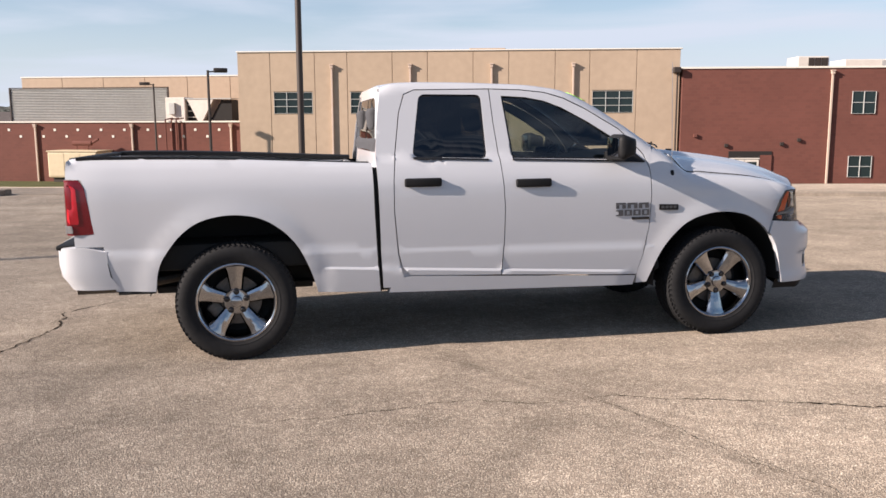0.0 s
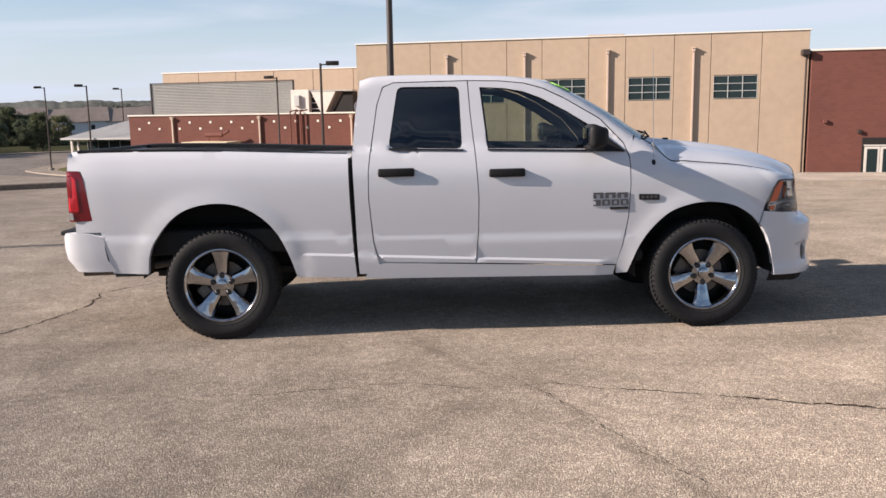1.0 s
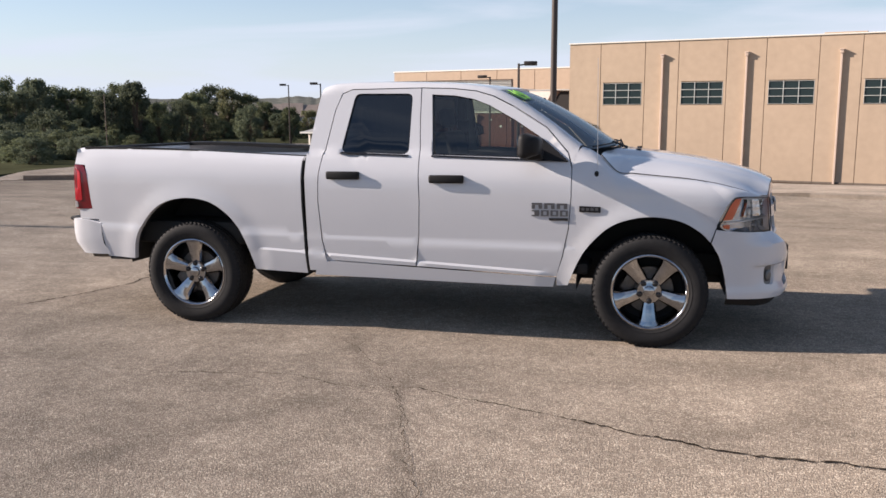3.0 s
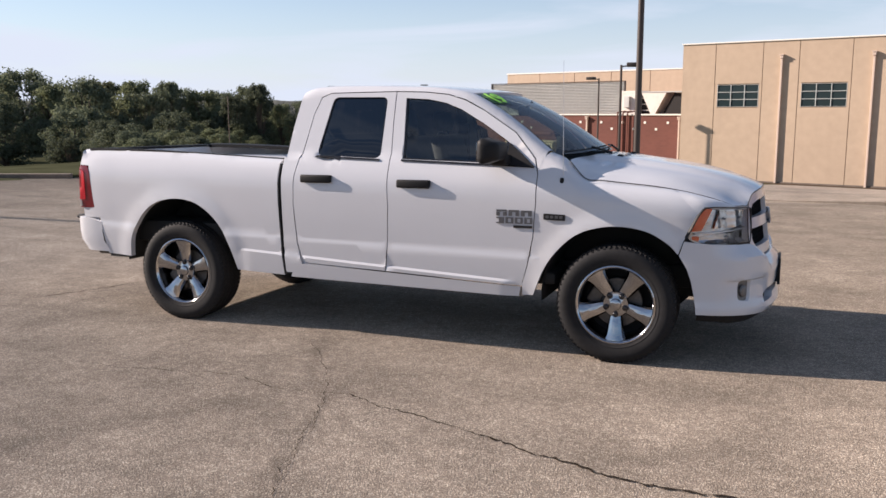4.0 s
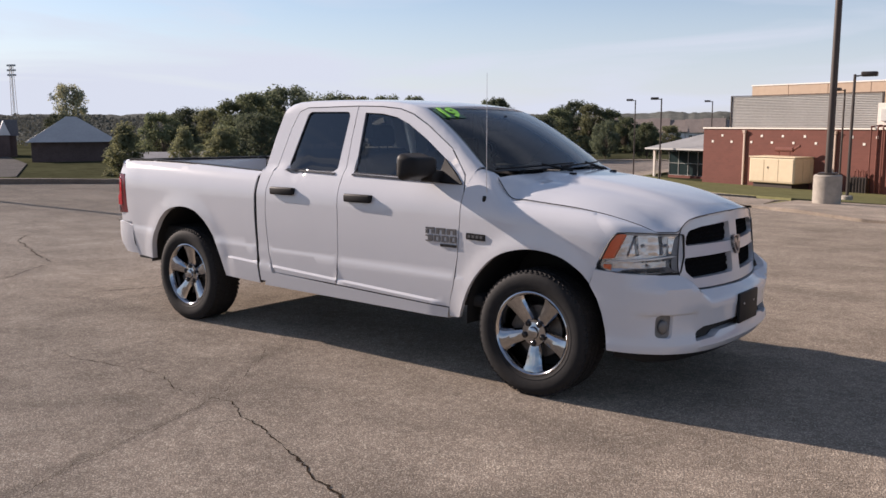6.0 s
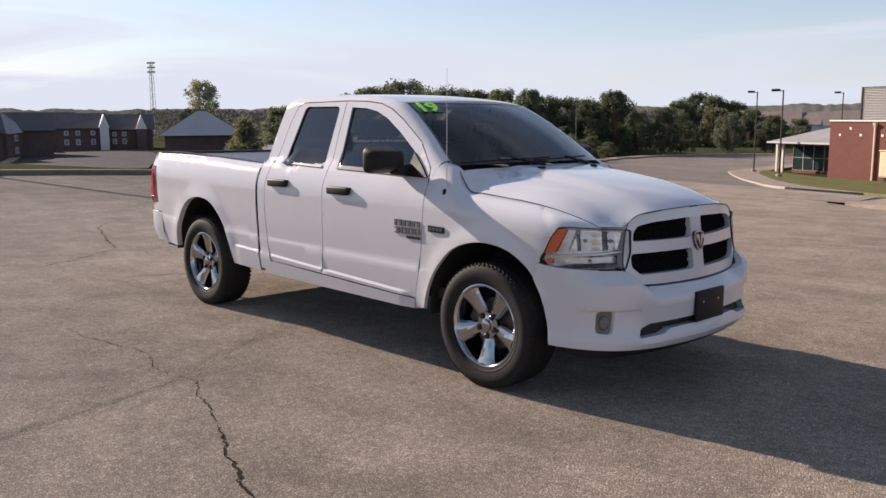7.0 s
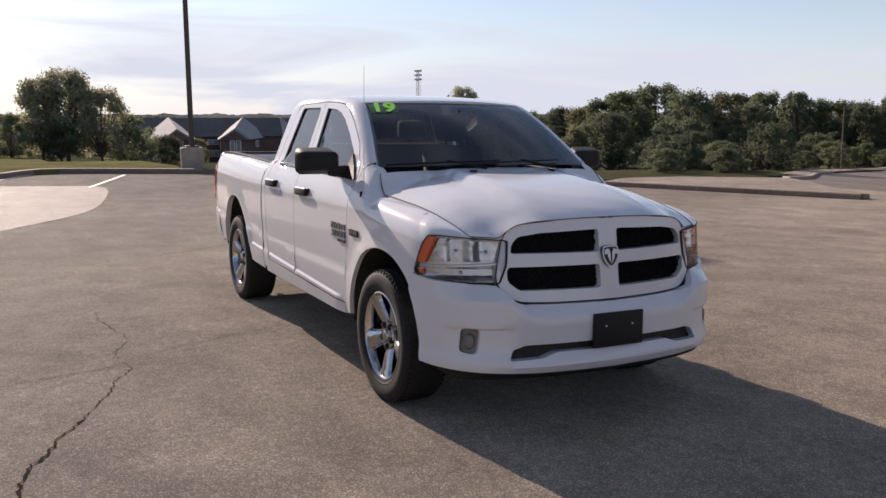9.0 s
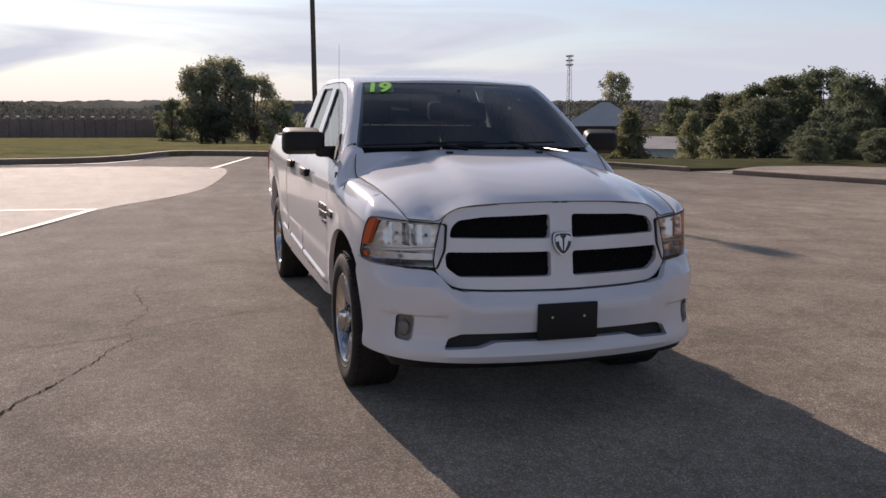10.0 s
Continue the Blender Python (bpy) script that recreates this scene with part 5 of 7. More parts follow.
def half_width(x, z):
    """Half the truck's width at a height: the tumbling glasshouse over the bellied lower body, with a crease, a flute over the sill and lipped wheel arches."""
    w = z + 0.018 * x
    base = half_low(w) if w < 1.36 else 0.897 - (w - 1.36) * 0.37
    base += plan_in(x) if z < 1.36 else 0
    if z < 0.8:
        c, f = crease_z(x), flute_z(x)
        base += 0.0034 * step_up(c + 0.0034, c - 0.0034, z) * (1 - step_up(1.24, 1.29, x))
        base += 0.014 * min(max((f + 0.015 - z) / 0.016, 0), 1) * (1 - step_up(0.98, 1.09, x)) * step_up(-1.19, -1.13, x)
    for ax, az, r in ((-AXLE, 0.46, 0.56), (AXLE, 0.41, 0.52)):
        d = math.hypot(x - ax, (z - az) * 1.0)
        if z > 0.3:
            base += 0.013 * (math.exp(-((d - r) / 0.060) ** 2) if d > r else 1)
    return base


def section(top, radius, reach=None):
    """A side surface whose upper edge rounds over into the top; top, radius and the rounding's reach inwards are functions of x."""
    reach = reach or radius

    def to_v(x, z):
        t, r = top(x), radius(x)
        s = (z - (t - r)) / r
        return z if s <= 0 else t - r + r * math.asin(s if s < (0.75 if r < 0.1 else 0.95) else 1.0)

    def fn(x, v):
        t, r = top(x), radius(x)
        a = (v - (t - r)) / r
        if a <= 0:
            return Vector((x, -half_width(x, v), v))
        a = min(a, math.pi / 2)
        z = t - r + r * math.sin(a)
        return Vector((x, -(half_width(x, min(z, t - r * 0.3)) - reach(x) * (1 - math.cos(a))), z))
    return to_v, fn


CREASES = [[(x, crease_z(x) + d) for x in (-2.7, -1.5, 0.0, 1.29)] for d in (0.0035, -0.0035)] + [[(x, flute_z(x) + d) for x in (-1.19, -0.5, 0.5, 1.09)] for d in (0.0152, 0.007, -0.0012)]


def both_sides(name, bm, mat, label="", parent=None):
    other = mirrored(bm)
    return part(name, bm, mat, parent or truck, label), part(name, other, mat, parent or truck, label)


def side_panel(name, outer, holes, top, radius, mat=None, step=0.05, label="", back=(0, 0.03, 0), reach=None, lines=()):
    to_v, fn = section(top, radius, reach)
    lay = lambda poly: [(x, to_v(x, z)) for x, z in resample(poly, 0.04)]
    return both_sides(name, sheet(lay(outer), [lay(h) for h in holes], fn, back, step, lines=lines), mat or WHITE, label)


flat_r = lambda x: 0.02
roof_z = curve_of((-0.80, -0.74, -0.68, -0.55, -0.30, 0.10, 0.45, 0.65, 0.85, 1.05, 1.30, 1.45), (1.80, 1.855, 1.880, 1.893, 1.895, 1.885, 1.862, 1.822, 1.722, 1.592, 1.405, 1.30))
roof_r = lambda x: 0.065
bed_z = curve_of((-2.90, -2.80, -2.70, -2.5, -0.8), (1.394, 1.398, 1.401, 1.399, 1.330))
bed_r = lambda x: 0.045
fender_z = curve_of((1.20, 1.30, 1.42, 1.48, 1.533, 1.66, 1.81, 2.00, 2.15, 2.35, 2.50), (1.44, 1.40, 1.335, 1.270, 1.224, 1.208, 1.193, 1.175, 1.157, 1.112, 1.06))
fender_r = curve_of((1.20, 1.30, 1.42, 1.533, 1.66, 1.82, 2.0, 2.15, 2.3, 2.5), (0.03, 0.06, 0.095, 0.105, 0.115, 0.130, 0.138, 0.136, 0.125, 0.10))
fender_rise = lambda x: 0.95 * fender_r(x)

REAR_ARCH = smooth_line([(-2.305, 0.505), (-2.285, 0.635), (-2.240, 0.740), (-2.125, 0.884), (-1.987, 0.973), (-1.798, 1.008), (-1.613, 0.983), (-1.468, 0.90), (-1.362, 0.786), (-1.294, 0.654), (-1.253, 0.54), (-1.228, 0.452)])
FRONT_ARCH = smooth_line([(1.20, 0.39), (1.278, 0.58), (1.364, 0.713), (1.505, 0.843), (1.667, 0.903), (1.829, 0.915), (1.992, 0.885), (2.120, 0.812), (2.188, 0.742)])

# bed sides, doors, cab frame, wings, sills
side_panel("bed_side", [(-2.56, 0.515), *REAR_ARCH, (-0.796, 0.435), (-0.814, 0.70), (-0.826, 1.0), (-0.831, 1.352), (-1.6, 1.379), (-2.5, 1.402), (-2.70, 1.401), (-2.80, 1.398), (-2.832, 1.380), (-2.838, 1.345), (-2.836, 1.268),
           (-2.735, 1.262), (-2.715, 1.20), (-2.672, 0.905), (-2.80, 0.90), (-2.80, 0.82), (-2.62, 0.82)], [], bed_z, bed_r, back=(0, 0.05, 0), lines=CREASES)
REAR_WINDOW = rounded([(-0.538, 1.368), (0.002, 1.347), (-0.003, 1.802), (-0.460, 1.808)], 0.045)
FRONT_WINDOW = [(0.187, 1.345), (1.175, 1.315), (0.98, 1.478), (0.79, 1.60), (0.60, 1.705), (0.47, 1.755), (0.33, 1.782), (0.148, 1.793)]
side_panel("rear_door", [(0.075, 0.518), (0.098, 0.75), (0.105, 1.0), (0.088, 1.345), (0.068, 1.60), (0.058, 1.840), (-0.49, 1.836), (-0.565, 1.805), (-0.61, 1.68), (-0.665, 1.34),
           (-0.682, 1.2), (-0.685, 1.0), (-0.66, 0.70), (-0.635, 0.60), (-0.58, 0.545)], [REAR_WINDOW], roof_z, roof_r, lines=CREASES)
side_panel("front_door", [(0.083, 0.517), (1.122, 0.468), (1.165, 0.62), (1.205, 0.82), (1.222, 1.05), (1.222, 1.25), (1.19, 1.355), (1.03, 1.535), (0.78, 1.69), (0.62, 1.77), (0.48, 1.812), (0.3, 1.832), (0.066, 1.840),
           (0.075, 1.60), (0.095, 1.345), (0.112, 1.0), (0.105, 0.75)], [FRONT_WINDOW], roof_z, roof_r, lines=CREASES)
side_panel("cab_frame", [(-0.775, 0.46), (-0.605, 0.46), (-0.646, 0.585), (-0.670, 0.70), (-0.692, 1.0), (-0.689, 1.2), (-0.672, 1.34), (-0.617, 1.68), (-0.571, 1.811), (-0.49, 1.843), (0.065, 1.847), (0.3, 1.839),
           (0.483, 1.819), (0.625, 1.777), (0.785, 1.697), (1.035, 1.542), (1.197, 1.362), (1.232, 1.25), (1.27, 1.40), (1.31, 1.398), (1.05, 1.592), (0.85, 1.722), (0.65, 1.822), (0.45, 1.862), (0.10, 1.885), (-0.30, 1.895),
           (-0.55, 1.893), (-0.68, 1.880), (-0.735, 1.855), (-0.775, 1.60), (-0.80, 1.34), (-0.790, 1.0), (-0.785, 0.70)], [], roof_z, roof_r, step=0.03)
side_panel("sill", [(-0.735, 0.425), (1.10, 0.388), (1.118, 0.460), (-0.575, 0.538), (-0.70, 0.52)], [], lambda x: 1.2, flat_r, back=(0, 0.12, -0.02))
side_panel("front_wing", [(1.125, 0.40), *FRONT_ARCH[1:], (2.222, 0.838), (2.31, 1.012), (2.235, 1.09), (2.15, 1.157), (2.00, 1.175), (1.81, 1.193), (1.66, 1.208), (1.533, 1.224), (1.48, 1.270), (1.42, 1.335),
           (1.30, 1.400), (1.25, 1.37), (1.229, 1.25), (1.229, 1.05), (1.212, 0.82), (1.172, 0.62), (1.127, 0.478)], [], fender_z, fender_rise, step=0.04, reach=fender_r, lines=CREASES[:2])

# body shell seen through the gaps round the doors
shell_v, shell_at = section(roof_z, roof_r)
shell_lay = lambda poly: [(x, shell_v(x, z)) for x, z in resample(poly, 0.06)]
wider = lambda poly, k: [(sum(p[0] for p in poly) / len(poly) * (1 - k) + x * k, sum(p[1] for p in poly) / len(poly) * (1 - k) + z * k) for x, z in poly]
both_sides("door_jamb", sheet(shell_lay([(-0.66, 0.53), (1.12, 0.49), (1.20, 0.82), (1.228, 1.0), (1.228, 1.25), (1.19, 1.36), (1.03, 1.54), (0.78, 1.695), (0.48, 1.815), (0.07, 1.842), (-0.50, 1.838), (-0.60, 1.75), (-0.69, 1.2), (-0.69, 0.95)]),
           [shell_lay(wider(REAR_WINDOW, 1.04)), shell_lay(wider(FRONT_WINDOW, 1.04))], lambda x, v: shell_at(x, v) + Vector((0, 0.026, 0)), (0, 0.01, 0), 0.06), WHITE)

# roof panel with a slight crown and ribs
def roof_edge(x):
    t = roof_z(x)
    return half_width(x, t - 0.065 * 0.3) - 0.065


def roof_fn(x, s):
    e = roof_edge(x)
    return Vector((x + max(0, (x - 0.4) / 0.25) * 0.12 * (1 - s * s), s * e, roof_z(x) + 0.022 * (1 - s * s)))


part("roof", sheet([(-0.745, -1), (0.65, -1), (0.65, 1), (-0.745, 1)], [], roof_fn, (0, 0, -0.02), 0.1), WHITE, truck)

# windscreen between the pillars, bowed forward in the middle
def shield_fn(s, t):
    x = 1.325 - t * 0.675
    e = roof_edge(x) + 0.012
    return Vector((x + (0.215 * (1 - t) + 0.115 * t) * (1 - s * s), s * e, roof_z(x) - 0.006 + 0.012 * (1 - s * s)))


windscreen = part("windscreen", sheet([(-1, 0), (1, 0), (1, 1), (-1, 1)], [], shield_fn, (0, 0, 0), 0.1), GLASS_SHIELD, truck, "tinted windscreen")
windscreen.visible_shadow = False
band = bmesh.new()
for a, b, c, d in ((-1, -0.955, 0, 1), (0.955, 1, 0, 1), (-0.955, 0.955, 0.955, 1), (-0.955, 0.955, 0.0, 0.05)):
    sheet([(a, c), (b, c), (b, d), (a, d)], [], lambda s, t: shield_fn(s, t) + Vector((-0.004, 0, -0.003)), (0, 0, 0), 0.12, band)
part("windscreen_edge", band, BLACK_PLASTIC, truck, "black ceramic band along the glass")

# bonnet with its raised middle
hood_mid = curve_of((1.30, 1.47, 1.70, 2.02, 2.30, 2.49, 2.60, 2.68, 2.73), (1.40, 1.385, 1.360, 1.318, 1.270, 1.225, 1.190, 1.155, 1.12))
hood_side = curve_of((1.30, 1.42, 1.48, 1.533, 1.66, 1.81, 2.00, 2.15, 2.30, 2.45, 2.52, 2.62), (1.398, 1.350, 1.285, 1.232, 1.214, 1.198, 1.180, 1.160, 1.132, 1.094, 1.07, 1.05))



def hood_z(x, y):
    k = abs(y)
    m, s = hood_mid(x), hood_side(x)
    bulge = 1 - step_up(0.36, 0.47, k)
    crown = 1 - (k / float(np.interp(x, [p[0] for p in HOOD_EDGE], [p[1] for p in HOOD_EDGE]))) ** 3.6
    return s + (m - s) * (0.80 * crown + 0.20 * bulge * crown ** 0.3 if crown > 0 else 0.0)


# the bonnet's front edge, over the grille and along the lamp: y, x, z
NOSE_Y, NOSE_X, NOSE_Z = (0, 0.20, 0.36, 0.48, 0.555, 0.605, 0.64, 0.70, 0.78), (2.676, 2.668, 2.647, 2.625, 2.611, 2.602, 2.592, 2.562, 2.520), (1.146, 1.143, 1.136, 1.126, 1.110, 1.082, 1.052, 1.052, 1.055)
nose_x, nose_z = curve_of(NOSE_Y, NOSE_X), curve_of(NOSE_Y, NOSE_Z)


def hood_fn(x, y):
    k = min(abs(y), 0.78)
    front = nose_x(k)
    w = max(0.0, 1 - max(front - x, 0) / 0.55) ** 2
    return Vector((x, y, hood_z(x, y) + (nose_z(k) - hood_z(front, k)) * w))


HOOD_EDGE = smooth_line([(1.425, 0.836), (1.475, 0.850), (1.540, 0.860), (1.66, 0.855), (1.82, 0.843), (2.0, 0.834), (2.15, 0.826), (2.30, 0.814), (2.42, 0.799), (2.515, 0.782)], 5)
HOOD_NOSE = [(2.515, 0.782)] + [(nose_x(0.77 - 0.0275 * i), 0.77 - 0.0275 * i) for i in range(29)]
HOOD_REAR = smooth_line([(1.54, 0.0), (1.535, 0.25), (1.52, 0.36), (1.465, 0.46), (1.445, 0.60), (1.43, 0.74), (1.425, 0.836)], 4)
half = HOOD_REAR[:-1] + HOOD_EDGE[:-1] + HOOD_NOSE
hood_poly = half[:-1] + [(x, -y) for x, y in half[::-1]][:-1]
hood = part("bonnet", sheet(hood_poly, [], hood_fn, (0, 0, -0.025), 0.045), WHITE, truck)
cowl = bmesh.new()
sheet([(1.22, -0.86), (1.50, -0.40), (1.58, 0), (1.50, 0.40), (1.22, 0.86), (1.36, 0.80), (1.46, 0.62), (1.56, 0.3), (1.60, 0), (1.56, -0.3), (1.46, -0.62), (1.36, -0.80)], [], lambda x, y: Vector((x, y, hood_mid(x) - 0.045)), (0, 0, -0.05), 0.08, cowl)
part("cowl", cowl, BLACK_PLASTIC, truck)
for y in (-0.3, 0.3):
    noz = bmesh.new()
    box(noz, 1.66, 1.70, y - 0.02, y + 0.02, hood_fn(1.68, y).z - 0.004, hood_fn(1.68, y).z + 0.012, 0.005)
    part("washer_nozzle", noz, BLACK_PLASTIC, truck)

# black tubes laid on the surface draw the shaded gap
for sgn in (-1, 1):
    pts = [hood_fn(x, sgn * (y + 0.004)) + Vector((0, 0, 0.0005)) for x, y in HOOD_EDGE + HOOD_NOSE[1:]]
    seam = bmesh.new()
    tube(seam, pts, 0.0028)
    part("bonnet_seam", seam, UNDER, truck, "dark gap round the bonnet")

# nose: the grille frame with four openings and black honeycomb behind
def nose_fn(lift):
    def fn(y, z):
        return Vector((2.735 - 0.105 * (y / 0.66) ** 2 - 0.13 * (z - 0.72) - 0.25 * max(0, z - 1.06) ** 1.5 + lift, y, z))
    return fn


def grow(poly, k):
    cx, cy = sum(p[0] for p in poly) / len(poly), sum(p[1] for p in poly) / len(poly)
    return [(cx + (x - cx) * k, cy + (y - cy) * k) for x, y in poly]


GRILLE_HALF = [(0, 0.694), (0.42, 0.698), (0.54, 0.704), (0.595, 0.722), (0.655, 0.782), (0.668, 0.835), (0.655, 0.92), (0.630, 1.03), (0.605, 1.074), (0.555, 1.103), (0.48, 1.120), (0.36, 1.130), (0.0, 1.140)]
GRILLE = rounded(GRILLE_HALF[:-1] + [(-y, z) for y, z in GRILLE_HALF[:0:-1]], 0.03)
UPPER_HOLE = rounded([(0.062, 0.956), (0.590, 0.962), (0.580, 1.015), (0.545, 1.052), (0.42, 1.070), (0.062, 1.082)], 0.02)
LOWER_HOLE = rounded([(0.062, 0.759), (0.545, 0.762), (0.610, 0.812), (0.612, 0.87), (0.600, 0.890), (0.062, 0.889)], 0.02)
holes = [*(UPPER_HOLE, LOWER_HOLE), *([(-y, z) for y, z in h[::-1]] for h in (UPPER_HOLE, LOWER_HOLE))]
grille = part("grille", sheet(GRILLE, holes, nose_fn(0.0), (-0.045, 0, 0), 0.035), WHITE, truck, "white grille frame with crosshair bars")
# black tube round the frame in place of the gap's shade
gseam = bmesh.new()
ring_pts = [nose_fn(-0.001)(y, z) for y, z in grow(GRILLE, 1.008)]
tube(gseam, ring_pts, 0.0030, closed=True)
part("grille_seam", gseam, UNDER, grille, "dark gap round the grille")
for hole in holes:
    net = bmesh.new()
    ys, zs = [p[0] for p in hole], [p[1] for p in hole]
    fn, cell = nose_fn(-0.03), 0.030
    for i in range(int((max(ys) - min(ys)) / cell) + 2):
        for j in range(int((max(zs) - min(zs)) / (cell * 0.866)) + 2):
            y, z = min(ys) + i * cell + (j % 2) * cell / 2, min(zs) + j * cell * 0.866
            if not inside((y, z), hole):
                continue
            ring = []
            for r in (cell * 0.577, cell * 0.44):
                ring.append([net.verts.new(fn(y + r * math.sin(a * math.pi / 3), z + r * math.cos(a * math.pi / 3)) + Vector((0 if r > cell * 0.5 else -0.012, 0, 0))) for a in range(6)])
            for a in range(6):
                net.faces.new((ring[0][a], ring[0][(a + 1) % 6], ring[1][(a + 1) % 6], ring[1][a]))
    part("honeycomb", net, GRILLE_BLACK, grille, "black honeycomb insert", smooth=False)
    part("insert_back", sheet(grow(hole, 1.1), [], nose_fn(-0.046), (0, 0, 0), 0.08), GRILLE_BLACK, grille)
SHIELD = smooth_line([(0, 0.868), (0.038, 0.898), (0.055, 0.94), (0.050, 0.980), (0.02, 0.988), (-0.02, 0.988), (-0.050, 0.980), (-0.055, 0.94), (-0.038, 0.898)], 4, True)
emblem = part("emblem", sheet(SHIELD, [], nose_fn(0.016), (-0.03, 0, 0), 0.02), GLOSS_BLACK, grille, "black and chrome shield emblem")
rim_e = bmesh.new()
sheet(SHIELD, [grow(SHIELD, 0.88)], nose_fn(0.022), (-0.03, 0, 0), 0.012, rim_e)
for s in (-1, 1):
    sheet([(0.004 * s, 0.89), (0.022 * s, 0.925), (0.026 * s, 0.945), (0.044 * s, 0.94), (0.046 * s, 0.965), (0.02 * s, 0.975), (0.006 * s, 0.955)], [], nose_fn(0.026), (-0.02, 0, 0), 0.012, rim_e)
part("shield_rim", rim_e, SILVER, emblem)

# front bumper: a plan line swept round the corners
BUMP_LINE = [(y, x) for y, x in smooth_line([(-0.995, 2.13), (-0.990, 2.22), (-0.975, 2.33), (-0.945, 2.44), (-0.885, 2.55), (-0.79, 2.645), (-0.65, 2.715), (-0.45, 2.765), (-0.22, 2.792), (0, 2.80)], 4)]
BUMP_LINE += [(-y, x) for y, x in BUMP_LINE[-2::-1]]
bump_s = [0.0]
for (a, b), (c, d) in zip(BUMP_LINE, BUMP_LINE[1:]):
    bump_s.append(bump_s[-1] + math.hypot(c - a, d - b))
MIDDLE = bump_s[-1] / 2
bump_y, bump_x = [p[0] for p in BUMP_LINE], [p[1] for p in BUMP_LINE]
bump_off = curve_of((0.28, 0.32, 0.345, 0.375, 0.400, 0.43, 0.50, 0.58, 0.62, 0.66, 0.86), (-0.045, -0.010, 0.012, 0.020, 0.013, -0.002, -0.002, 0.006, 0.012, 0.012, 0.008))


def along(s):
    """Plan point and outward normal at s metres from the truck's middle."""
    q = s + MIDDLE
    x, y = np.interp(q, bump_s, bump_x), np.interp(q, bump_s, bump_y)
    x1, y1, x0, y0 = (np.interp(min(max(q + e, 0), bump_s[-1]), bump_s, v) for e in (0.03, -0.03) for v in (bump_x, bump_y))
    t = Vector((x1 - x0, y1 - y0)).normalized()
    return x, y, t.y, -t.x


def at_y(y):
    """Arc length at which the bumper's line has this y."""
    return float(np.interp(y, bump_y, bump_s)) - MIDDLE


def bumper_fn(lift=0.0):
    def fn(s, z):
        x, y, nx, ny = along(s)
        k = abs(y)
        rim = 0.695 + 0.107 * step_up(0.48, 0.68, k)
        deep = 0.062 + 0.026 * step_up(0.0, 0.62, k) - 0.088 * step_up(0.80, 0.985, k)
        o = bump_off(z) * (1 - 0.6 * step_up(0.6, 0.95, k)) - deep * step_up(rim - 0.085, rim + 0.008, z) + lift
        o -= 0.013 * step_up(0.577, 0.567, z) * step_up(0.42, 0.54, z) * step_up(0.60, 0.66, k) * (1 - step_up(0.88, 0.95, k))
        return Vector((x + nx * o, y + ny * o, z))
    return fn


def at_x(x):
    """Arc length on the left flank at which the bumper's line has this x."""
    return float(np.interp(-x, [-v for v in bump_x[len(bump_x) // 2:]], bump_s[len(bump_s) // 2:])) - MIDDLE


half = [(0, 0.320), (at_y(0.48), 0.326), (at_y(0.80), 0.340), (at_y(0.93), 0.346), (at_x(2.312), 0.350), (at_x(2.308), 0.40), (at_x(2.296), 0.48), (at_x(2.276), 0.57), (at_x(2.248), 0.65), (at_x(2.196), 0.738), (at_x(2.225), 0.832),
        (at_y(0.965), 0.818), (at_y(0.86), 0.806), (at_y(0.71), 0.796), (at_y(0.665), 0.772), (at_y(0.605), 0.714), (at_y(0.545), 0.692), (at_y(0.42), 0.687), (0, 0.683)]
outer = half[:-1] + [(-s, z) for s, z in half[:0:-1]]
INTAKE = rounded([(-0.65, 0.402), (-0.46, 0.408), (-0.38, 0.434), (0.38, 0.434), (0.46, 0.408), (0.65, 0.402), (0.63, 0.458), (0.56, 0.482), (-0.56, 0.482), (-0.63, 0.458)], 0.015)
FOG = rounded([(at_y(-0.872), 0.442), (at_y(-0.795), 0.432), (at_y(-0.782), 0.572), (at_y(-0.868), 0.570)], 0.03)
bumper = part("front_bumper", sheet(outer, [INTAKE, FOG, [(-s, z) for s, z in FOG[::-1]]], bumper_fn(), (0, 0, 0), 0.03, turn_in=lambda q: Vector((-0.05 * (1 - step_up(0.82, 0.97, abs(q.y))), -math.copysign(0.05, q.y) * step_up(0.82, 0.97, abs(q.y)), 0)), lines=[[(k * at_y(0.58), z), (k * at_y(0.97), z)] for k in (-1, 1) for z in (0.579, 0.572, 0.566)]), WHITE, truck, "white painted front bumper")
slot = bmesh.new()
sheet(grow(INTAKE, 1.06), [], bumper_fn(-0.05), (0, 0, 0), 0.08, slot)
part("intake", slot, UNDER, bumper)
chin = bmesh.new()
sheet([(-0.98, 0.285), (0.98, 0.285), (0.98, 0.36), (-0.98, 0.36)], [], bumper_fn(-0.022), (-0.2, 0, 0), 0.06, chin)
part("air_dam", chin, BLACK_PLASTIC, bumper)
for s in (-1, 1):
    hollow = bmesh.new()
    sheet([(p[0] * -s if s > 0 else p[0], p[1]) for p in grow(FOG, 1.1)], [], bumper_fn(-0.016), (0, 0, 0), 0.03, hollow)
    pocket = part("fog_lamp", hollow, FOG_SILVER, bumper, "round fog lamp in a satin pocket")
    x, y, nx, ny = along(at_y(0.835 * s))
    m = Matrix.Translation((x - nx * 0.016, y - ny * 0.016, 0.500)) @ Vector((nx, ny, 0)).to_track_quat("Z", "Y").to_matrix().to_4x4()
    lens = bmesh.new()
    lathe(lens, ((0.001, 0.010), (0.016, 0.011), (0.028, 0.008), (0.033, 0.003), (0.034, 0.0)), 20, m @ Matrix.Diagonal((0.9, 1.25, 1, 1)))
    part("lens", lens, FOG_SILVER, pocket)
plate = bmesh.new()
box(plate, 2.802, 2.822, -0.168, 0.168, 0.440, 0.632, 0.006)
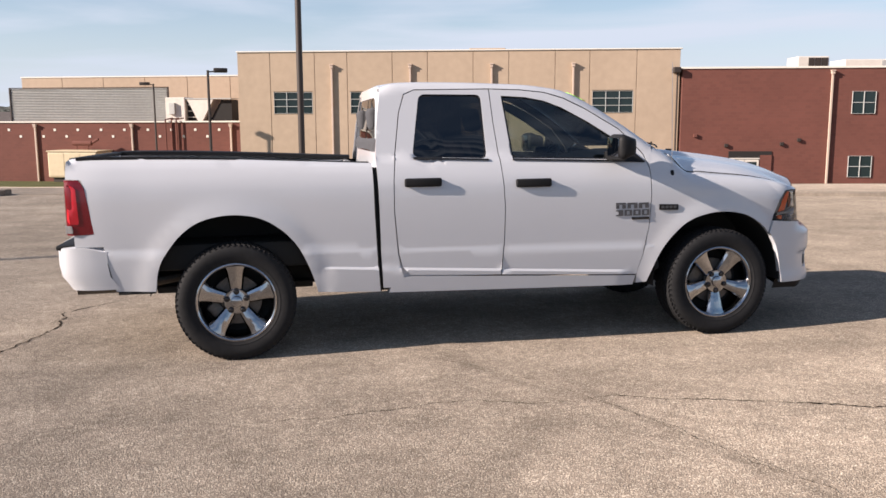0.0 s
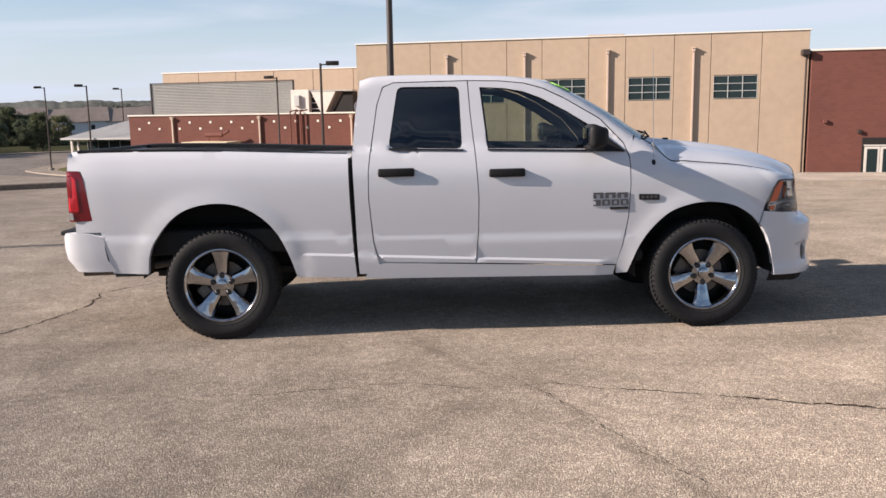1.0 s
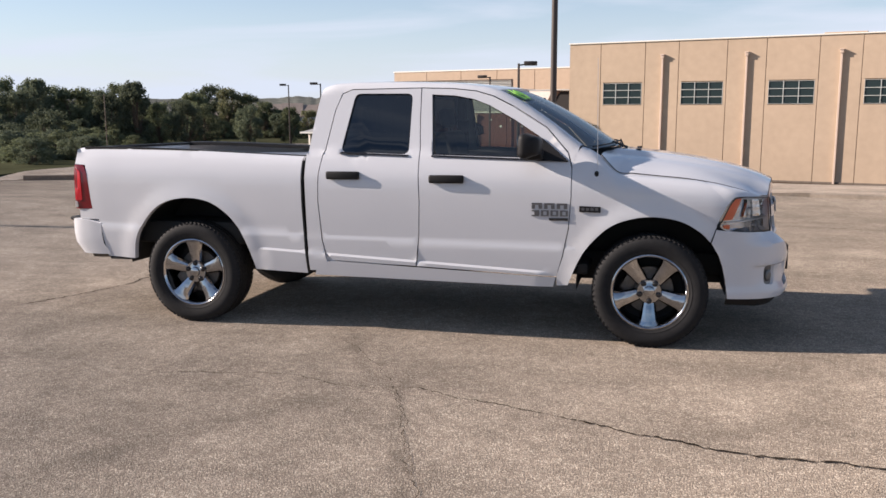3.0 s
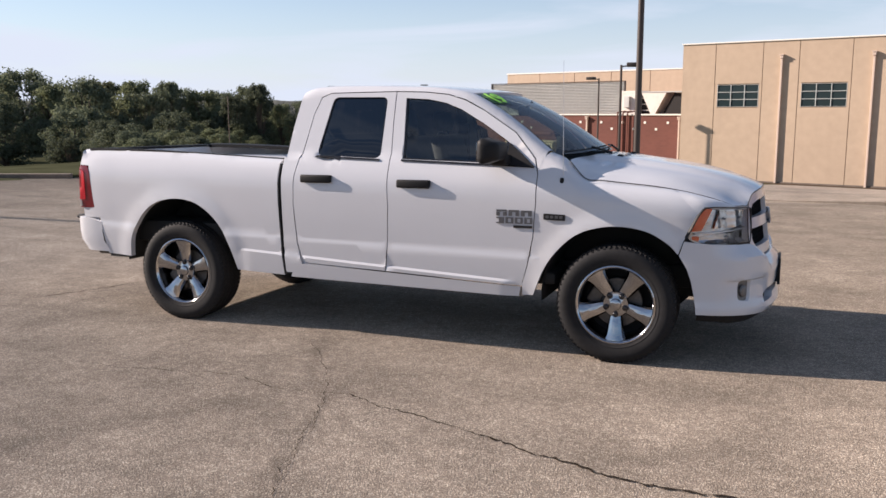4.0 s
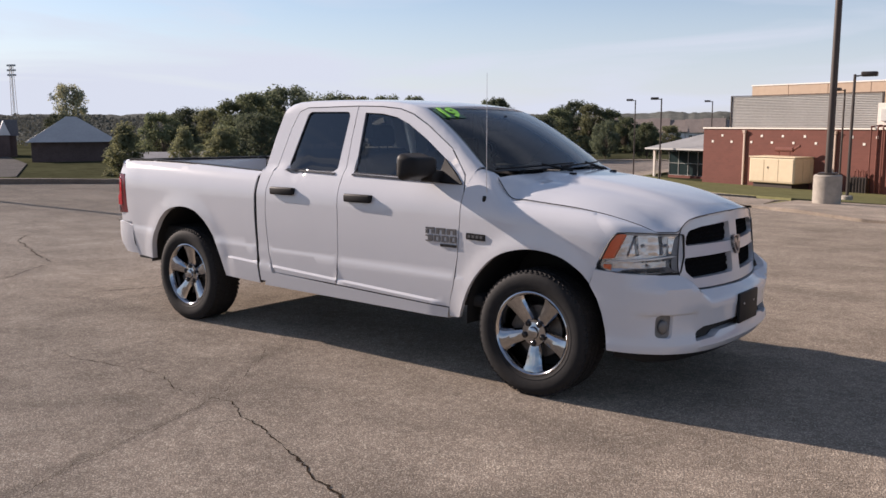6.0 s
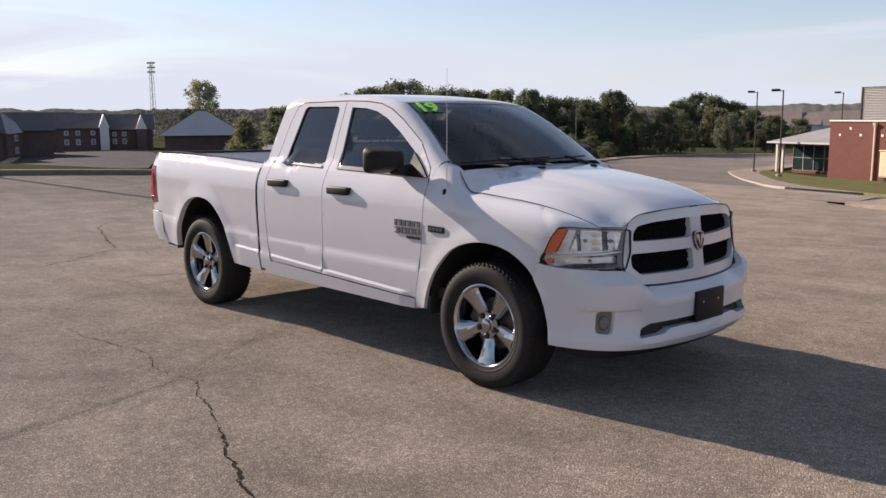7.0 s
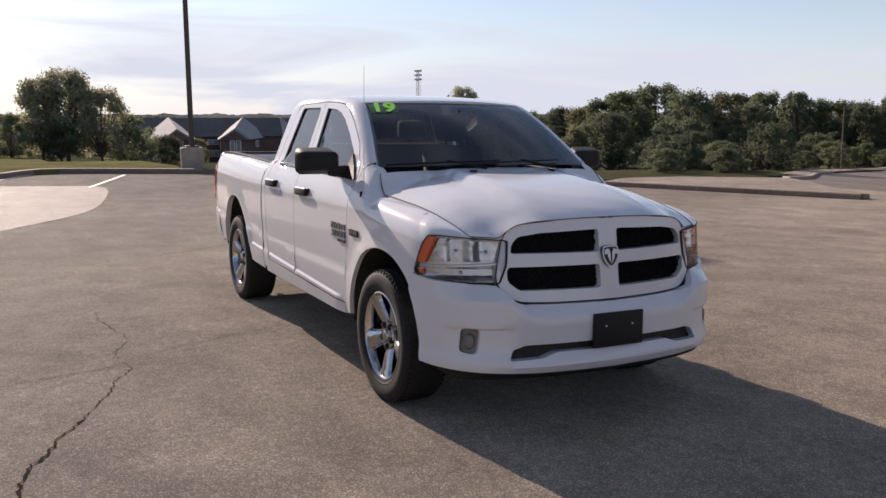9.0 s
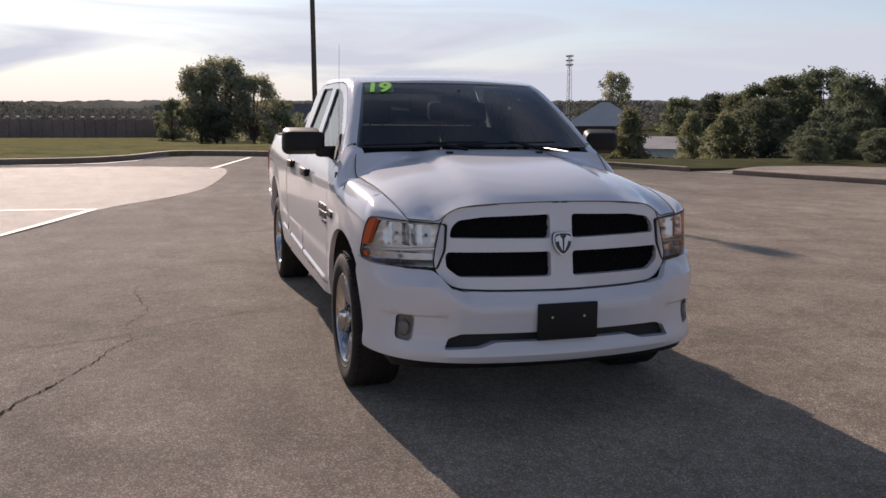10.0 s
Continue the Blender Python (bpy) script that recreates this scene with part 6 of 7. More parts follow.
box(plate, 2.780, 2.806, -0.10, 0.10, 0.45, 0.60, 0.004)
holder = part("plate_holder", plate, BLACK_PLASTIC, bumper, "empty black number plate holder")
for y in (-0.09, 0.09):
    bolt = bmesh.new()
    lathe(bolt, ((0.0005, 0.004), (0.006, 0.003), (0.007, 0)), 8, Matrix.Translation((2.822, y, 0.56)) @ pose(0, 0, 0, 0, 90, 0))
    part("bolt", bolt, SILVER, holder)

# headlamps: clear lens over bowls, amber corner
LAMP_LINE = smooth_line([(-0.985, 2.20), (-0.972, 2.30), (-0.935, 2.40), (-0.87, 2.485), (-0.78, 2.555), (-0.66, 2.612), (-0.60, 2.632)], 4)
lamp_s = [0.0]
for (a, b), (c, d) in zip(LAMP_LINE, LAMP_LINE[1:]):
    lamp_s.append(lamp_s[-1] + math.hypot(c - a, d - b))
LS = lamp_s[-1]


def lamp_fn(depth):
    def fn(s, z):
        x, y = np.interp(s, lamp_s, [p[1] for p in LAMP_LINE]), np.interp(s, lamp_s, [p[0] for p in LAMP_LINE])
        f = s / LS
        d = depth * (0.35 + 0.65 * min(1, f * 2))
        return Vector((x - d * (0.55 + 0.45 * f) - 0.10 * (z - 0.85), y + d * 0.55 * (1 - f), z))
    return fn


LAMP = rounded([(0.035, 0.850), (0.085, 0.818), (0.20, 0.806), (LS - 0.055, 0.800), (LS - 0.012, 0.90), (LS - 0.002, 1.035), (0.24, 1.060), (0.165, 1.052), (0.12, 1.0)], 0.018)
for side in (1, -1):
    flip = (lambda bm: bm) if side == 1 else mirrored
    lamp = part("headlamp", flip(sheet(LAMP, [grow(LAMP, 0.964)], lamp_fn(-0.004), (-0.03, 0.02, 0), 0.03)), BLACK_PLASTIC, truck, "clear headlamp with an amber corner")
    part("housing", flip(sheet(grow(LAMP, 0.985), [], lamp_fn(0.055), (0, 0, 0), 0.02)), LAMP_FACET, lamp, "silvery housing")
    shell = sheet(LAMP, [], lamp_fn(0.0), (0, 0, 0), 0.04)
    lens = part("lens", flip(shell), LENS_CLEAR, lamp)
    lens.visible_shadow = False
    if side == -1:
        lens.data.flip_normals()
    corner = sheet(rounded([(0.066, 0.896), (0.142, 0.905), (0.226, 1.047), (0.174, 1.047), (0.126, 0.998)], 0.008), [], lamp_fn(0.010), (0.0, 0.02, 0), 0.03)
    part("amber_corner", flip(corner), AMBER, lamp)
    low_amber = sheet(rounded([(0.085, 0.842), (0.125, 0.834), (0.13, 0.866), (0.080, 0.865)], 0.008), [], lamp_fn(0.030), (0, 0.01, 0), 0.03)
    part("corner_reflector", flip(low_amber), AMBER, lamp)
    # two hollow reflectors above, a long fluted trough below, each with its bulb
    cup = lambda s, z: lamp_fn(0.022 + 0.042 * max(0, 1 - ((s - 0.355) / 0.070) ** 2) + 0.036 * max(0, 1 - ((s - (LS - 0.100)) / 0.085) ** 2) + 0.0008 * math.sin(z * 140))(s, z)
    trough = lambda s, z: lamp_fn(0.018 + 0.042 * max(0, 1 - ((z - 0.858) / 0.046) ** 2) + 0.0018 * abs(math.sin(s * 34)))(s, z)
    part("reflector", flip(sheet(rounded([(0.235, 0.916), (LS - 0.030, 0.916), (LS - 0.022, 1.020), (0.30, 1.046)], 0.008), [], cup, (-0.015, 0.008, 0), 0.016)), LAMP_MIRROR, lamp)
    part("reflector", flip(sheet(rounded([(0.135, 0.828), (0.20, 0.816), (LS - 0.062, 0.812), (LS - 0.030, 0.896), (0.13, 0.872)], 0.008), [], trough, (-0.015, 0.008, 0), 0.014)), LAMP_MIRROR, lamp)
    for s0, z0, deep in ((0.350, 0.974, 0.055), (LS - 0.105, 0.968, 0.050), (0.37, 0.856, 0.050)):
        m = Matrix.Translation(lamp_fn(deep)(s0, z0)) @ Vector((0.86, -0.50, 0.03)).to_track_quat("Z", "Y").to_matrix().to_4x4()
        bulb = bmesh.new()
        lathe(bulb, ((0.012, -0.01), (0.010, 0.004), (0.007, 0.008), (0.008, 0.018), (0.006, 0.024), (0.001, 0.026)), 12, m)
        part("bulb", flip(bulb), LAMP_FACET, lamp)
    rib = sheet([(0.10, 0.878), (LS - 0.03, 0.903), (LS - 0.03, 0.912), (0.10, 0.887)], [], lamp_fn(0.02), (-0.03, 0.02, 0), 0.05)
    part("divider", flip(rib), SILVER, lamp)

# the strip of wing between bonnet edge and headlamp
def wing_nose(t, k):
    s = 0.135 + t * (LAMP_MEET - 0.135)
    low = lamp_fn(0.0)(s, 1.012 + 0.048 * step_up(0, 0.16, t) - 0.006 * t)
    i = t * (len(NOSE_SEAM) - 1)
    j = min(int(i), len(NOSE_SEAM) - 2)
    x, y = (NOSE_SEAM[j][c] + (NOSE_SEAM[j + 1][c] - NOSE_SEAM[j][c]) * (i - j) for c in (0, 1))
    high = hood_fn(x, -(y + 0.006))
    p = low.lerp(high, k)
    z = 1.012 + (fender_z(2.15) - 1.012) * k
    side = wing_at(2.31 - 0.16 * k, wing_v(2.31 - 0.16 * k, z))
    start = lamp_fn(0.0)(0.135, 1.012).lerp(hood_fn(NOSE_SEAM[0][0], -(NOSE_SEAM[0][1] + 0.006)), k)
    return p + (side - start) * (1 - t) ** 2 + Vector((0.25, -0.55, 0.8)).normalized() * 0.22 * k * (1 - k) * t * (1 - t)


wing_v, wing_at = section(fender_z, fender_rise, fender_r)
LAMP_MEET = float(np.interp(-0.785, [p[0] for p in LAMP_LINE], lamp_s))
NOSE_SEAM = [p for p in HOOD_EDGE if p[0] > 2.13]
both_sides("wing_nose", sheet([(0, 0.02), (1, 0.02), (1, 0.985), (0, 0.985)], [], wing_nose, (0, 0.01, -0.02), 0.08), WHITE)

# tail lamps, rear bumper, tailgate
def tail_fn(lift):
    def fn(s, z):
        k = max(0.0, s)
        return Vector((-2.845 + k, -(half_width(-2.75, z) - 0.018 * (k < 0.02) + lift), z)) if s >= 0 else Vector((-2.845 - lift, -(half_width(-2.75, z) - 0.018) - s, z))
    return fn


for side in (1, -1):
    flip = (lambda bm: bm) if side == 1 else mirrored
    tail = part("tail_lamp", flip(sheet(rounded([(-0.16, 0.90), (0.175, 0.905), (0.13, 1.20), (0.095, 1.262), (-0.16, 1.262)], 0.02), [], tail_fn(0.006), (0, 0.03, 0), 0.03)), RED_DARK, truck, "red tail lamp")
    part("red_stripe", flip(sheet(rounded([(0.01, 0.98), (0.085, 0.97), (0.075, 1.21), (0.02, 1.24)], 0.02), [], tail_fn(0.010), (0, 0.01, 0), 0.03)), RED_LENS, tail)
    part("reverse_lens", flip(sheet(rounded([(-0.10, 0.915), (0.045, 0.915), (0.040, 0.965), (-0.10, 0.965)], 0.008), [], tail_fn(0.011), (0, 0.01, 0), 0.03)), SILVER, tail, "clear reversing lens")
gate = bmesh.new()
box(gate, -2.83, -2.765, -0.80, 0.80, 0.83, 1.385, 0.02, segs=3)
part("tailgate", gate, WHITE, truck)
latch = bmesh.new()
box(latch, -2.845, -2.825, -0.13, 0.13, 1.22, 1.29, 0.008)
part("tailgate_handle", latch, BLACK_PLASTIC, truck)


REAR_BUMP = smooth_line([(-0.985, -2.60), (-0.985, -2.72), (-0.965, -2.84), (-0.90, -2.915), (-0.75, -2.945), (-0.4, -2.96), (0, -2.965)], 4)
REAR_BUMP += [(-y, x) for y, x in REAR_BUMP[-2::-1]]


def rear_bump_fn(i, z):
    y, x = np.interp(i, range(len(REAR_BUMP)), [p[0] for p in REAR_BUMP]), np.interp(i, range(len(REAR_BUMP)), [p[1] for p in REAR_BUMP])
    k = 0.075 * step_up(0.66, 0.50, z) if z < 0.66 else 0.0
    return Vector((x + k, y * (1 - k * 0.25), z))


rb = bmesh.new()
n_rb = len(REAR_BUMP) - 1
cols = [[rb.verts.new(rear_bump_fn(i, z - (0.03 * step_up(-2.75, -2.60, REAR_BUMP[i][1]) if z > 0.7 else 0))) for z in (0.53, 0.57, 0.62, 0.70, 0.78, 0.815)] for i in range(n_rb + 1)]
for c in cols:
    v = c[-1].co
    c.append(rb.verts.new((v.x + 0.10 if abs(v.y) < 0.93 else v.x, v.y * 0.93, 0.828)))
for a, b in zip(cols, cols[1:]):
    for j in range(len(a) - 1):
        rb.faces.new((a[j], b[j], b[j + 1], a[j + 1]))
rear_bumper = part("rear_bumper", rb, WHITE, truck, "white painted rear bumper", angle=50)
pad = bmesh.new()
box(pad, -2.93, -2.74, -0.93, 0.93, 0.80, 0.832, 0.012)
part("step_pad", pad, BLACK_PLASTIC, rear_bumper)
under_b = bmesh.new()
box(under_b, -2.84, -2.60, -0.86, 0.86, 0.52, 0.80, 0.02)
part("bumper_beam", under_b, UNDER, rear_bumper)

# bed: floor, inner walls, black rail caps
bed_floor = part("bed_floor", box(bmesh.new(), -2.77, -0.86, -0.44, 0.44, 0.80, 0.86), WHITE, truck, "white ribbed bed floor")
part("bed_front", box(bmesh.new(), -0.90, -0.86, -0.80, 0.80, 0.82, 1.30, 0.01), WHITE, truck)
for s in (-1, 1):
    part("bed_inner_wall", box(bmesh.new(), -2.77, -0.86, s * 0.83 - 0.02, s * 0.83 + 0.02, 1.066, 1.30, 0.008), WHITE, truck)
    part("wheel_house", box(bmesh.new(), -2.40, -1.17, min(s * 0.81, s * 0.45), max(s * 0.81, s * 0.45), 1.062, 1.10, 0.01), WHITE, truck)
    for x0, x1 in ((-2.77, -2.405), (-1.165, -0.86)):
        part("floor_side", box(bmesh.new(), x0, x1, min(s * 0.81, s * 0.44), max(s * 0.81, s * 0.44), 0.80, 0.86), WHITE, bed_floor)
for i in range(5):
    part("floor_rib", box(bmesh.new(), -2.76, -0.92, -0.34 + i * 0.17 - 0.04, -0.34 + i * 0.17 + 0.04, 0.858, 0.872, 0.004), WHITE, bed_floor)
for s in (-1, 1):
    cap = bmesh.new()
    sheet([(-2.775, -0.065), (-0.845, -0.065), (-0.845, 0.030), (-2.775, 0.030)], [], lambda x, d: Vector((x, s * (0.852 + d), bed_z(x) + 0.009 - 2.2 * d * d)), (0, 0, -0.03), 0.06, cap)
    part("rail_cap", cap, BLACK_PLASTIC, truck, "black plastic bed rail cap")
gcap = bmesh.new()
box(gcap, -2.835, -2.755, -0.80, 0.80, 1.380, 1.402, 0.008)
part("gate_cap", gcap, BLACK_PLASTIC, truck)
for y in (-0.72, 0.72):
    cleat = bmesh.new()
    box(cleat, -0.95, -0.88, y - 0.03, y + 0.03, 1.20, 1.27, 0.008)
    part("cargo_cleat", cleat, STEEL, truck)
# black box and sheets: the deep gap's shade put into colour
gap = bmesh.new()
box(gap, -0.855, -0.800, -0.93, 0.93, 0.46, 1.28)
part("cab_gap", gap, UNDER, truck)
both_sides("gap_filler", sheet(shell_lay([(-0.855, 0.47), (-0.775, 0.47), (-0.775, 1.30), (-0.855, 1.30)]), [], lambda x, v: shell_at(x, v) + Vector((0, 0.048, 0)), (0, 0.02, 0), 0.04), UNDER)

# black strip added over the white bed edge, standing for the gap's shade
shade_strip = bmesh.new()
rows = [[shade_strip.verts.new((x + dx, -half_width(x, z) + dy, z)) for dx, dy in ((0.003, 0.004), (0.014, 0.010), (0.014, 0.060))] for x, z in ((-0.800, 0.437), (-0.811, 0.58), (-0.819, 0.70), (-0.8265, 0.85), (-0.832, 1.0), (-0.8355, 1.15), (-0.838, 1.30))]
for a, b in zip(rows, rows[1:]):
    for k in range(2):
        shade_strip.faces.new((a[k], b[k], b[k + 1], a[k + 1]))
both_sides("gap_shade", shade_strip, UNDER, "black strip for the shade between cab and bed")

# cab back wall with the rear window
def back_fn(y, z):
    k = (z - 1.34) / 0.5
    return Vector((-0.795 + 0.035 * k + 0.02 * (abs(y) / 0.8) ** 4, y * (1 - 0.22 * max(0, k) * 1.0), z))


BACK_HOLE = rounded([(-0.70, 1.40), (0.70, 1.40), (0.70, 1.79), (-0.70, 1.79)], 0.06)
part("cab_back", sheet([(-0.88, 1.28), (0.88, 1.28), (0.86, 1.84), (0.80, 1.868), (-0.80, 1.868), (-0.86, 1.84)], [BACK_HOLE], back_fn, (0.03, 0, 0), 0.08), WHITE, truck)
rear_glass = part("rear_window", sheet(grow(BACK_HOLE, 1.03), [], lambda y, z: back_fn(y, z) + Vector((0.008, 0, 0)), (0, 0, 0), 0.1), GLASS_DARK, truck, "dark tinted rear window")
rear_glass.visible_shadow = False

# side glass, weather strips, pillars in black
_, glass_at = section(roof_z, roof_r)
for poly, mat, name in ((REAR_WINDOW, GLASS_DARK, "rear_side_window"), (FRONT_WINDOW, GLASS_CLEAR, "front_side_window")):
    for ob in both_sides(name, sheet(grow(poly, 1.03), [], lambda x, z: glass_at(x, z) + Vector((0, 0.016, 0)), (0, 0, 0), 0.1), mat):
        ob.visible_shadow = False
    both_sides("window_seal", sheet(grow(poly, 1.012), [grow(poly, 0.965)], lambda x, z: glass_at(x, z) + Vector((0, 0.008, 0)), (0, 0.012, 0), 0.04), GLOSS_BLACK)
for x0, x1, z0, z1 in ((-0.535, 0.008, 1.3665, 1.3455), (0.186, 1.19, 1.344, 1.309)):
    belt = sheet([(x0, z0 - 0.013), (x1, z1 - 0.013), (x1, z1), (x0, z0)], [], lambda x, z: Vector((x, -half_width(x, z) - 0.010, z)), (0, 0.020, 0), 0.025)
    both_sides("belt_strip", belt, GLOSS_BLACK)

# door handles
for x0, z0 in ((-0.615, 1.193), (0.185, 1.170)):
    h = bmesh.new()
    y0 = -half_width(x0 + 0.13, z0)
    box(h, x0, x0 + 0.262, y0 - 0.034, y0 - 0.012, z0 - 0.029, z0 + 0.031, 0.013, segs=3)
    box(h, x0 + 0.005, x0 + 0.05, y0 - 0.024, y0 + 0.02, z0 - 0.025, z0 + 0.027, 0.008)
    box(h, x0 + 0.212, x0 + 0.257, y0 - 0.03, y0 + 0.02, z0 - 0.025, z0 + 0.027, 0.008)
    both_sides("door_handle", h, BLACK_PLASTIC, "black plastic door handle")
# mirrors
for side in (1, -1):
    flip = (lambda bm: bm) if side == 1 else mirrored
    head = bmesh.new()
    box(head, 0.87, 1.02, -1.245, -0.985, 1.325, 1.505, 0.045, segs=4)
    for v in head.verts:
        if v.co.x > 0.95:
            v.co.y += (v.co.x - 0.95) * 0.5
            v.co.z += (1.415 - v.co.z) * 0.25
    mirror = part("door_mirror", flip(head), BLACK_PLASTIC, truck, "black folding door mirror")
    arm = bmesh.new()
    box(arm, 0.90, 1.02, -1.02, -0.86, 1.31, 1.385, 0.02, segs=3)
    sheet([(0.975, 1.318), (1.20, 1.30), (1.135, 1.355), (1.0, 1.465)], [], lambda x, z: glass_at(x, z) + Vector((0, -0.014, 0)), (0, 0.05, 0), 0.05, arm)
    part("mirror_arm", flip(arm), BLACK_PLASTIC, mirror)
    pane = bmesh.new()
    box(pane, 0.867, 0.874, -1.218, -1.012, 1.350, 1.482, 0.003)
    part("mirror_pane", flip(pane), MIRROR_GLASS, mirror, "dark mirror glass")

# aerial on the wing, wipers, badges
aer = bmesh.new()
rod(aer, (1.405, -0.945, 1.235), (1.395, -0.935, 2.02), 0.0026, 0.0014, 6)
aerial = part("aerial", aer, SILVER, truck, "thin whip aerial")
base = bmesh.new()
lathe(base, ((0.002, 0.055), (0.012, 0.05), (0.02, 0.02), (0.025, -0.02), (0.018, -0.055), (0.002, -0.065)), 12, Matrix.Translation((1.40, -0.955, 1.18)) @ pose(0, 0, 0, 8, 0, 0) @ Matrix.Diagonal((1, 0.7, 1, 1)))
part("aerial_base", base, BLACK_PLASTIC, aerial)
for s0, s1 in ((-0.93, -0.02), (-0.25, 0.62)):
    wip = bmesh.new()
    a = [shield_fn(s0 + (s1 - s0) * i / 8, 0.012 + 0.035 * i / 8) + Vector((0.014, 0, 0.012)) for i in range(9)]
    tube(wip, a, 0.006)
    wiper = part("wiper", wip, BLACK_PLASTIC, truck)
    wip = bmesh.new()
    rod(wip, shield_fn((s0 + s1) / 2 + 0.3, -0.03) + Vector((0.03, 0, 0.0)), a[4] + Vector((0.004, 0, 0.012)), 0.010, 0.007, 6)
    part("wiper_arm", wip, BLACK_PLASTIC, wiper)


def badge_bars(rows, mat, name):
    """Raised bars standing for lettering on the door: (x0, x1, z0, z1)."""
    for x0, x1, z0, z1 in rows:
        bm = bmesh.new()
        sheet([(x0, z0), (x1, z0), (x1, z1), (x0, z1)], [], lambda x, z: glass_at(x, z) + Vector((0, -0.007, 0)), (0, 0.008, 0), 0.05, bm)
        both_sides(name, bm, mat)


for i in range(3):
    x = 0.945 + i * 0.09
    letter = [(x, x + 0.075, 0.993 - 0.0015 * i, 1.006 - 0.0015 * i), (x, x + 0.024, 0.963, 0.99), (x + 0.05, x + 0.075, 0.963, 0.99)]
    badge_bars(letter, BADGE, "badge_bar")
for i in range(4):
    x = 0.945 + i * 0.068
    badge_bars([(x, x + 0.055, 0.945, 0.953), (x + (0.02 if i == 0 else 0), x + (0.04 if i == 0 else 0.016), 0.918, 0.945), (x + 0.04, x + 0.056, 0.918, 0.945), (x, x + 0.055, 0.910, 0.918)], BADGE, "badge_bar")
badge_bars([(1.07, 1.205, 0.880, 0.898)], GLOSS_BLACK, "trim_badge")
eng = sheet(rounded([(1.285, 0.945), (1.435, 0.940), (1.435, 0.982), (1.285, 0.987)], 0.006), [], lambda x, z: wing_at(x, z) + Vector((0, -0.009, 0)), (0, 0.012, 0), 0.05)
both_sides("engine_badge", eng, BLACK_PLASTIC)
eng = bmesh.new()
for i in range(4):
    sheet([(1.30 + i * 0.032, 0.955), (1.322 + i * 0.032, 0.955), (1.322 + i * 0.032, 0.974), (1.30 + i * 0.032, 0.974)], [], lambda x, z: wing_at(x, z) + Vector((0, -0.011, 0)), (0, 0.003, 0), 0.05, eng)
both_sides("badge_bars", eng, BADGE)

# year sticker on the top corner of the windscreen
def on_shield(s, t, off):
    p, a, b = shield_fn(s, t), shield_fn(s + 0.01, t), shield_fn(s, t + 0.01)
    n = (a - p).cross(b - p).normalized()
    return p + n * off


stick = bmesh.new()
sheet(rounded([(-0.935, 0.765), (-0.655, 0.765), (-0.655, 0.955), (-0.935, 0.955)], 0.02), [], lambda s, t: on_shield(s, t, 0.003), (0, 0, 0), 0.05, stick)
sticker = part("year_sticker", stick, DARK_GREEN, windscreen, "green year sticker reading 19")
digits = bpy.data.curves.new("digits", "FONT")
digits.body, digits.size, digits.align_x, digits.align_y, digits.extrude, digits.offset = "19", 0.185, "CENTER", "CENTER", 0.001, 0.007
c, cx, cy = shield_fn(-0.795, 0.858), shield_fn(-0.735, 0.858), shield_fn(-0.795, 0.905)
ux = (cx - c).normalized()
uz = ux.cross(cy - c).normalized()
uy = uz.cross(ux)
mm = Matrix((ux, uy, uz)).transposed().to_4x4()
mm.translation = c + uz * 0.008
tmp = bpy.data.objects.new("digits", digits)
scene.collection.objects.link(tmp)
me = bpy.data.meshes.new_from_object(tmp.evaluated_get(bpy.context.evaluated_depsgraph_get()))
bpy.data.objects.remove(tmp)
me.transform(mm @ Matrix.Diagonal((0.95, 1.15, 1, 1)))
me.materials.clear()
me.materials.append(GREEN_INK)
num = new("sticker_number", me)
num.parent = sticker

# wheels
def tyre_mesh():
    bm = bmesh.new()
    half_prof = [(0.252, 0.100), (0.262, 0.121), (0.284, 0.132), (0.312, 0.140), (0.345, 0.1435), (0.372, 0.139), (0.391, 0.126), (0.400, 0.110), (0.404, 0.09)]
    prof = [(r, -h) for r, h in half_prof] + half_prof[::-1]
    lathe(bm, prof, 72)
    for k in range(72):
        a = k * math.tau / 72
        m = Matrix.Rotation(a, 4, "Z") @ Matrix.Translation((0.4046, 0, 0))
        for i, z in enumerate((-0.107, -0.052, 0.0, 0.052, 0.107)):
            w = (0.0135, 0.0145, 0.015, 0.0145, 0.0135)[i]
            box(bm, -0.006 - (0.014 if i in (0, 4) else 0), 0.003 - (0.005 if i in (0, 4) else 0), -w, w, z - 0.021, z + 0.021, m=m @ Matrix.Rotation(0.35 if i % 2 else -0.35, 4, "X"))
    for k in range(60):
        m = Matrix.Rotation(k * math.tau / 60, 4, "Z")
        for s in (-1, 1):
            box(bm, 0.372, 0.394, -0.006, 0.006, s * 0.128 - 0.012, s * 0.128 + 0.003 * s, m=m)
    lathe(bm, ((0.288, 0.1330), (0.292, 0.1368), (0.297, 0.1375)), 48)
    return bm


def rim_mesh():
    """The chrome barrel, lip and five spokes; the face looks along +z."""
    bm = bmesh.new()
    lathe(bm, ((0.268, 0.098), (0.2735, 0.116), (0.2715, 0.127), (0.264, 0.130), (0.256, 0.125), (0.249, 0.112), (0.243, 0.090), (0.238, 0.05), (0.232, -0.08), (0.250, -0.12)), 64)
    return bm


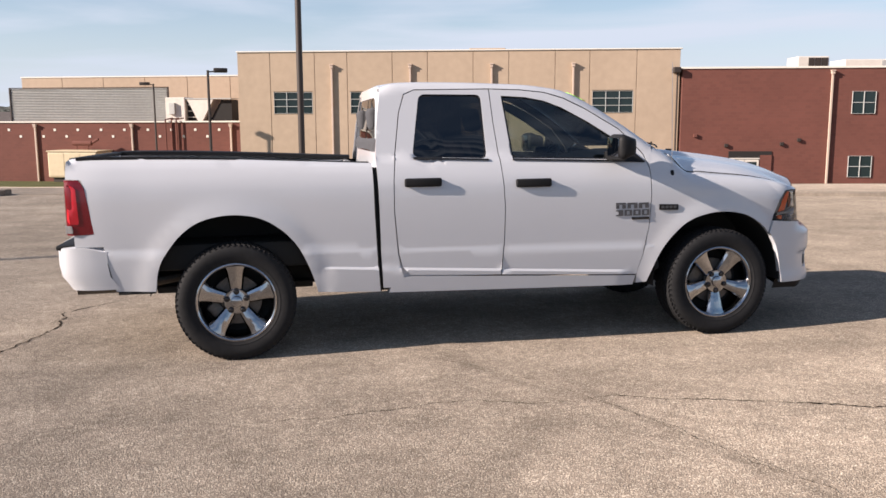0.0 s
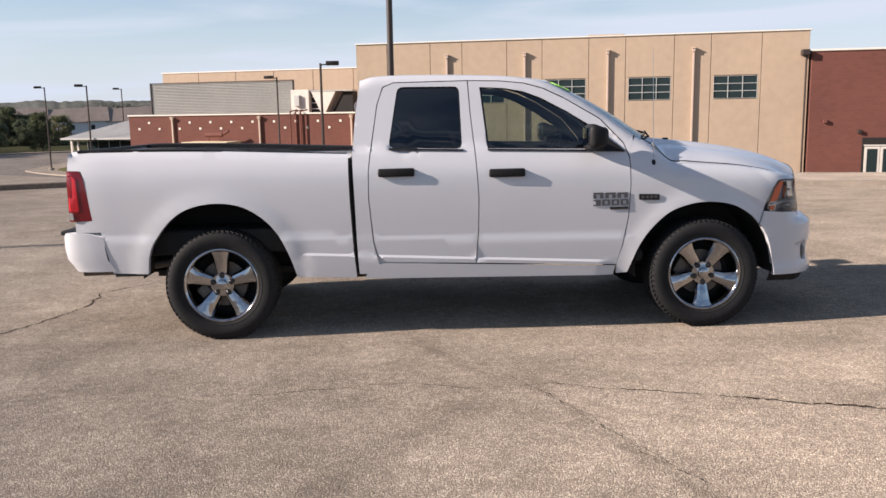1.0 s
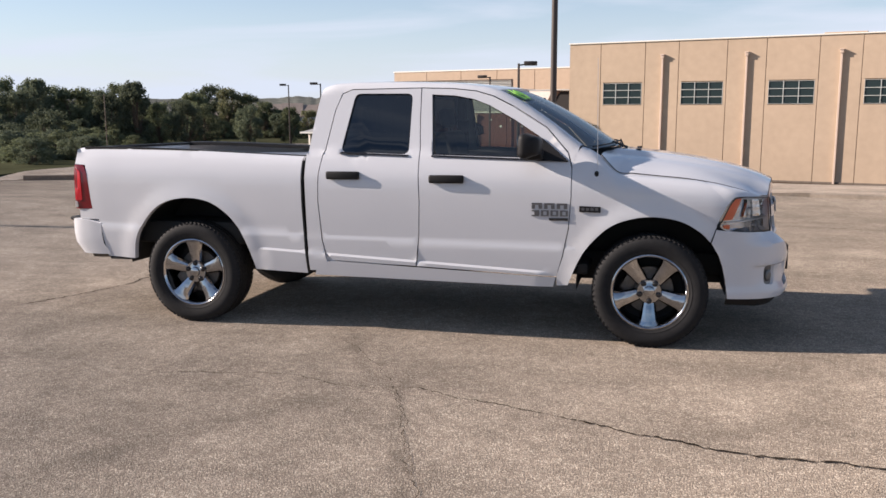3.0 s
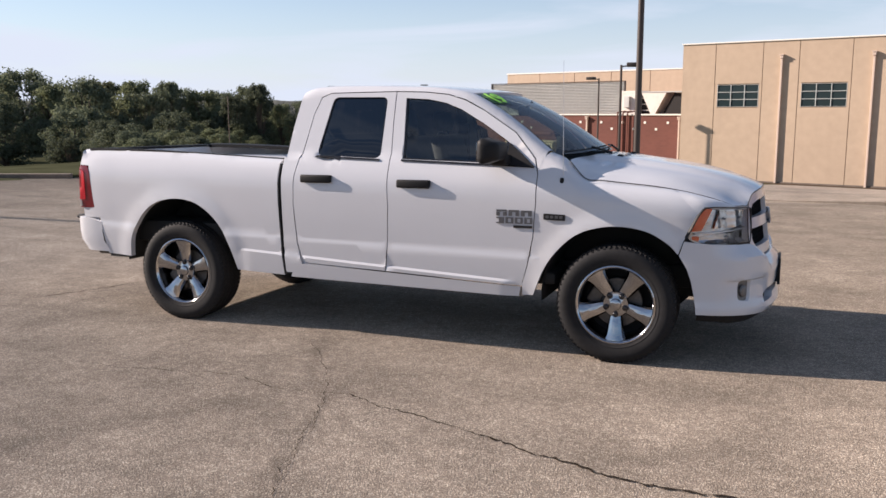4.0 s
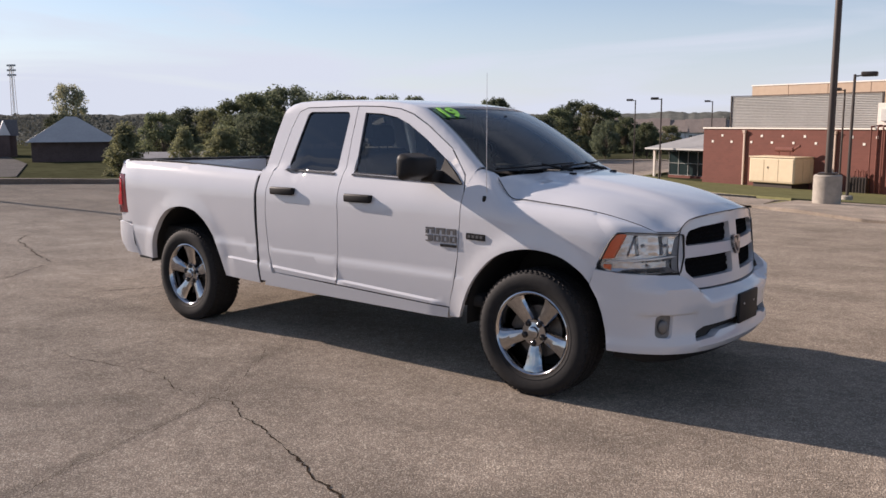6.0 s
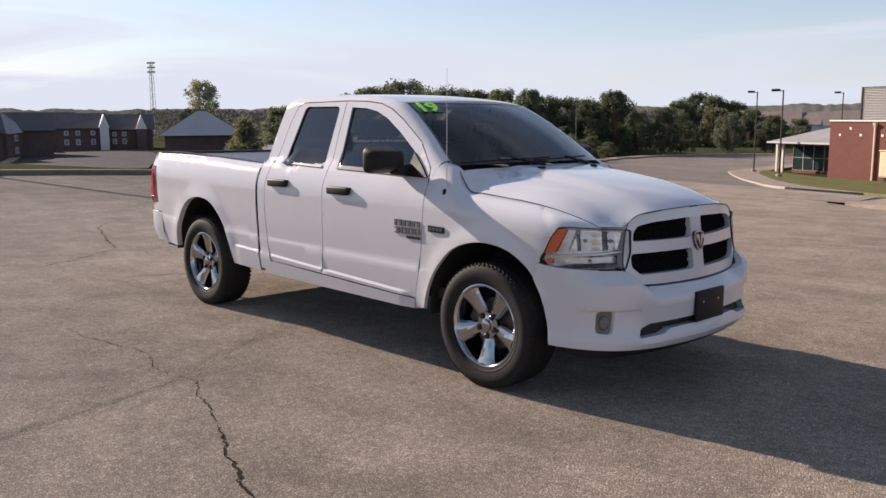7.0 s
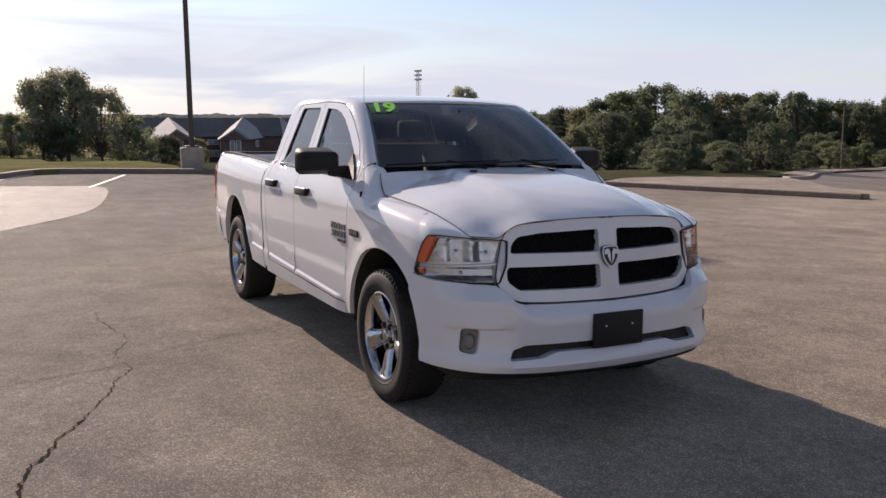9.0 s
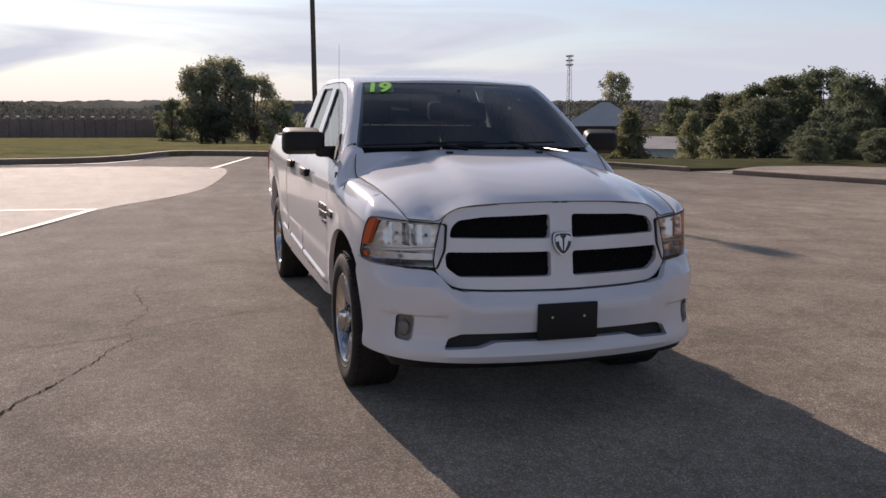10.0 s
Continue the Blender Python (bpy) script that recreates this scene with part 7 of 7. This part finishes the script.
def spoke_mesh():
    bm = bmesh.new()
    outline = [(0.050, 0.034), (0.085, 0.042), (0.12, 0.048), (0.16, 0.054), (0.20, 0.061), (0.225, 0.069), (0.240, 0.079), (0.250, 0.092)]
    top = lambda r: 0.080 + 0.026 * step_up(0.05, 0.22, r) + 0.010 * step_up(0.20, 0.252, r)
    rows = []
    for r, w in outline:
        zt = top(r)
        ridge = 0.007 * step_up(0.07, 0.12, r)
        rows.append([(r, -w, zt - 0.055), (r, -w, zt - 0.020), (r, -w * 0.78, zt - 0.004), (r, -w * 0.40, zt + ridge * 0.6), (r, 0, zt + ridge), (r, w * 0.40, zt + ridge * 0.6), (r, w * 0.78, zt - 0.004), (r, w, zt - 0.020), (r, w, zt - 0.055)])
    vs = [[bm.verts.new(p) for p in row] for row in rows]
    for a, b in zip(vs, vs[1:]):
        for j in range(len(a) - 1):
            bm.faces.new((a[j], b[j], b[j + 1], a[j + 1]))
    bm.faces.new(vs[0])
    return bm


TYRE, RIM, SPOKE = mesh_of("tyre", tyre_mesh(), RUBBER, angle=30), mesh_of("rim", rim_mesh(), WHEEL_CHROME, angle=40), mesh_of("spoke", spoke_mesh(), WHEEL_CHROME, angle=13)
bm = bmesh.new()
lathe(bm, ((0.088, 0.03), (0.090, 0.080), (0.084, 0.090), (0.044, 0.092), (0.040, 0.094), (0.036, 0.106), (0.028, 0.110), (0.0005, 0.111)), 32)
HUBCAP = mesh_of("hub_cap", bm, WHEEL_CHROME, angle=40)
bm = bmesh.new()
lathe(bm, ((0.0205, 0.08), (0.0205, 0.0960), (0.0165, 0.0960), (0.0160, 0.102), (0.011, 0.106), (0.0005, 0.107)), 12)
NUT = mesh_of("wheel_nut", bm, GLOSS_BLACK, angle=20)
bm = bmesh.new()
lathe(bm, ((0.06, 0.02), (0.168, 0.02), (0.17, 0.014), (0.17, -0.010), (0.06, -0.010)), 40)
DISC = mesh_of("brake_disc", bm, STEEL, angle=40)
bm = bmesh.new()
box(bm, -0.10, 0.10, 0.10, 0.195, -0.045, 0.04, 0.02)
CALIPER = mesh_of("brake_caliper", bm, STEEL, angle=40)
bm = bmesh.new()
lathe(bm, ((0.236, -0.06), (0.10, -0.10), (0.0005, -0.10)), 40)
BACKING = mesh_of("wheel_back", bm, UNDER, angle=40)


def hang(name, me, parent, m=None):
    ob = new(name, me)
    ob.parent = parent
    if m is not None:
        ob.matrix_local = m
    return ob


for x, spin in ((-AXLE, 0), (AXLE, 36)):
    for side in (-1, 1):
        face = pose(x, side * 0.862, HUB_Z - (0.028 if x > 0 else 0), 90 if side < 0 else -90, 0, 0) @ pose(0, 0, 0, 0, 0, spin)
        wheel = hang("wheel", TYRE, truck, face)
        wheel["label"] = "black tyre on a five-spoke chrome wheel"
        rim = hang("rim", RIM, wheel)
        hang("brake_disc", DISC, wheel)
        hang("brake_caliper", CALIPER, wheel, pose(0, 0, 0, 0, 0, 60 - spin if x > 0 else 130 - spin))
        hang("wheel_back", BACKING, wheel)
        hang("hub_cap", HUBCAP, wheel)
        for k in range(5):
            hang("spoke", SPOKE, wheel, pose(0, 0, 0, 0, 0, 72 * k + 18))
            hang("wheel_nut", NUT, wheel, pose(0.069 * math.cos(radians(72 * k + 18)), 0.069 * math.sin(radians(72 * k + 18)), 0, 0, 0, 0))

# wheel wells, frame, axles, exhaust, tank
for x, z, r0, low in ((-AXLE, 0.48, 0.575, 0.02), (AXLE, 0.42, 0.53, 0.10)):
    for side in (-1, 1):
        bm = bmesh.new()
        ring = []
        for y in (0.965, 0.45):
            ring.append([bm.verts.new((x + r0 * 0.98 * math.cos(a), side * y, z + r0 * math.sin(a))) for a in np.linspace(-low, math.pi + low, 25)])
        for a in range(24):
            bm.faces.new((ring[0][a], ring[0][a + 1], ring[1][a + 1], ring[1][a]))
        bm.faces.new(ring[1])
        part("wheel_well", bm, UNDER, truck)
for s in (-1, 1):
    rail = bmesh.new()
    box(rail, -2.7, 2.45, s * 0.48 - 0.05, s * 0.48 + 0.05, 0.44, 0.60, 0.015)
    part("frame_rail", rail, UNDER, truck)
for x in (-AXLE, AXLE):
    ax = bmesh.new()
    rod(ax, (x, -0.80, HUB_Z), (x, 0.80, HUB_Z), 0.05, n=12)
    bmesh.ops.create_uvsphere(ax, u_segments=14, v_segments=8, radius=0.16, matrix=pose(x, 0.1, HUB_Z))
    part("axle", ax, UNDER, truck)
floor_pan = bmesh.new()
box(floor_pan, -0.78, 1.35, -0.90, 0.90, 0.47, 0.56, 0.03)
box(floor_pan, -2.60, -0.85, -0.85, 0.85, 0.62, 0.80, 0.02)
box(floor_pan, 1.3, 2.5, -0.42, 0.42, 0.45, 1.02, 0.05)
part("floor_pan", floor_pan, UNDER, truck)
tank = bmesh.new()
box(tank, -1.25, 0.2, 0.1, 0.62, 0.33, 0.5, 0.05)
part("fuel_tank", tank, UNDER, truck)
exh = bmesh.new()
for p, q in zip([(0.9, -0.3, 0.44), (-0.4, -0.32, 0.42), (-1.1, -0.35, 0.43), (-1.5, -0.30, 0.55), (-2.1, -0.55, 0.55), (-2.55, -0.72, 0.50)], [(-0.4, -0.32, 0.42), (-1.1, -0.35, 0.43), (-1.5, -0.30, 0.55), (-2.1, -0.55, 0.55), (-2.55, -0.72, 0.50), (-2.85, -0.74, 0.50)]):
    rod(exh, p, q, 0.035, n=10)
rod(exh, (-0.35, -0.33, 0.42), (-1.0, -0.35, 0.42), 0.10, n=16)
part("exhaust", exh, STEEL, truck)
for s in (-1, 1):
    spring = bmesh.new()
    box(spring, -2.35, -1.25, s * 0.56 - 0.035, s * 0.56 + 0.035, 0.42, 0.47, 0.01)
    part("rear_spring", spring, UNDER, truck)

for s in (-1, 1):
    skirt = bmesh.new()
    box(skirt, -2.55, -2.31, s * 0.93 - 0.03, s * 0.93 + 0.03, 0.488, 0.52, 0.006)
    part("bed_skirt", skirt, UNDER, truck)

# cabin
def seat(name, x, y, w, back_lean=14):
    s = bmesh.new()
    box(s, x - 0.26, x + 0.26, y - w, y + w, 0.80, 0.96, 0.05, segs=3)
    base_m = pose(x - 0.24, y, 0.90, 0, -back_lean, 0)
    box(s, -0.07, 0.07, -w, w, 0, 0.62, 0.05, m=base_m, segs=3)
    ob = part(name, s, CLOTH, truck, "dark cloth seat")
    for k in ((0,) if w < 0.3 else (-0.38, 0.38)):
        h = bmesh.new()
        box(h, -0.05, 0.05, k - 0.13, k + 0.13, 0.66, 0.83, 0.04, m=base_m, segs=3)
        rod(h, base_m @ Vector((0, k - 0.05, 0.6)), base_m @ Vector((0, k - 0.05, 0.7)), 0.006, n=6)
        rod(h, base_m @ Vector((0, k + 0.05, 0.6)), base_m @ Vector((0, k + 0.05, 0.7)), 0.006, n=6)
        part("headrest", h, CLOTH, ob)


seat("front_seat", 0.42, -0.40, 0.27)
seat("front_seat", 0.42, 0.40, 0.27)
seat("rear_bench", -0.40, 0.0, 0.72, 8)
dash = bmesh.new()
sheet([(0, -0.80), (0.55, -0.80), (0.55, 0.80), (0, 0.80)], [], lambda u, y: Vector((0.92 + u * (1.0 - 0.15 * (y / 0.8) ** 2), y, 1.20 + 0.12 * math.sin(min(1, u / 0.3) * 1.5) + 0.04 * math.exp(-((y - 0.40) / 0.22) ** 2))), (0, 0, -0.30), 0.09, dash)
part("dashboard", dash, PANEL_DARK, truck)
sw = bmesh.new()
m = pose(0.86, 0.40, 1.24, 0, -62, 0)
N = 24
rings = [[sw.verts.new(m @ Vector(((0.185 + 0.016 * math.cos(b)) * math.cos(a), (0.185 + 0.016 * math.cos(b)) * math.sin(a), 0.016 * math.sin(b)))) for b in np.linspace(0, math.tau, 8, endpoint=False)] for a in np.linspace(0, math.tau, N, endpoint=False)]
for i in range(N):
    for j in range(8):
        sw.faces.new((rings[i][j], rings[(i + 1) % N][j], rings[(i + 1) % N][(j + 1) % 8], rings[i][(j + 1) % 8]))
box(sw, -0.06, 0.06, -0.18, 0.18, -0.02, 0.02, 0.01, m=m)
part("steering_wheel", sw, PANEL_DARK, truck)
rv = bmesh.new()
box(rv, 0.83, 0.87, -0.12, 0.12, 1.66, 1.74, 0.02)
rod(rv, (0.86, 0, 1.72), (0.92, 0, 1.77), 0.01, n=6)
part("inside_mirror", rv, PANEL_DARK, truck)
lin = bmesh.new()
sheet([(-0.74, -0.94), (0.58, -0.94), (0.58, 0.94), (-0.74, 0.94)], [], lambda x, s: roof_fn(x, s) - Vector((0, 0, 0.045)), (0, 0, 0), 0.15, lin)
part("headlining", lin, CLOTH, truck)
for s in (-1, 1):
    trim = bmesh.new()
    box(trim, -0.70, 1.20, s * 0.86 - 0.02, s * 0.86 + 0.02, 0.55, 1.315, 0.01)
    box(trim, 0.02, 0.12, s * 0.74 - 0.03, s * 0.74 + 0.03, 1.30, 1.60, 0.01)
    box(trim, 0.04, 0.12, s * 0.66 - 0.03, s * 0.66 + 0.03, 1.60, 1.82, 0.01)
    part("door_lining", trim, PANEL_DARK, truck)
